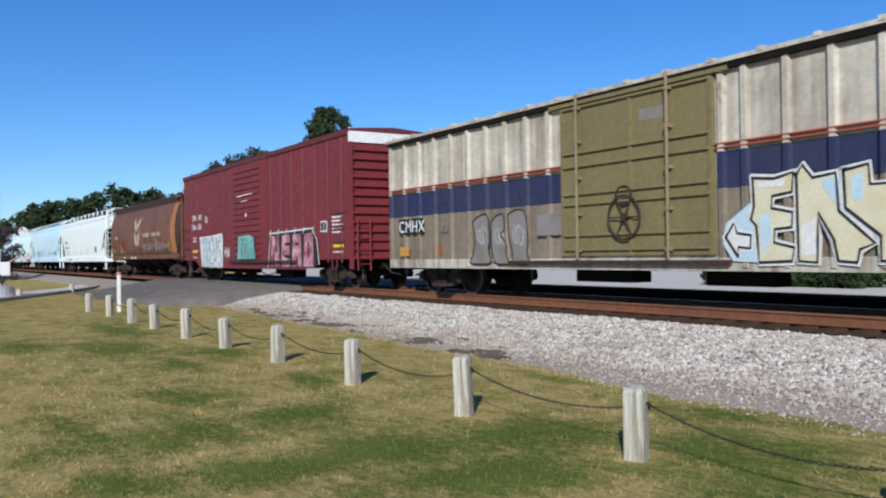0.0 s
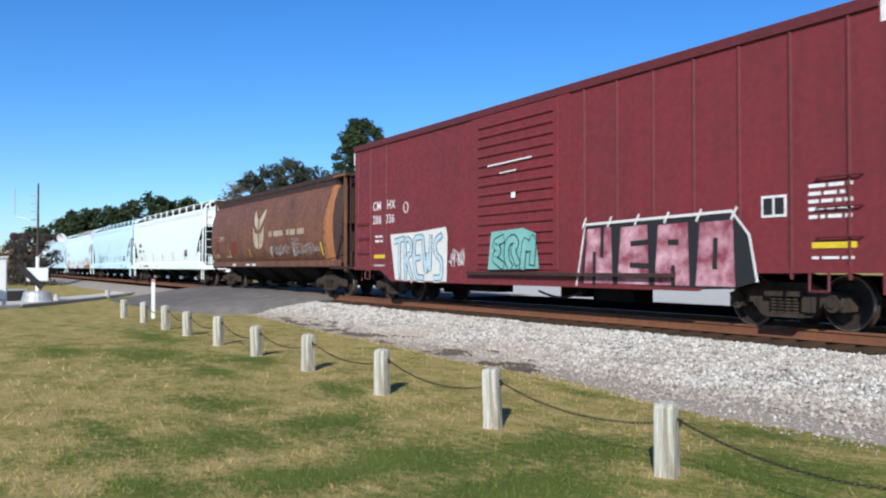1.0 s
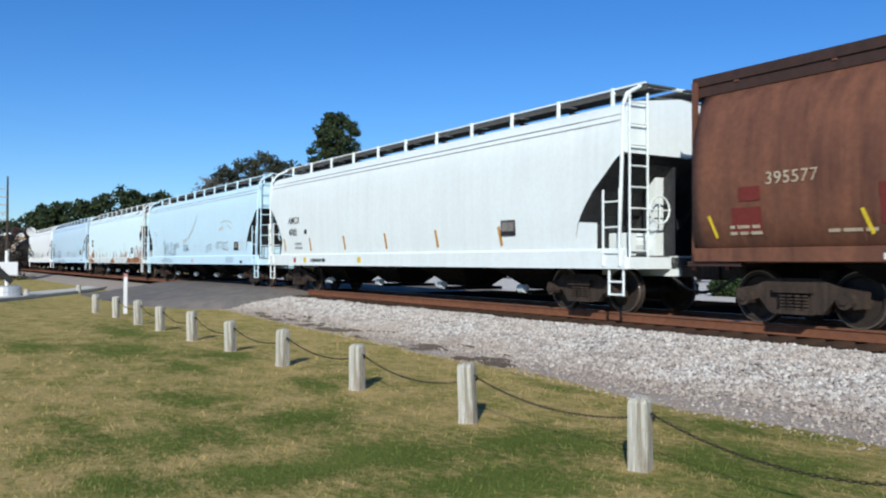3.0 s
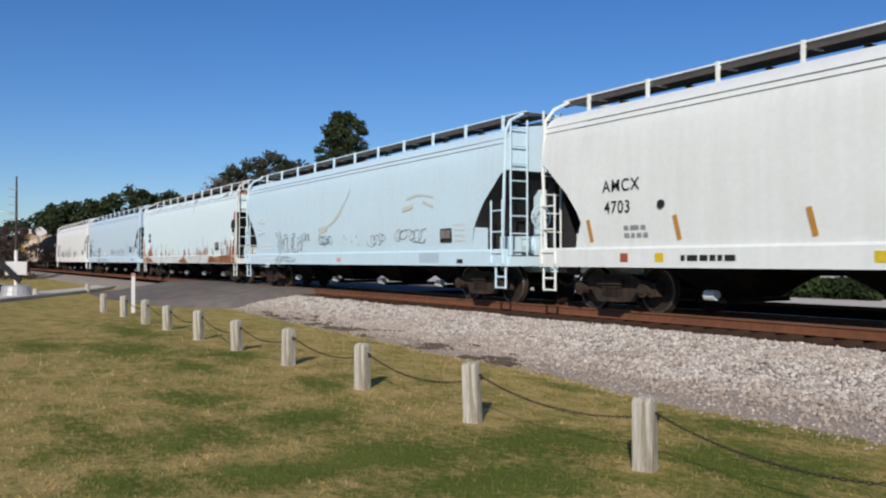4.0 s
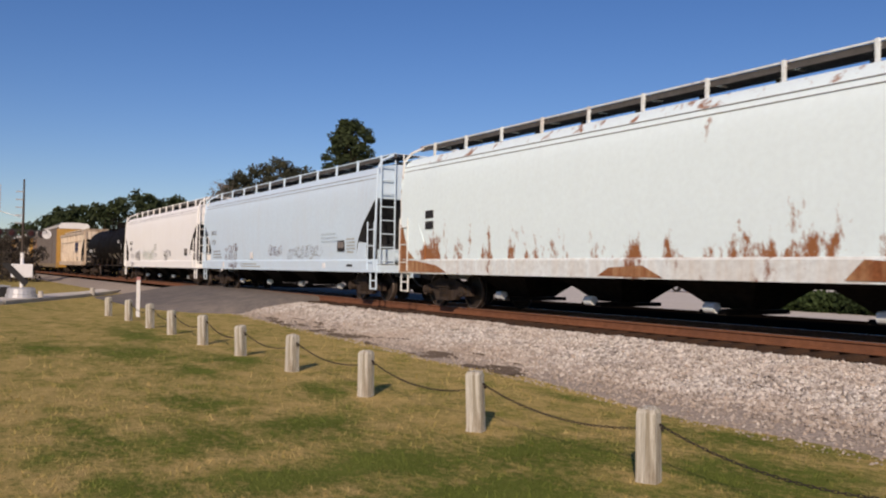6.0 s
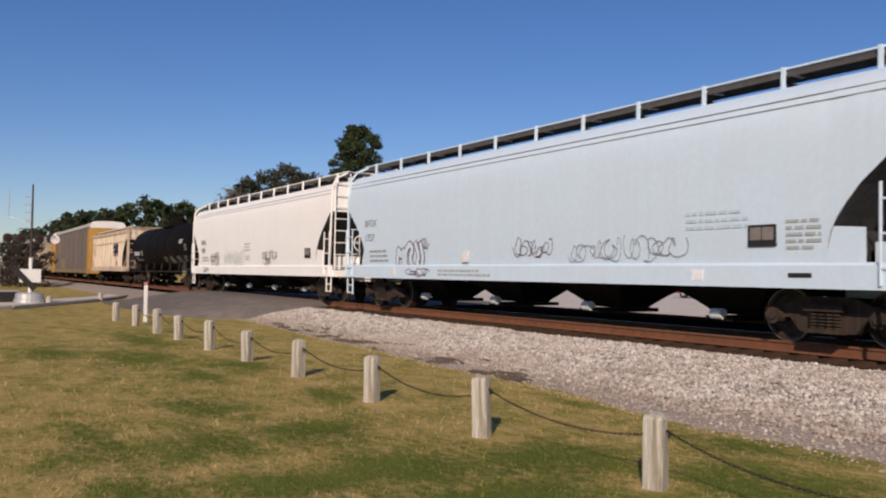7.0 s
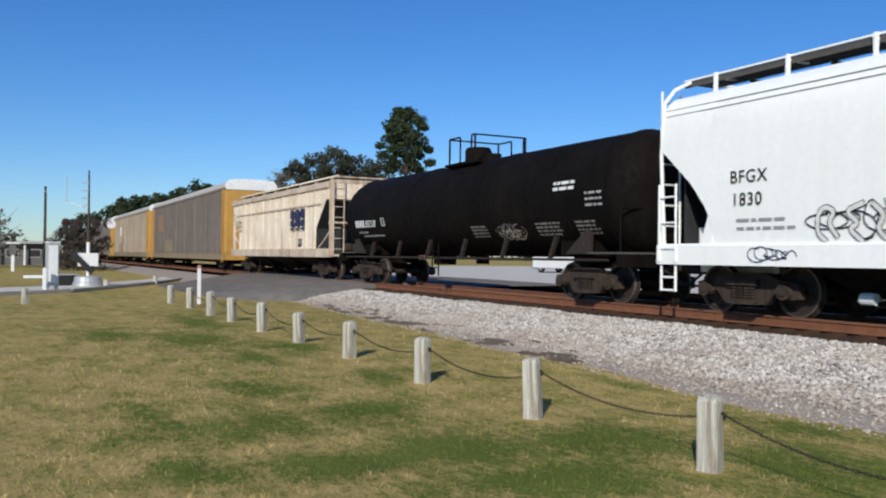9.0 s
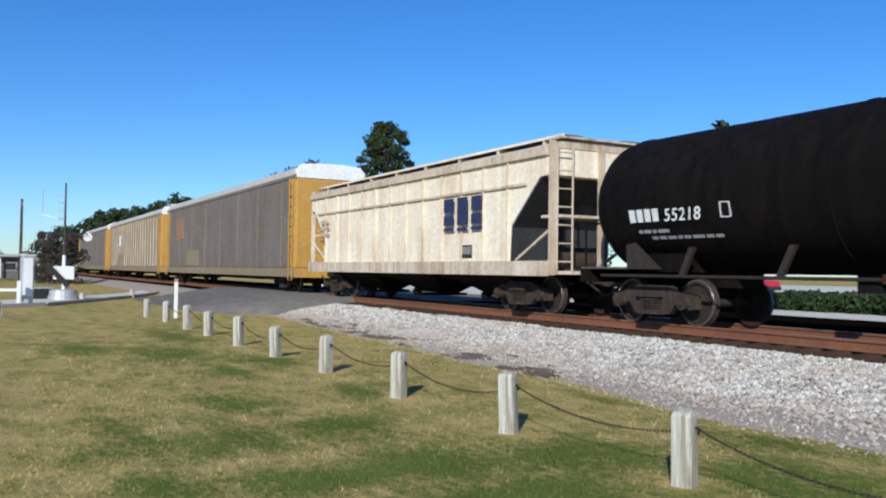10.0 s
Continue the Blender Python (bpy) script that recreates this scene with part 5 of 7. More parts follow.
decal(bm, [(DX - 1.0, 0.92), (DX + 1.0, 0.95), (DX + 0.88, 1.72), (DX + 0.4, 1.85), (DX - 0.85, 1.80)], flat_side(-HY - 0.10), 0.006)
part("graffiti", bm, "spray_teal", c, "teal sprayed block")
graffiti(c, "413", DX - 0.82, 1.02, 0.66, 0.60, flat_side(-HY - 0.104), "spray_teal", "black_ink", None, 0.26)
bm = B()
decal(bm, [(DX + 2.3, 0.66), (DX + 6.1, 0.62), (DX + 6.6, 0.74), (DX + 6.45, 1.5), (DX + 6.1, 1.86), (DX + 2.5, 1.80)], flat_side(-HY - 0.036), 0.002)
part("graffiti", bm, "black_ink", c, "black sprayed shadow")
wall = flat_side(-HY - 0.036)
for k, s in enumerate("NERO"):
    x = DX + 2.42 + 0.98 * k
    bm = B()
    decal(bm, [(x, 0.66), (x + 0.84, 0.66), (x + 0.80, 1.76), (x + 0.10, 1.74)], wall, 0.006)
    part("graffiti", bm, "spray_rose", c, "pink speckled block letter")
    for path in {"N": [[(0.30, 0.66), (0.32, 1.25)], [(0.56, 1.76), (0.54, 1.2)]], "E": [[(0.40, 1.42), (0.82, 1.44)], [(0.38, 1.02), (0.84, 1.0)]], "R": [[(0.38, 1.42), (0.56, 1.42)], [(0.46, 0.66), (0.46, 0.98)]], "O": [[(0.42, 0.98), (0.44, 1.44)]]}[s]:
        bm = B()
        stroke(bm, [(x + px, pz) for px, pz in path], 0.10, wall, 0.010)
        part("graffiti", bm, "black_ink", c, "dark gap in a sprayed letter")
bm = B()
for path in ([(DX + 2.2, 0.62), (DX + 2.48, 1.83), (DX + 6.15, 1.90), (DX + 6.5, 1.5), (DX + 6.65, 0.76)],):
    stroke(bm, path, 0.05, flat_side(-HY - 0.036), 0.022)
for k in range(6):
    x = DX + 2.5 + 0.75 * k
    stroke(bm, [(x - 0.1, 1.78), (x, 1.95)], 0.05, flat_side(-HY - 0.036), 0.022)
part("graffiti", bm, "spray_white", c, "white sprayed outline")
bm = B()
stroke(bm, [(DX - 1.0, 3.36), (DX + 0.75, 3.40)], 0.035, flat_side(-HY - 0.105), 0.006)
stroke(bm, [(DX - 0.5, 3.15), (DX + 0.15, 3.17)], 0.028, flat_side(-HY - 0.105), 0.006)
stroke(bm, [(DX + 0.0, 2.61), (DX + 0.08, 2.61)], 0.13, flat_side(-HY - 0.105), 0.006)
part("scratch", bm, "white_ink", d, "white chalk streaks")
for x in (-hl + 1.9, hl - 1.9):
    truck(c, x)
part("underframe", boxes((-hl + 0.1, hl - 0.1, -0.35, 0.35, 0.60, 0.85), (-3, -1.6, -0.9, -0.45, 0.36, 0.62), (0.5, 1.4, -0.6, -0.3, 0.33, 0.6), (2.2, 3.4, -1.1, -0.6, 0.3, 0.6)), "underframe", c)
couplers(c, hl)
bm = B()
pipe(bm, [(0.4 + 0.25 * k, -1.15, 0.45 - 0.12 * math.sin(math.pi * k / 6)) for k in range(7)], 0.025, 5)
part("hose", bm, "signal_black", c)


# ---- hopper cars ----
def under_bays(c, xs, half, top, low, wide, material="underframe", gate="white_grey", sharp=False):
    # by default the bays take the near-black that holds the underside shade
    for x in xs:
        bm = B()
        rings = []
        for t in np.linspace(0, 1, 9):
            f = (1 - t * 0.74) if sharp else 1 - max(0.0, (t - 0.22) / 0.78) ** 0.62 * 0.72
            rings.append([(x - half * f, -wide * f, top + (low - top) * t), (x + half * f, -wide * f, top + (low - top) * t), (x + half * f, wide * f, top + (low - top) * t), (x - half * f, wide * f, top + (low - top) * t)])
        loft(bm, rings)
        b = part("hopper_bay", bm, material, c, "hopper bay, underside shade in its dark colour")
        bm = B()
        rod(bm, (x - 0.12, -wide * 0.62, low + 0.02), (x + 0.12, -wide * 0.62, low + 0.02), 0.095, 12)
        part("outlet_slide", boxes((x - 0.3, x + 0.3, -wide * 0.6, wide * 0.6, low - 0.1, low - 0.02)), "underframe", b, "sliding gate, underside shade in its dark colour")
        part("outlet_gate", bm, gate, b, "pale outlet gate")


def smooth_hopper(label, left, right, material, trim=None, gate="white_grey"):
    """A round-sided covered hopper with a sill plate, sloped ends and a roof walk."""
    trim = trim or material
    c, hl = car("hopper_car", label, left, right)
    prof = [(1.52, 1.20), (1.555, 1.6), (1.575, 2.2), (1.575, 3.0), (1.55, 3.4), (1.50, 3.66), (1.40, 3.86), (1.22, 4.00), (0.8, 4.10), (0.4, 4.14), (0, 4.155)]

    def side_at(z):
        for (y0, z0), (y1, z1) in zip(prof, prof[1:]):
            if z0 <= z <= z1:
                return y0 + (y1 - y0) * (z - z0) / (z1 - z0)
        return prof[0][0] if z < prof[0][1] else 0.0

    ends = (0.12, 0.3, 0.6, 0.9, 1.1, 1.25, 1.36, 1.41, 1.425)
    xs = [-hl + e for e in ends] + list(np.linspace(-hl + 2.6, hl - 2.6, 7)) + [hl - e for e in ends[::-1]]

    def low(x):
        e = hl - abs(x)
        return float(np.interp(e, ends, (3.0, 2.88, 2.61, 2.35, 2.11, 1.91, 1.70, 1.50, 1.20)))

    bm = B()
    rings = []
    for x in xs:
        zl = low(x)
        zs = [zl + (4.0 - zl) * k / 9 for k in range(10)]
        half = [(side_at(z), z) for z in zs] + [(0.8, 4.10), (0.4, 4.14), (0, 4.155)]
        rings.append([(x, -y, z) for y, z in half] + [(x, y, z) for y, z in half[-2::-1]])
    loft(bm, rings, closed=False)
    body = part("body", bm, material, c, smooth=True)
    for s in (-1, 1):
        e = s * (hl - 0.12)
        bm = B()
        prism(bm, [(-1.57, 3.02), (-1.57, 3.4), (-1.5, 3.66), (-1.38, 3.86), (-1.2, 4.0), (0, 4.15), (1.2, 4.0), (1.38, 3.86), (1.5, 3.66), (1.57, 3.4), (1.57, 3.02)], "x", e - s * 0.04, e)
        part("end_wall", bm, material, c)
        # sheet and webs carry the recess shade in their dark material
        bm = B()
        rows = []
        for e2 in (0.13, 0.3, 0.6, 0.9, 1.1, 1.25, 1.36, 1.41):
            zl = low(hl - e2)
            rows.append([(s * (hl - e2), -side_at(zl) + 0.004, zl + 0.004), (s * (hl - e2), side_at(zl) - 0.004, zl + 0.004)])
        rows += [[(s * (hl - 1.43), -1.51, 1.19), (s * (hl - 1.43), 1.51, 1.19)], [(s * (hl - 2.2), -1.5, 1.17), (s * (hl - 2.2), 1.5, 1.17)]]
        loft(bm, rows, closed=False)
        part("slope_sheet", bm, "slope", c, "slope sheet, recess shade in its dark colour")
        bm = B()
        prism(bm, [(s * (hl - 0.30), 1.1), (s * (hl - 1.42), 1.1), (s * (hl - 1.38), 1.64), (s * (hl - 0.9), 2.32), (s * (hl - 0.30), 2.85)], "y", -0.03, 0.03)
        part("centre_web", bm, "slope", c, "centre web plate, recess shade in its dark colour")
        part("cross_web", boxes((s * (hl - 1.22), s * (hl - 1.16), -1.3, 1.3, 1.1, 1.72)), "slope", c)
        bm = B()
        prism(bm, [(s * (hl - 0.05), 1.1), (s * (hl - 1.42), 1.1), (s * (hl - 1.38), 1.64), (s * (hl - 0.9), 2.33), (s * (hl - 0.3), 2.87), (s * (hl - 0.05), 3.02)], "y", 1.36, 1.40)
        part("side_web", bm, "slope", c, "far side web plate, recess shade in its dark colour")
        # added plate: hides the sky behind the left recess, coloured as shade
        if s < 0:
            part("recess_blind", boxes((-hl + 0.46, -hl + 0.50, -1.28, 1.36, 1.1, 2.70)), "slope", c, "added blocking plate, recess shade in its dark colour")
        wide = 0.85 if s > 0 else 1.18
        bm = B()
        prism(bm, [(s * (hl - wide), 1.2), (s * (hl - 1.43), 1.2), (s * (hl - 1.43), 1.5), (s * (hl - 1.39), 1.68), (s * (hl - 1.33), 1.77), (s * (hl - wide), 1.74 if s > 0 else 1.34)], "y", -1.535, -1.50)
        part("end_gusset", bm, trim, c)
    for s in (-1, 1):
        bm = B()
        prism(bm, [(s * 1.50, 0.86), (s * 1.58, 0.86), (s * 1.58, 1.20), (s * 1.53, 1.245), (s * 1.50, 1.245)], "x", -hl + 0.05, hl - 0.05)
        part("side_sill", bm, trim, c)
    for z in (3.63, 3.75):
        part("weld_seam", boxes((-hl + 0.15, hl - 0.15, -side_at(z) - 0.007, -side_at(z) + 0.02, z - 0.008, z + 0.008)), "grey_ink", c, "thin dark seam")
    for s in (-1, 1):
        part("roof_walk", boxes((-hl + 0.1, hl - 0.1, s * 0.55 - 0.40, s * 0.55 + 0.40, 4.33, 4.36), (-hl + 0.1, hl - 0.1, s * 0.93 - 0.015, s * 0.93 + 0.015, 4.25, 4.36)), "walkway", c, "dark steel roof walk")
        part("walk_rail", boxes((-hl + 0.1, hl - 0.1, s * 0.96 - 0.015, s * 0.96 + 0.015, 4.365, 4.395)), trim, c, "painted edge rail")
    n = 11
    for k in range(n):
        x = -hl + 0.95 + k * (2 * hl - 1.9) / (n - 1)
        part("walk_bracket", boxes((x - 0.028, x + 0.028, -1.03, -0.975, 4.03, 4.40), (x - 0.02, x + 0.02, -1.0, -0.5, 4.29, 4.32)), trim, c)
    part("hatch_trough", boxes((-hl + 0.5, hl - 0.5, -0.3, 0.3, 4.13, 4.24)), trim, c, bevel=0.03)
    for k in range(10):
        x = -hl + 1.2 + k * (2 * hl - 2.4) / 9
        part("hatch_clamp", boxes((x - 0.04, x + 0.04, -0.36, 0.36, 4.24, 4.29)), "walkway", c)
    for s in (-1, 1):
        e = s * (hl - 0.03)
        ladder(c, e, -1.22, 1.0, 4.15, 0.46, "y", trim, label="end ladder")
        ladder(c, s * (hl - 0.36), -1.60, 0.92, 2.35, 0.44, "x", trim, label="side ladder")
        bm = B()
        pipe(bm, [(e - s * 0.2, -1.54, 0.9), (e - s * 0.1, -1.55, 2.9), (e - s * 0.12, -1.50, 3.9), (e - s * 0.2, -1.32, 4.16), (e - s * 0.22, -0.9, 4.36), (e - s * 0.22, 0.9, 4.36), (e - s * 0.2, 1.32, 4.16), (e - s * 0.1, 1.55, 2.9), (e - s * 0.2, 1.54, 0.9)], 0.035, 8)
        part("end_frame", bm, trim, c)
        part("end_sill", boxes((s * (hl - 0.25), s * hl, -1.5, 1.5, 0.86, 1.08), (s * (hl - 1.9), s * hl, -0.4, 0.4, 0.72, 1.1)), trim, c)
        part("end_deck", boxes((s * (hl - 1.6), s * (hl - 0.02), -1.45, 1.45, 1.08, 1.11)), "walkway", c)
        bm = B()
        rod(bm, (s * (hl - 0.9), -0.75, 1.35), (s * (hl - 0.9), 0.35, 1.35), 0.22, 14)
        part("air_tank", bm, trim, c, "round air reservoir")
        bm = boxes((s * (hl - 0.75), s * (hl - 0.55), -0.25, 0.05, 1.1, 2.7), (s * (hl - 1.0), s * (hl - 0.62), -1.05, -0.7, 1.1, 1.55))
        part("end_stanchion", bm, trim, c)
        bm = B()
        pipe(bm, [(s * (hl - 0.34), -0.35 + 0.27 * math.cos(a), 2.0 + 0.27 * math.sin(a)) for a in np.linspace(0, 2 * math.pi, 17)], 0.02, 6)
        rod(bm, (s * (hl - 0.34), -0.62, 2.0), (s * (hl - 0.34), -0.08, 2.0), 0.014, 5)
        rod(bm, (s * (hl - 0.34), -0.35, 2.27), (s * (hl - 0.34), -0.35, 1.73), 0.014, 5)
        part("brake_wheel", bm, trim, c)
        bm = B()
        for dx in (0.12, 0.5):
            rod(bm, (s * (hl - dx), -1.52, 0.9), (s * (hl - dx), -1.52, 0.36), 0.025, 6)
        for z in (0.38, 0.62):
            rod(bm, (s * (hl - 0.12), -1.52, z), (s * (hl - 0.5), -1.52, z), 0.022, 6)
        part("step", bm, trim, c)
        truck(c, s * (hl - 1.75))
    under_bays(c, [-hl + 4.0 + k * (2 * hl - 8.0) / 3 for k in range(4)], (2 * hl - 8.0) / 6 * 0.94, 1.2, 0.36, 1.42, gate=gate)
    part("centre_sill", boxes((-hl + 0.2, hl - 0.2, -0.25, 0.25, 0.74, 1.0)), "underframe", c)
    couplers(c, hl, 0.7)
    return c, hl, (lambda z: -side_at(z) - 0.004)


def data_panel(c, x, z, sd):
    y = min(sd(z), sd(z + 0.18), sd(z + 0.36))
    p = part("panel", boxes((x, x + 0.52, y - 0.008, y + 0.03, z, z + 0.34)), "black_ink", c, "black inspection panel")
    part("panel_field", boxes((x + 0.04, x + 0.25, y - 0.011, y - 0.008, z + 0.10, z + 0.30), (x + 0.27, x + 0.48, y - 0.011, y - 0.008, z + 0.10, z + 0.30)), "spray_dull", p)


c, hl, sd = smooth_hopper("pale grey-white covered hopper car with orange tapes", -76.68, -58.25, "white_grey")
lettering(c, "AMCX", -hl + 2, 2.28, 0.32, "black_ink", -1.592)
lettering(c, "4703", -hl + 2.05, 1.88, 0.32, "black_ink", -1.592)
bm = B()
rod(bm, (-hl + 3.49, -1.60, 1.98), (-hl + 3.49, -1.56, 1.98), 0.08, 14)
part("disc", bm, "black_ink", c, "black round mark")
for x in (0.72, 2.95, 5.55, 8.2, 10.9, 13.6):
    bm = B()
    stroke(bm, [(-hl + 0.85 + x, 1.74), (-hl + 0.85 + x + 0.08, 1.38)], 0.10, sd)
    part("tape", bm, "orange_ink", c, "orange reflective tape")
stencil(c, -hl + 2.55, 1.55, 0.6, 2, 0.14, 0.08, "grey_ink", sd)
stencil(c, -hl + 3.95, 0.98, 1.3, 1, 0.14, 0.10, "black_ink", flat_side(-1.58))
for x, m in ((1.62, "red_line"), (2.5, "yellow_ink"), (6.55, "yellow_ink")):
    part("panel", boxes((-hl + 0.85 + x, -hl + 0.85 + x + 0.2, -1.588, -1.57, 0.96, 1.12)), m, c)
data_panel(c, hl - 3.9, 1.56, sd)

c, hl, sd = smooth_hopper("pale blue covered hopper car, faded and scuffed", -95.78, -77.8, "pale_blue")
lettering(c, "BFGX", -hl + 1.45, 2.36, 0.36, "pale_ink", -1.592)
lettering(c, "1664", -hl + 1.5, 1.93, 0.36, "pale_ink", -1.592)
stencil(c, -hl + 1.7, 1.55, 1.3, 2, 0.16, 0.06, "pale_ink", sd)
stencil(c, -hl + 1.8, 1.02, 1.6, 1, 0.16, 0.06, "pale_ink", flat_side(-1.58))
part("panel", boxes((-hl + 8.92, -hl + 9.22, -1.586, -1.57, 0.95, 1.08)), "pink_patch", c, "small faded red sticker")
graffiti(c, "2143", -hl + 3.5, 1.30, 0.62, 0.66, sd, "pale_blue", "black_ink", None, 0.16, 0.06, 0.08)
scrawl(c, -hl + 6.2, 1.62, 0.5, 0.3, sd, "grey_ink", 4, 0.025)
scrawl(c, -hl + 7.5, 1.45, 1.0, 0.36, sd, "black_ink", 6, 0.02, "thin black scrawl")
scrawl(c, -hl + 11.2, 1.38, 0.9, 0.4, sd, "grey_ink", 4, 0.02)
for x, z in ((9.2, 1.72), (9.35, 1.62), (9.75, 1.55), (10.05, 1.70), (10.2, 1.45)):
    bm = B()
    stroke(bm, [(-hl + 0.2 + x, z), (-hl + 0.2 + x + 0.035, z + 0.02)], 0.035, sd)
    part("fleck", bm, "grey_ink", c, "dark sprayed fleck")
scrawl(c, -hl + 3.5, 0.93, 1.8, 0.24, flat_side(-1.58), "grey_ink", 5, 0.022)
scrawl(c, -hl + 12.8, 1.45, 1.6, 0.4, sd, "faint_ink", 5, 0.03)
data_panel(c, hl - 2.86, 1.44, sd)
stencil(c, hl - 2.2, 1.85, 0.5, 4, 0.13, 0.05, "white_ink", sd)
part("panel", boxes((hl - 2.05, hl - 1.8, -1.59, -1.57, 0.92, 1.02)), "black_ink", c)
part("smear", boxes((hl - 3.9, hl - 2.9, -1.5835, -1.58, 0.92, 1.18)), "spray_sky", c, "blue paint smear")
# scrapes and stains on the side
for pts, w, m in (([(7.25, 1.98), (7.8, 2.03), (8.3, 2.15), (8.75, 2.36)], 0.07, "scuff"), ([(7.3, 1.90), (7.6, 1.93), (7.9, 2.0)], 0.10, "scuff"), ([(8.6, 2.30), (8.9, 2.45), (9.15, 2.68)], 0.11, "scuff"), ([(9.1, 2.62), (9.4, 2.85), (9.65, 3.12)], 0.04, "scuff"), ([(7.25, 2.02), (7.9, 2.07), (8.4, 2.22)], 0.018, "faded_ink"), ([(13.2, 2.62), (13.9, 2.72), (14.6, 2.6)], 0.05, "scuff"), ([(14.1, 2.5), (14.6, 2.35)], 0.07, "scuff"), ([(13.0, 2.35), (13.5, 2.42)], 0.12, "scuff")):
    bm = B()
    stroke(bm, rounded([(-hl + 0.2 + x, z) for x, z in pts]), w, sd, 0.010 + 0.02 * w)
    part("scrape", bm, m, c, "tan scrape in the paint")


c, hl, sd = smooth_hopper("pale covered hopper car with heavy rust streaks", -114.45, -96.9, "rusty_white", "rusty_trim")
# this car's sides run right to its ends
for s in (-1, 1):
    for y in (-1.0, 1.0):
        bm = B()
        prism(bm, [(s * (hl - 0.12), 1.22), (s * (hl - 1.46), 1.22), (s * (hl - 1.46), 1.6), (s * (hl - 1.3), 1.92), (s * (hl - 0.9), 2.42), (s * (hl - 0.3), 2.93), (s * (hl - 0.12), 3.06)], "y", y * 1.52, y * 1.574)
        part("end_side_sheet", bm, "rusty_white", c)
for side, pts in ((flat_side(-1.583), [(hl - 4.2, 0.90), (hl - 0.1, 0.88), (hl - 0.1, 1.2), (hl - 2.0, 1.22), (hl - 3.0, 1.13), (hl - 3.9, 1.2)]),
                  (flat_side(-1.583), [(-hl + 0.1, 0.9), (-hl + 2.6, 0.9), (-hl + 2.1, 1.08), (-hl + 1.0, 1.2), (-hl + 0.1, 1.22)]),
                  (flat_side(-1.583), [(-hl + 8.2, 0.9), (-hl + 9.9, 0.88), (-hl + 9.4, 1.1), (-hl + 8.5, 1.06)]),
                  (flat_side(-1.58), [(hl - 0.14, 1.25), (hl - 0.62, 1.25), (hl - 0.46, 1.7), (hl - 0.30, 1.95), (hl - 0.14, 2.0)]),
                  (flat_side(-1.58), [(hl - 0.14, 2.0), (hl - 0.32, 2.0), (hl - 0.44, 2.5), (hl - 0.30, 3.0), (hl - 0.14, 3.05)]),
                  (flat_side(-1.58), [(-hl + 0.14, 1.25), (-hl + 0.95, 1.25), (-hl + 0.55, 1.5), (-hl + 0.30, 2.1), (-hl + 0.14, 2.2)])):
    bm = B()
    decal(bm, pts, side)
    part("rust_patch", bm, "rust", c, "brown rust patch")
data_panel(c, hl - 3.1, 1.45, sd)
for z in (2.02, 2.3):
    part("panel", boxes((-hl + 1.5, -hl + 1.9, -1.59, -1.57, z, z + 0.2)), "black_ink", c)
bm = B()
rod(bm, (hl - 0.42, -1.60, 2.44), (hl - 0.42, -1.50, 2.44), 0.27, 20)
part("round_opening", bm, "black_ink", c, "dark round opening with a rusty rim")

c, hl, sd = smooth_hopper("pale lavender-blue covered hopper car with thin graffiti", -134.1, -115.75, "lavender")
lettering(c, "BFGX", -hl + 1.45, 2.38, 0.29, "grey_ink", -1.592)
lettering(c, "1757", -hl + 1.47, 1.96, 0.29, "grey_ink", -1.592)
stencil(c, -hl + 1.75, 1.62, 1.2, 3, 0.14, 0.05, "grey_ink", sd)
graffiti(c, "312", -hl + 3.45, 1.08, 0.72, 0.55, sd, "lavender", "red_roof", None, 0.24, 0.1)
scrawl(c, -hl + 4.75, 1.62, 0.5, 0.32, sd, "red_roof", 4, 0.025)
scrawl(c, -hl + 4.25, 0.92, 1.1, 0.22, flat_side(-1.58), "red_roof", 5, 0.025)
scrawl(c, -hl + 9.25, 1.32, 1.3, 0.5, sd, "red_roof", 7, 0.02, "thin dark red scrawl")
scrawl(c, -hl + 11.15, 1.25, 1.5, 0.5, sd, "grey_ink", 6, 0.02)
scrawl(c, -hl + 12.75, 1.3, 1.4, 0.45, sd, "grey_ink", 6, 0.02)
stencil(c, hl - 4.1, 2.05, 1.3, 3, 0.12, 0.05, "spray_sky", sd)
stencil(c, hl - 2.1, 1.85, 0.6, 5, 0.10, 0.045, "faint_ink", sd)
part("panel", boxes((hl - 3.95, hl - 3.7, -1.588, -1.57, 0.96, 1.14)), "pale_ink", c, "white patch")
part("panel", boxes((hl - 2.05, hl - 1.65, -1.588, -1.57, 1.02, 1.09)), "black_ink", c)
for x, z, w in ((6.75, 1.3, 0.3), (3.05, 0.92, 0.18)):
    part("panel", boxes((-hl + 0.25 + x, -hl + 0.25 + x + w, -1.592, -1.57, z, z + 0.26)), "white_ink", c, "white patch")
stencil(c, -hl + 5.85, 1.06, 2.4, 2, 0.1, 0.05, "faint_ink", flat_side(-1.58))
data_panel(c, hl - 2.8, 1.5, sd)

c, hl, sd = smooth_hopper("cream-white covered hopper car with grey graffiti", -153.2, -135.2, "cream")
lettering(c, "BFGX", -hl + 1.87, 2.26, 0.30, "black_ink", -1.592)
lettering(c, "1830", -hl + 1.91, 1.88, 0.30, "black_ink", -1.592)
stencil(c, -hl + 2, 1.60, 1.2, 2, 0.14, 0.05, "grey_ink", sd)
graffiti(c, "142", -hl + 3.6, 1.25, 0.58, 0.46, sd, "spray_white", "black_ink", None, 0.13)
scrawl(c, -hl + 3.65, 1.25, 1.2, 0.6, sd, "black_ink", 4, 0.03)
graffiti(c, "21431", -hl + 5.55, 1.32, 0.55, 0.66, sd, "cream", "spray_green", None, 0.16, 0.05, 0.09)
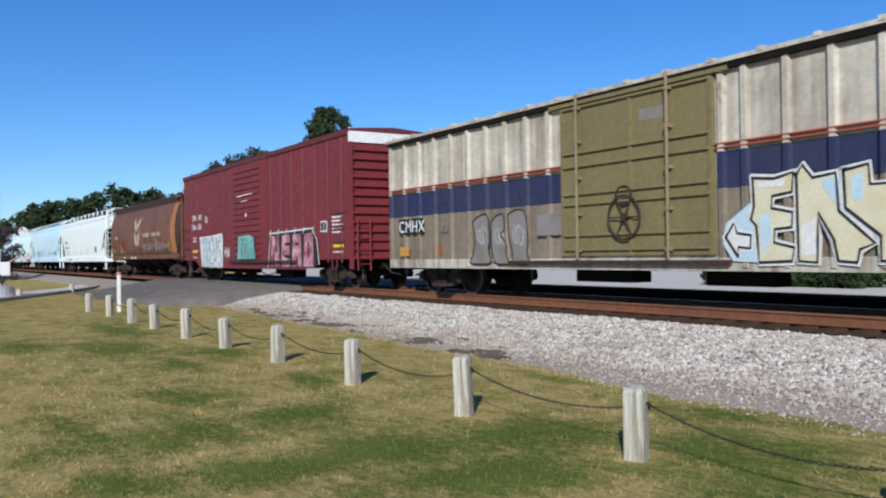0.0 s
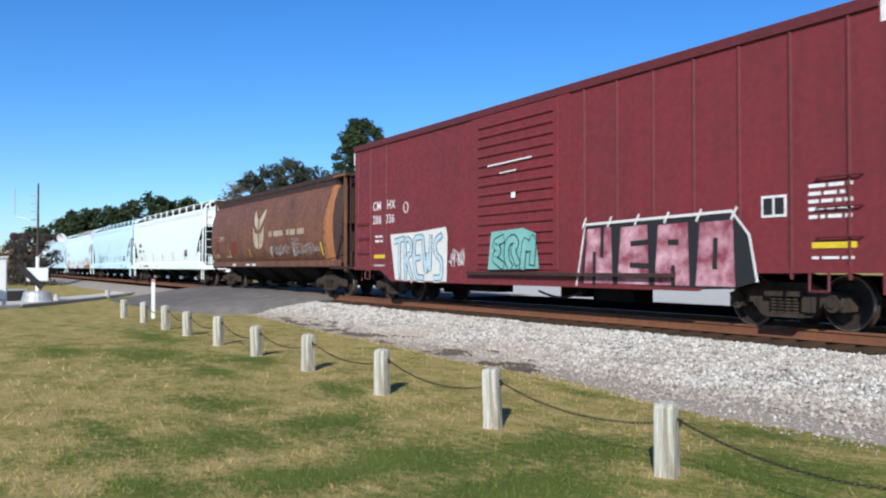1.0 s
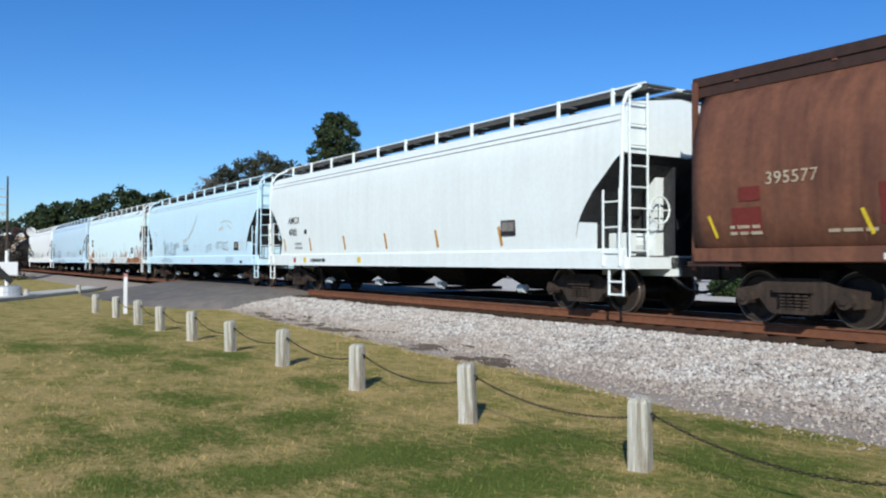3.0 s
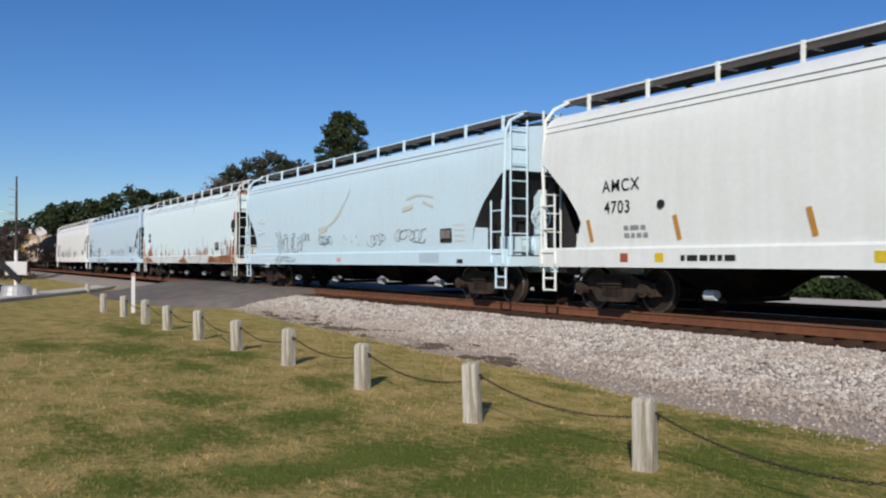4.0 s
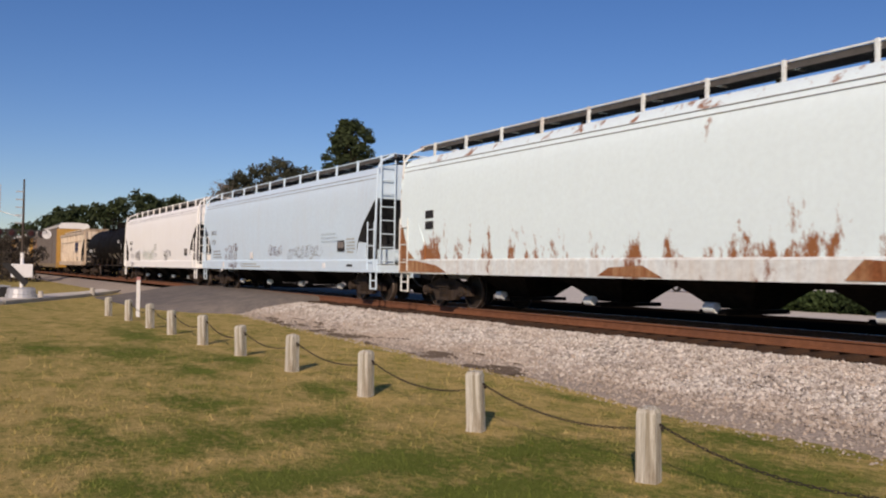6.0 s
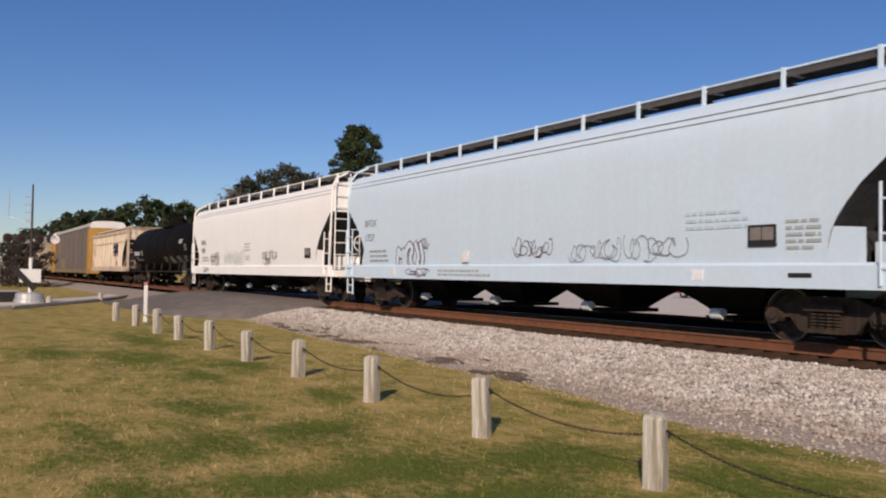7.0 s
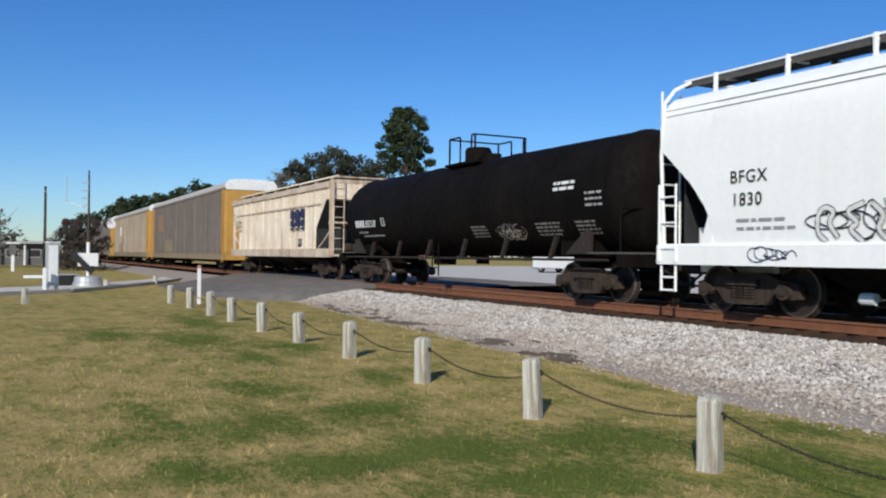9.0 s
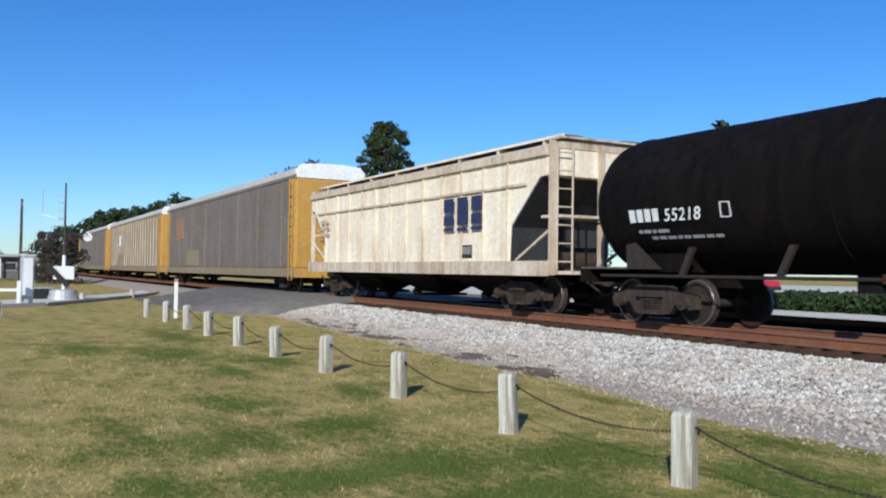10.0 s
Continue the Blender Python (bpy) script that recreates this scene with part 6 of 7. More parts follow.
stencil(c, -hl + 8.75, 2.12, 0.75, 3, 0.13, 0.05, "faint_ink", sd)
stencil(c, -hl + 8.85, 1.60, 0.55, 2, 0.12, 0.05, "faint_ink", sd)
scrawl(c, -hl + 6.2, 1.3, 1.9, 0.5, sd, "spray_green", 6, 0.04)
scrawl(c, -hl + 11.1, 1.45, 1.7, 0.4, sd, "black_ink", 8, 0.022)
scrawl(c, -hl + 11.2, 1.2, 0.9, 0.4, sd, "black_ink", 5, 0.022)
scrawl(c, -hl + 2.4, 0.92, 0.8, 0.26, flat_side(-1.58), "blue_ink", 5, 0.025)
data_panel(c, hl - 2.4, 1.5, sd)

# ---- brown cylindrical grain hopper ----
c, hl = car("hopper_car", "rust-brown cylindrical grain hopper with faded wheat emblem", -56.85, -41.35)
prof = [(1.38, 0.98), (1.40, 1.22), (1.46, 1.25), (1.545, 1.7), (1.585, 2.2), (1.57, 2.7), (1.49, 3.2), (1.36, 3.6), (1.18, 3.85)]


def round_side(z):
    for (y0, z0), (y1, z1) in zip(prof, prof[1:]):
        if z0 <= z <= z1:
            return -(y0 + (y1 - y0) * (z - z0) / (z1 - z0)) - 0.006
    return -1.39


bm = B()
rings = []
for x in (-hl + 0.15, -hl + 0.4, -hl + 4, 0, hl - 4, hl - 1.1, hl - 0.95):
    rings.append([(x, -y, z) for y, z in prof] + [(x, -0.7, 3.98), (x, 0, 4.0), (x, 0.7, 3.98)] + [(x, y, z) for y, z in prof[::-1]])
loft(bm, rings)
part("body", bm, "brown_side", c, smooth=True)
for x in (-4.6, -1.6, 1.6, 4.6):
    bm = B()
    stroke(bm, [(x, z) for z in (1.3, 1.8, 2.3, 2.8, 3.3, 3.8)], 0.03, round_side, 0.002)
    part("side_seam", bm, "brown_side", c)
def end_ring(e, f):
    return [(hl - e, -y * f, 1.0 + (z - 0.98) * (0.6 + 0.4 * f) + (1 - f) * 0.9) for y, z in prof] + [(hl - e, y * f, 1.0 + (z - 0.98) * (0.6 + 0.4 * f) + (1 - f) * 0.9) for y, z in prof[::-1]]


bm = B()
loft(bm, [end_ring(0.95, 1.0), end_ring(0.66, 0.93)])
part("end_cone", bm, "brown_end", c, "orange-brown sloped end")
# inner half of the cone; the open cage's shaded interior is in its colour
bm = B()
loft(bm, [end_ring(0.655, 0.925), end_ring(0.34, 0.80)])
part("inner_end_cone", bm, "brown_dark", c, "inner half of the sloped end, cage shade in its dark brown")
bm = B()
stroke(bm, [(hl - e, z) for e, z in ((1.23, 1.26), (1.27, 1.6), (1.28, 1.96), (1.26, 2.35), (1.21, 2.69), (1.12, 2.98), (1.0, 3.22), (0.97, 3.42), (0.965, 3.62))], 0.05, round_side, 0.004)
part("end_arch", bm, "brown_dark", c, "dark curved end seam")
bm = B()
for e0, e1, z0, z1 in ((1.20, 0.96, 1.26, 1.6), (1.24, 0.96, 1.6, 1.96), (1.25, 0.96, 1.96, 2.35), (1.22, 0.96, 2.35, 2.69), (1.17, 0.96, 2.69, 2.98), (1.06, 0.96, 2.98, 3.22)):
    decal(bm, [(hl - e0, z0), (hl - e1, z0), (hl - e1, z1), (hl - e0, z1)], round_side, 0.0)
part("end_sheet", bm, "brown_end", c, "orange-brown end sheet")
part("side_sill", boxes((-hl + 0.1, hl - 0.1, -1.47, -1.38, 1.0, 1.22)), "brown_side", c, "grimy brown side sill")
part("roof_walk", boxes((-hl - 0.1, hl + 0.1, -1.25, -0.65, 4.06, 4.10), (-hl - 0.1, hl + 0.1, -1.27, -1.23, 3.98, 4.14)), "brown_dark", c, "dark steel roof walk")
part("roof_walk", boxes((-hl - 0.1, hl + 0.1, 0.65, 1.25, 4.06, 4.10)), "brown_dark", c)
part("eave", boxes((-hl, hl - 0.6, -1.24, -1.02, 3.80, 4.0)), "brown_dark", c, "dark brown eave")
for k in range(9):
    x = -hl + 0.8 + k * (2 * hl - 1.6) / 8
    part("walk_bracket", boxes((x - 0.04, x + 0.04, -1.26, -0.7, 3.94, 4.06)), "brown_side", c)
part("hatch_trough", boxes((-hl + 0.8, hl - 0.8, -0.3, 0.3, 3.97, 4.12)), "brown_dark", c, bevel=0.03)
for s in (-1, 1):
    for y in (-1.3, -0.45, 0.45, 1.3):
        part("end_post", boxes((s * (hl - 0.02), s * (hl + 0.06), y - 0.04, y + 0.04, 0.85, 4.05)), "brown_side", c)
    part("end_deck", boxes((s * (hl - 1.0), s * (hl + 0.08), -1.42, 1.42, 0.92, 1.0)), "brown_dark", c)
    part("step_deck", boxes((s * (hl - 0.3), s * (hl + 0.05), -1.3, 1.3, 2.45, 2.49)), "brown_dark", c)
    ladder(c, s * (hl + 0.03), -0.9, 1.0, 4.0, 0.42, "y", "brown_dark")
    bm = B()
    rod(bm, (s * (hl - 0.3), -0.75, 2.68), (s * (hl - 0.3), -0.1, 2.68), 0.2, 12)
    part("air_tank", bm, "brown_side", c)
    part("valve_box", boxes((s * (hl - 0.55), s * (hl - 0.2), -1.0, -0.5, 1.0, 1.5)), "brown_dark", c, bevel=0.03)
    bm = B()
    pipe(bm, [(s * (hl - 0.1), -0.55 + 0.26 * math.cos(a), 1.75 + 0.26 * math.sin(a)) for a in np.linspace(0, 2 * math.pi, 15)], 0.018, 5)
    rod(bm, (s * (hl - 0.1), -0.8, 1.75), (s * (hl - 0.1), -0.3, 1.75), 0.014, 5)
    rod(bm, (s * (hl - 0.1), -0.55, 1.75), (s * (hl - 0.4), -0.55, 1.75), 0.02, 6)
    part("brake_wheel", bm, "brown_dark", c)
    bm = B()
    pipe(bm, [(s * (hl + 0.02), -1.3, 1.0), (s * (hl + 0.02), -1.3, 2.0), (s * (hl - 0.55), -1.3, 2.05)], 0.02, 5)
    rod(bm, (s * (hl - 0.75), -1.34, 1.0), (s * (hl + 0.02), -1.34, 2.45), 0.022, 5)
    part("end_brace", bm, "brown_dark", c)
    truck(c, s * (hl - 1.75))
part("end_top", boxes((hl - 0.75, hl + 0.14, -1.35, 1.35, 4.0, 4.1)), "brown_dark", c)
part("end_top_edge", boxes((hl - 0.75, hl + 0.16, -1.40, -1.352, 4.0, 4.06)), "brown_end", c, "worn orange roof edge")
under_bays(c, (-3.9, -1.3, 1.3, 3.9), 1.2, 0.96, 0.30, 1.3, gate="underframe", sharp=True)
part("centre_sill", boxes((-hl + 0.2, hl - 0.2, -0.25, 0.25, 0.72, 0.98)), "underframe", c)
couplers(c, hl)
# wheat ear emblem: four plain leaves
ex, ez = -hl + 7.33, 2.0
for sx, z in ((-1, 1.72), (1, 1.72), (-1, 2.40), (1, 2.40)):
    bm = B()
    leaf = [(ex + sx * 0.06, z + 0.05), (ex + sx * 0.45, z + 0.32), (ex + sx * 0.68, z + 0.62), (ex + sx * 0.70, z + 0.98), (ex + sx * 0.35, z + 0.72), (ex + sx * 0.07, z + 0.52)] if z > 2 else [(ex + sx * 0.06, z), (ex + sx * 0.40, z + 0.06), (ex + sx * 0.66, z + 0.32), (ex + sx * 0.70, z + 0.95), (ex + sx * 0.35, z + 0.62), (ex + sx * 0.07, z + 0.68)]
    pts = []
    mid = (sum(p[0] for p in leaf) / 6, sum(p[1] for p in leaf) / 6)
    for a, b in zip(leaf, leaf[1:] + leaf[:1]):
        decal(bm, [a, b, mid], round_side, 0.012)
    part("emblem", bm, "faded_ink", c, "faded yellow wheat leaf emblem")
for x, w in ((8.65, 0.42), (9.25, 1.25), (10.7, 0.95), (11.85, 0.9)):
    stencil(c, -hl + x, 2.18, w, 1, 0.3, 0.21, "faded_ink", round_side, 0.012)
scrawl(c, -hl + 8.75, 1.42, 2.1, 0.40, round_side, "spray_grey", 9, 0.03)
scrawl(c, -hl + 11.3, 1.38, 1.9, 0.46, round_side, "spray_grey", 9, 0.03)
scrawl(c, -hl + 11.25, 1.75, 0.6, 0.3, round_side, "spray_grey", 4, 0.025)
scrawl(c, -hl + 13.3, 1.5, 0.6, 0.25, round_side, "spray_grey", 4, 0.025)
for x in (0.5, 3.15, 6.05, 8.82, 11.3, 14.05):
    bm = B()
    stroke(bm, [(-hl + x, 1.80 if x > 13 else 1.72), (-hl + x + 0.12, 1.22 if x > 13 else 1.40)], 0.10 if x > 13 else 0.06, round_side, 0.014)
    part("tape", bm, "yellow_ink" if x > 13 or x < 7 else "spray_cream", c, "yellow reflective tape")
lettering(c, "395577", -hl + 1.6, 2.18, 0.27, "faded_ink", -1.60)
for x, z, w, h in ((3.4, 1.52, 0.85, 0.56), (1.1, 1.95, 0.4, 0.22), (0.95, 1.45, 0.55, 0.4)):
    bm = B()
    decal(bm, [(-hl + x, z), (-hl + x + w, z), (-hl + x + w, z + h), (-hl + x, z + h)], round_side, 0.010)
    part("panel", bm, "red_patch", c, "dark red repaint patch")
stencil(c, -hl + 2.6, 1.42, 0.8, 1, 0.1, 0.05, "faded_ink", round_side, 0.012)
stencil(c, -hl + 0.9, 1.52, 0.6, 2, 0.1, 0.05, "faded_ink", round_side, 0.016)
for x in (3.4, 5.4, 6.2):
    stencil(c, -hl + x, 1.03, 0.5, 1, 0.1, 0.09, "white_ink", flat_side(-1.475))

# ---- black tank car ----
c, hl = car("tank_car", "black tank car with railed dome platform", -170.6, -154.25)
TR, TZ = 1.40, 2.38
bm = B()
rings = []
for x, f in ((-hl + 0.05, 0.30), (-hl + 0.10, 0.62), (-hl + 0.25, 0.86), (-hl + 0.48, 0.97), (-hl + 0.8, 1.0), (0, 1.0), (hl - 0.8, 1.0), (hl - 0.48, 0.97), (hl - 0.25, 0.86), (hl - 0.10, 0.62), (hl - 0.05, 0.30)):
    rings.append([(x, TR * f * math.cos(a), TZ + TR * f * math.sin(a)) for a in np.linspace(0, 2 * math.pi, 41)[:-1]])
loft(bm, rings)
part("tank", bm, "tank_black", c, smooth=True)
for x in (-hl + 0.8, -2.3, 0.0, 2.3, hl - 0.8):
    bm = B()
    pipe(bm, [(x, (TR + 0.004) * math.cos(a), TZ + (TR + 0.004) * math.sin(a)) for a in np.linspace(0, 2 * math.pi, 41)], 0.014, 5)
    part("weld_ring", bm, "tank_black", c)
bm = B()
rod(bm, (-0.32, 0, TZ + TR - 0.1), (-0.32, 0, TZ + TR + 0.36), 0.40, 18)
rod(bm, (-0.32, 0, TZ + TR + 0.36), (-0.32, 0, TZ + TR + 0.43), 0.36, 18)
rod(bm, (0.45, 0, TZ + TR - 0.1), (0.45, 0, TZ + TR + 0.17), 0.3, 14)
part("dome", bm, "tank_black", c)
RT = 4.42
# bent hoops across the tank, their ends turned inwards
for x, back in ((-0.57, 0.14), (0.95, 0.80)):
    s = 1 if back > x else -1
    side = [(x, 0.81, RT), (x + s * 0.05, 0.87, RT), (back - s * 0.04, 0.87, RT), (back, 0.87, RT - 0.05), (back, 0.87, RT - 0.85)]
    bm = B()
    pipe(bm, [(px, -py, pz) for px, py, pz in side[::-1]] + side, 0.026, 6)
    hoop = part("platform_rail", bm, "tank_black", c, "black bent safety rail")
    for y in (-0.84, 0.84):
        bm = B()
        rod(bm, (x, y, RT - 0.01), (x, y, RT - 0.85), 0.03, 6)
        part("rail_post", bm, "tank_black", hoop)
part("platform", boxes((-0.75, 1.15, -0.92, -0.45, TZ + TR - 0.16, TZ + TR - 0.10), (-0.75, 1.15, 0.45, 0.92, TZ + TR - 0.16, TZ + TR - 0.10)), "tank_black", c)
ladder(c, -0.3, -TR - 0.02, 0.4, 1.35, 0.4, "x", "tank_black")
for s in (-1, 1):
    bm = boxes((s * (hl - 3.2), s * hl, -0.35, 0.35, 0.72, 1.1), (s * (hl - 0.25), s * hl, -1.45, 1.45, 0.78, 1.05), (s * (hl - 2.6), s * (hl - 1.5), -1.15, 1.15, 1.0, 1.35))
    part("stub_sill", bm, "tank_black", c)
    for y in (-1.0, 1.0):
        bm = B()
        prism(bm, [(s * (hl - 2.2), 1.05), (s * (hl - 1.3), 1.05), (s * (hl - 1.28), 1.52), (s * (hl - 1.48), 1.56)], "y", y * 1.28 - 0.04, y * 1.28 + 0.04)
        part("saddle", bm, "wheel", c, "brown steel saddle gusset")
    part("end_deck", boxes((s * (hl - 1.2), s * (hl - 0.02), -1.45, 1.45, 1.05, 1.09)), "walkway", c)
    bm = B()
    pipe(bm, [(s * (hl - 0.15), -1.42, 1.05), (s * (hl - 0.15), -1.42, 2.0), (s * (hl - 0.15), 1.42, 2.0), (s * (hl - 0.15), 1.42, 1.05)], 0.022, 6)
    part("end_rail", bm, "tank_black", c)
    truck(c, s * (hl - 1.75))
bm = B()
pipe(bm, [(-hl + 0.6, -1.38, 0.92), (hl - 0.6, -1.38, 0.92)], 0.03, 6)
for x in np.linspace(-hl + 2.8, hl - 2.8, 6):
    prism(bm, [(x - 0.1, 0.9), (x + 0.02, 0.9), (x + 0.3, 1.45), (x + 0.18, 1.45)], "y", -1.34, -1.26)
part("running_rail", bm, "wheel", c)
bm = B()
rod(bm, (0, 0, 0.75), (0, 0, 1.0), 0.2, 10)
part("outlet", bm, "underframe", c)
part("valve_box", boxes((-2.6, -2.2, -0.3, 0.3, 0.7, 1.05)), "underframe", c)
couplers(c, hl)


def tank_side(z):
    return -math.sqrt(max(0.01, TR * TR - (z - TZ) ** 2))


bm = B()
for k in range(4):
    x = -hl + 1.43 + 0.21 * k
    decal(bm, [(x, 1.95), (x + 0.16, 1.95), (x + 0.16, 2.19), (x, 2.19)], tank_side, 0.012)
part("emblem", bm, "white_ink", c, "white owner lettering shown as plain blocks")
lettering(c, "55218", -hl + 2.42, 1.94, 0.33, "white_ink", -TR - 0.012)
stencil(c, -hl + 1.6, 1.74, 1.0, 1, 0.13, 0.06, "spray_grey", tank_side)
stencil(c, -hl + 1.9, 1.62, 1.9, 1, 0.13, 0.055, "spray_grey", tank_side)
bm = B()
pipe(bm, [(-hl + 3.74, tank_side(1.96) - 0.01, 1.96), (-hl + 3.95, tank_side(1.96) - 0.01, 1.96), (-hl + 3.95, tank_side(2.21) - 0.01, 2.21), (-hl + 3.74, tank_side(2.21) - 0.01, 2.21), (-hl + 3.74, tank_side(1.96) - 0.01, 1.96)], 0.010, 4)
part("panel", bm, "white_ink", c)
stencil(c, hl - 2.6, 2.62, 0.8, 2, 0.13, 0.07, "white_ink", tank_side)
stencil(c, hl - 1.4, 2.35, 0.6, 3, 0.13, 0.05, "spray_grey", tank_side)
for x, w in ((1.5, 0.85), (4.65, 1.05), (6.25, 0.8)):
    stencil(c, x, 1.74, w, 4, 0.085, 0.045, "spray_dull", tank_side)
scrawl(c, 2.9, 1.42, 1.1, 0.42, tank_side, "spray_dull", 6, 0.028)
scrawl(c, 3.0, 1.40, 0.9, 0.3, tank_side, "spray_cream", 4, 0.02)
part("placard", boxes((hl - 9.6, hl - 9.3, -1.42, -1.40, 0.86, 1.0)), "lamp_red", c, "small red placard")

# ---- tan ribbed hopper ----
c, hl = car("hopper_car", "dirty cream ribbed hopper car with dark lettering", -187.1, -171.65)
HY = 1.47
bm = B()
prism(bm, [(-hl + 1.65, 0.92), (hl - 1.65, 0.92), (hl - 1.57, 2.05), (hl - 0.42, 3.12), (hl - 0.15, 3.14), (hl - 0.15, 3.72), (-hl + 0.15, 3.72), (-hl + 0.15, 3.14), (-hl + 0.42, 3.12), (-hl + 1.57, 2.05)], "y", -HY, HY)
part("body", bm, "tan_side", c)
part("side_sill", boxes((-hl + 0.05, hl - 0.05, -HY - 0.1, -HY + 0.02, 0.88, 1.22)), "tan_rib", c)
part("top_chord", boxes((-hl + 0.1, hl - 0.1, -HY - 0.08, -HY, 3.58, 3.76)), "tan_rib", c)
part("mid_rail", boxes((-hl + 0.9, hl - 0.9, -HY - 0.06, -HY, 2.96, 3.02)), "tan_rib", c)
n = 12
for k in range(n):
    x = -hl + 1.7 + k * (2 * hl - 3.4) / (n - 1)
    bm = B()
    prism(bm, [(x - 0.05, -HY), (x - 0.02, -HY - 0.06), (x + 0.015, -HY - 0.06), (x + 0.03, -HY)], "z", 1.22, 3.58)
    part("side_post", bm, "tan_rib", c)
bm = B()
prism(bm, [(-HY - 0.05, 3.76), (-1.1, 3.92), (0, 4.02), (1.1, 3.92), (HY + 0.05, 3.76)], "x", -hl + 0.1, hl - 0.1)
part("roof", bm, "tan_rib", c)
part("roof_walk", boxes((-hl, hl, -1.1, -0.6, 4.03, 4.06), (-hl, hl, 0.6, 1.1, 4.03, 4.06)), "walkway", c)
part("walk_rail", boxes((-hl, hl, -1.13, -1.10, 4.02, 4.08)), "tan_side", c, "pale walkway edge")
for s in (-1, 1):
    part("end_panel", boxes((s * (hl - 0.16), s * (hl - 0.12), -HY + 0.06, HY - 0.06, 3.14, 3.8)), "tan_side", c, "cream end panel under the roof")
    part("end_top", boxes((s * (hl - 0.5), s * hl, -1.2, 1.2, 3.98, 4.03)), "tan_rib", c)
for k in range(8):
    x = -hl + 0.8 + k * (2 * hl - 1.6) / 7
    part("walk_bracket", boxes((x - 0.03, x + 0.03, -1.12, -0.6, 3.88, 4.05)), "tan_rib", c)
for s in (-1, 1):
    e = s * hl
    for y in (-1.38, 0, 1.38):
        part("end_post", boxes((e - s * 0.12, e, y - 0.06, y + 0.06, 0.9, 3.9)), "tan_rib", c)
    for y in (-1.36, 1.36):
        bm = B()
        rod(bm, (s * (hl - 1.5), y, 1.25), (e - s * 0.1, y, 1.95), 0.04, 6)
        part("end_brace", bm, "tan_rib", c)
    part("end_deck", boxes((s * (hl - 1.7), e, -HY, HY, 0.92, 1.0)), "tan_rib", c)
    part("step_deck", boxes((s * (hl - 0.6), e, -1.3, 1.3, 2.2, 2.26)), "tan_rib", c)
    # dark plate under the slope, with the end's shade in its colour
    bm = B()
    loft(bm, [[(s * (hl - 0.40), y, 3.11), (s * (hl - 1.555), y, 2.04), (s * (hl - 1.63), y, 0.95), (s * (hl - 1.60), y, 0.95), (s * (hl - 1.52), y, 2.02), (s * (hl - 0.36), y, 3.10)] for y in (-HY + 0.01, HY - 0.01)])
    part("slope_sheet", bm, "slope", c, "slope sheet, recess shade in its dark colour")
    ladder(c, e + s * 0.03, -1.1, 1.0, 3.85, 0.42, "y", "tan_rib")
    bm = B()
    rod(bm, (s * (hl - 0.8), -0.6, 1.25), (s * (hl - 0.8), 0.4, 1.25), 0.2, 12)
    part("air_tank", bm, "truck", c)
    truck(c, s * (hl - 1.75))
# owner mark: three plain blocks over three bars
sd = flat_side(-HY - 0.078)
for k in range(3):
    bm = B()
    x = hl - 4.75 + 0.72 * k
    w, z = 0.6, 2.17
    bar = lambda x0, x1, z0, z1: [(x0, z0), (x1, z0), (x1, z1), (x0, z1)]
    shapes = [bar(x, x + w * 0.9, z, z + 0.26), bar(x, x + w * 0.9, z + 0.34, z + 0.71)] if k != 1 else [bar(x, x + w * 0.9, z, z + 0.71)]
    for k2, q in enumerate(shapes):
        decal(bm, q, sd, 0.010 + 0.002 * k2)
    decal(bm, bar(x, x + 0.55, 2.02, 2.10), sd)
    part("emblem", bm, "blue_ink", c, "dark blue owner mark shown as plain blocks")
stencil(c, -hl + 1.3, 2.6, 0.8, 3, 0.22, 0.13, "faded_ink", sd)
data_panel(c, hl - 3.9, 1.3, lambda z: -HY - 0.004)
under_bays(c, (-4.0, 0.0, 4.0), 1.95, 0.95, 0.32, 1.3, gate="underframe")
part("centre_sill", boxes((-hl + 0.2, hl - 0.2, -0.25, 0.25, 0.72, 0.98)), "underframe", c)
couplers(c, hl)


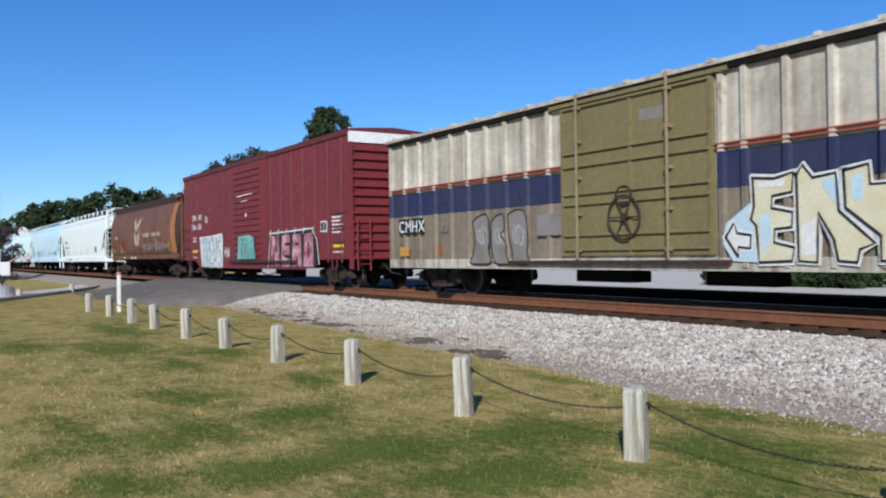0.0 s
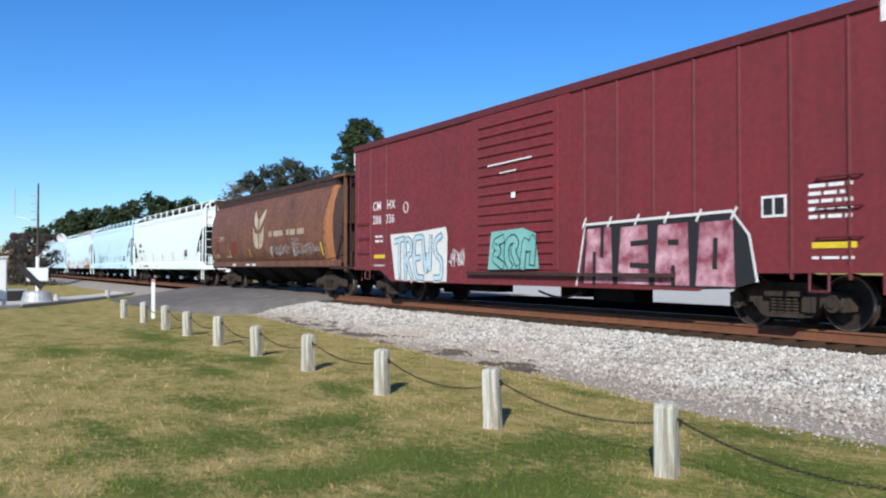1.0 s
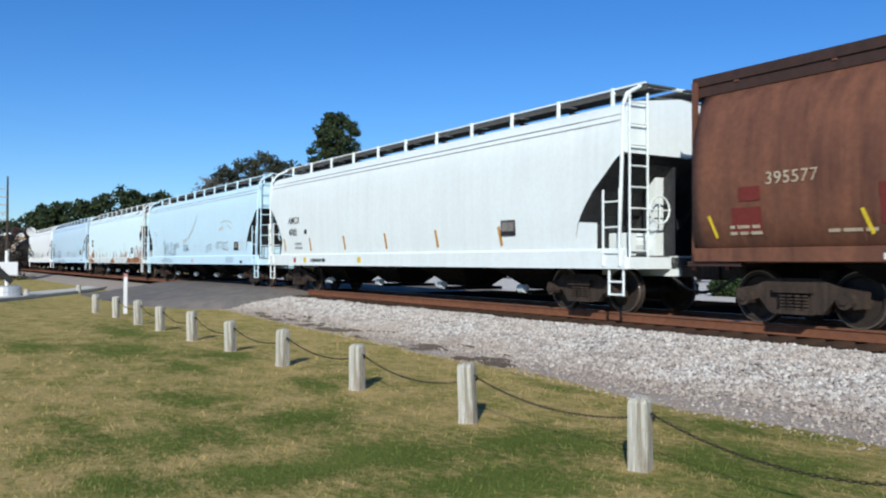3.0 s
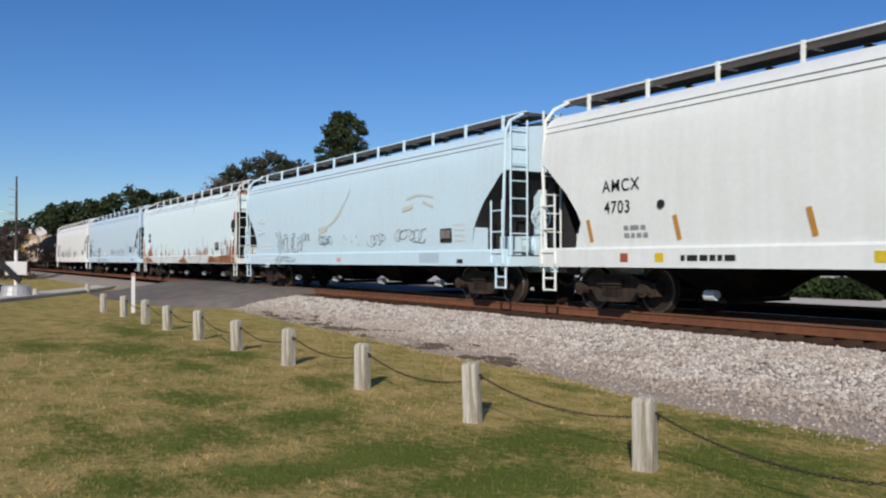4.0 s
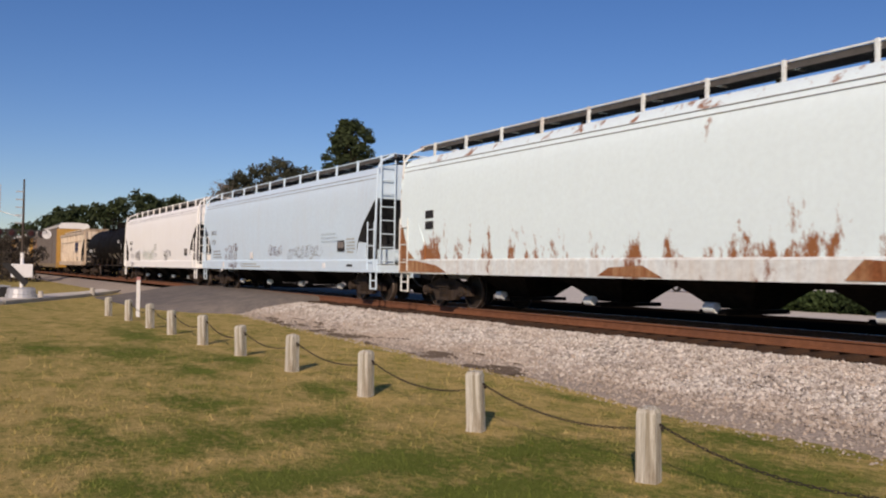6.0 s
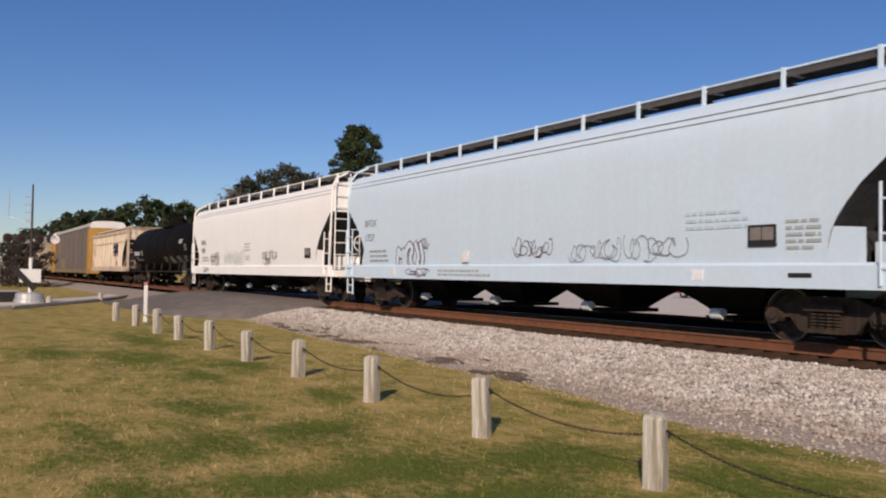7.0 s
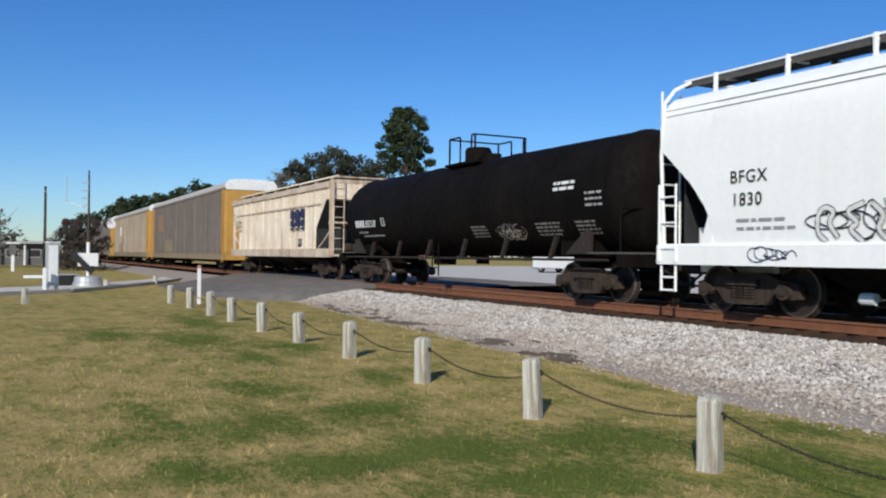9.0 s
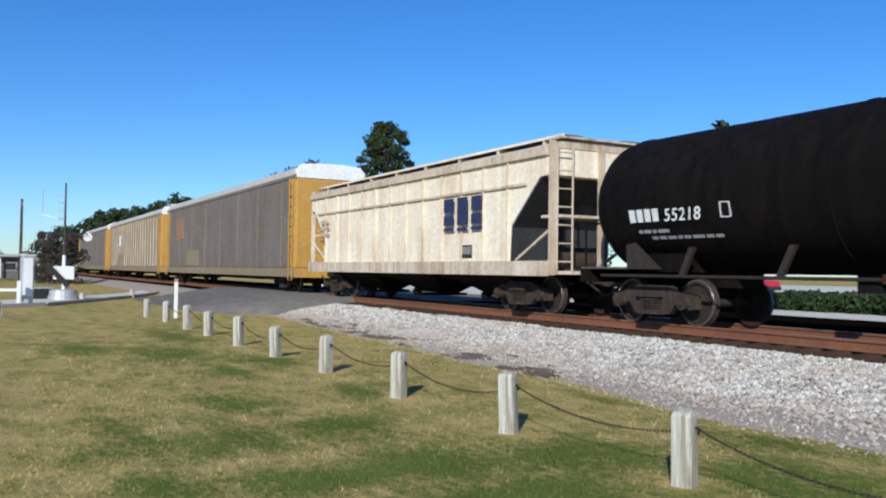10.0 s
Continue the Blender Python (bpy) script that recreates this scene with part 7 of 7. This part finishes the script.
# ---- autoracks ----
def autorack(left, right, material, label):
    c, hl = car("autorack_car", label, left, right)
    HY = 1.50
    part("deck", boxes((-hl, hl, -HY, HY, 0.62, 1.0)), "rack_yellow", c)
    part("core", boxes((-hl + 0.7, hl - 0.7, -HY + 0.08, HY - 0.08, 1.0, 4.6)), material, c)
    n = 22
    w = (2 * hl - 1.3) / n
    for k in range(n):
        x = -hl + 0.65 + k * w
        p = boxes((x + 0.01, x + w - 0.01, -HY - 0.01, -HY + 0.04, 1.02, 4.58))
        p = part("side_panel", p, material, c)
        bm = B()
        prism(bm, [(x + w - 0.05, -HY - 0.01), (x + w - 0.03, -HY - 0.04), (x + w + 0.03, -HY - 0.04), (x + w + 0.05, -HY - 0.01)], "z", 1.02, 4.58)
        part("panel_post", bm, "tan_rib" if material == "rack_dull" else material, p) if material == "rack_dull" or k % 3 == 2 else bm.free()
    for s in (-1, 1):
        part("end_door", boxes((s * (hl - 0.65), s * hl, -HY + 0.02, HY - 0.02, 1.0, 4.62)), "rack_yellow", c, "dull yellow end door", bevel=0.05)
        part("corner_post", boxes((s * (hl - 0.62), s * (hl - 0.12), -HY - 0.03, -HY + 0.06, 1.0, 4.62)), "rack_yellow", c, "yellow corner post", bevel=0.02)
        part("end_edge", boxes((s * (hl - 0.72), s * (hl - 0.62), -HY - 0.05, -HY, 1.0, 4.62)), "rack_yellow", c)
        ladder(c, s * (hl - 0.33), -HY - 0.08, 0.5, 4.5, 0.42, "x", "rack_yellow")
        truck(c, s * (hl - 2.6))
    part("top_chord", boxes((-hl, hl, -HY - 0.04, HY + 0.04, 4.60, 4.74)), material, c)
    bm = B()
    rings = []
    for x, f in ((-hl + 0.02, 0.8), (-hl + 0.12, 1.0), (-hl + 0.8, 1), (hl - 0.8, 1), (hl - 0.12, 1.0), (hl - 0.02, 0.8)):
        rings.append([(x, 1.5 * math.cos(a), 4.72 + 0.50 * f * math.sin(a) ** 0.45) for a in np.linspace(0.0, math.pi, 13)])
    loft(bm, rings)
    part("roof", bm, "rack_roof", c, "pale curved metal roof")
    for s in (-1, 1):
        bm = B()
        prism(bm, [(1.48, 4.62), (1.48, 4.95), (1.25, 5.18), (0.5, 5.25), (-0.5, 5.25), (-1.25, 5.18), (-1.48, 4.95), (-1.48, 4.62)], "x", s * (hl - 0.25), s * (hl + 0.03))
        part("end_cap", bm, "white_band", c, "white roof end cap", bevel=0.02)
    part("placard", boxes((-hl + 6.2, -hl + 9.2, -HY - 0.035, -HY - 0.01, 1.08, 2.0)), "rack_dull", c, "dull tan panel")
    part("side_sill", boxes((-hl, hl, -HY - 0.06, -HY, 0.64, 1.0)), "rack_dull", c)
    part("underframe", boxes((-hl + 0.3, hl - 0.3, -0.5, 0.5, 0.45, 0.66)), "underframe", c)
    couplers(c, hl, 1.0)
    return c, hl


c, hl = autorack(-214.9, -188.8, "galvanised", "long grey autorack car with yellow ends")
part("patch", boxes((-hl + 3.2, -hl + 5.2, -1.54, -1.50, 2.7, 4.0)), "rust_stain", c, "faded orange paint patch")
c, hl = autorack(-243.2, -217.1, "rack_dull", "long tan autorack car with yellow ends")
part("panel", boxes((-hl + 6.3, -hl + 7.4, -1.54, -1.50, 2.8, 3.7)), "white_ink", c, "white placard panel")
autorack(-271.4, -245.4, "galvanised", "long grey autorack car with yellow ends")


# ---- what moves: the train rolls past at an even speed and its wheels turn ----
def motions():
    for ob, x in CARS:
        walk(ob, [(t, pose(x + SPEED * t, TRACK_Y, RAIL_Z)) for t in range(11)])
    first = {}
    for w, dx in WHEELSETS:
        if dx not in first:
            r = 0.43
            walk(w, [(k / 30, pose(dx, 0, r, 0, math.degrees(SPEED * k / 30 / r) % 360, 0)) for k in range(301)])
            first[dx] = w
        else:
            keys = first[dx].animation_data
            w.rotation_mode = "QUATERNION"
            w.animation_data_create()
            w.animation_data.action = keys.action
            w.animation_data.action_slot = keys.action_slot


motions()
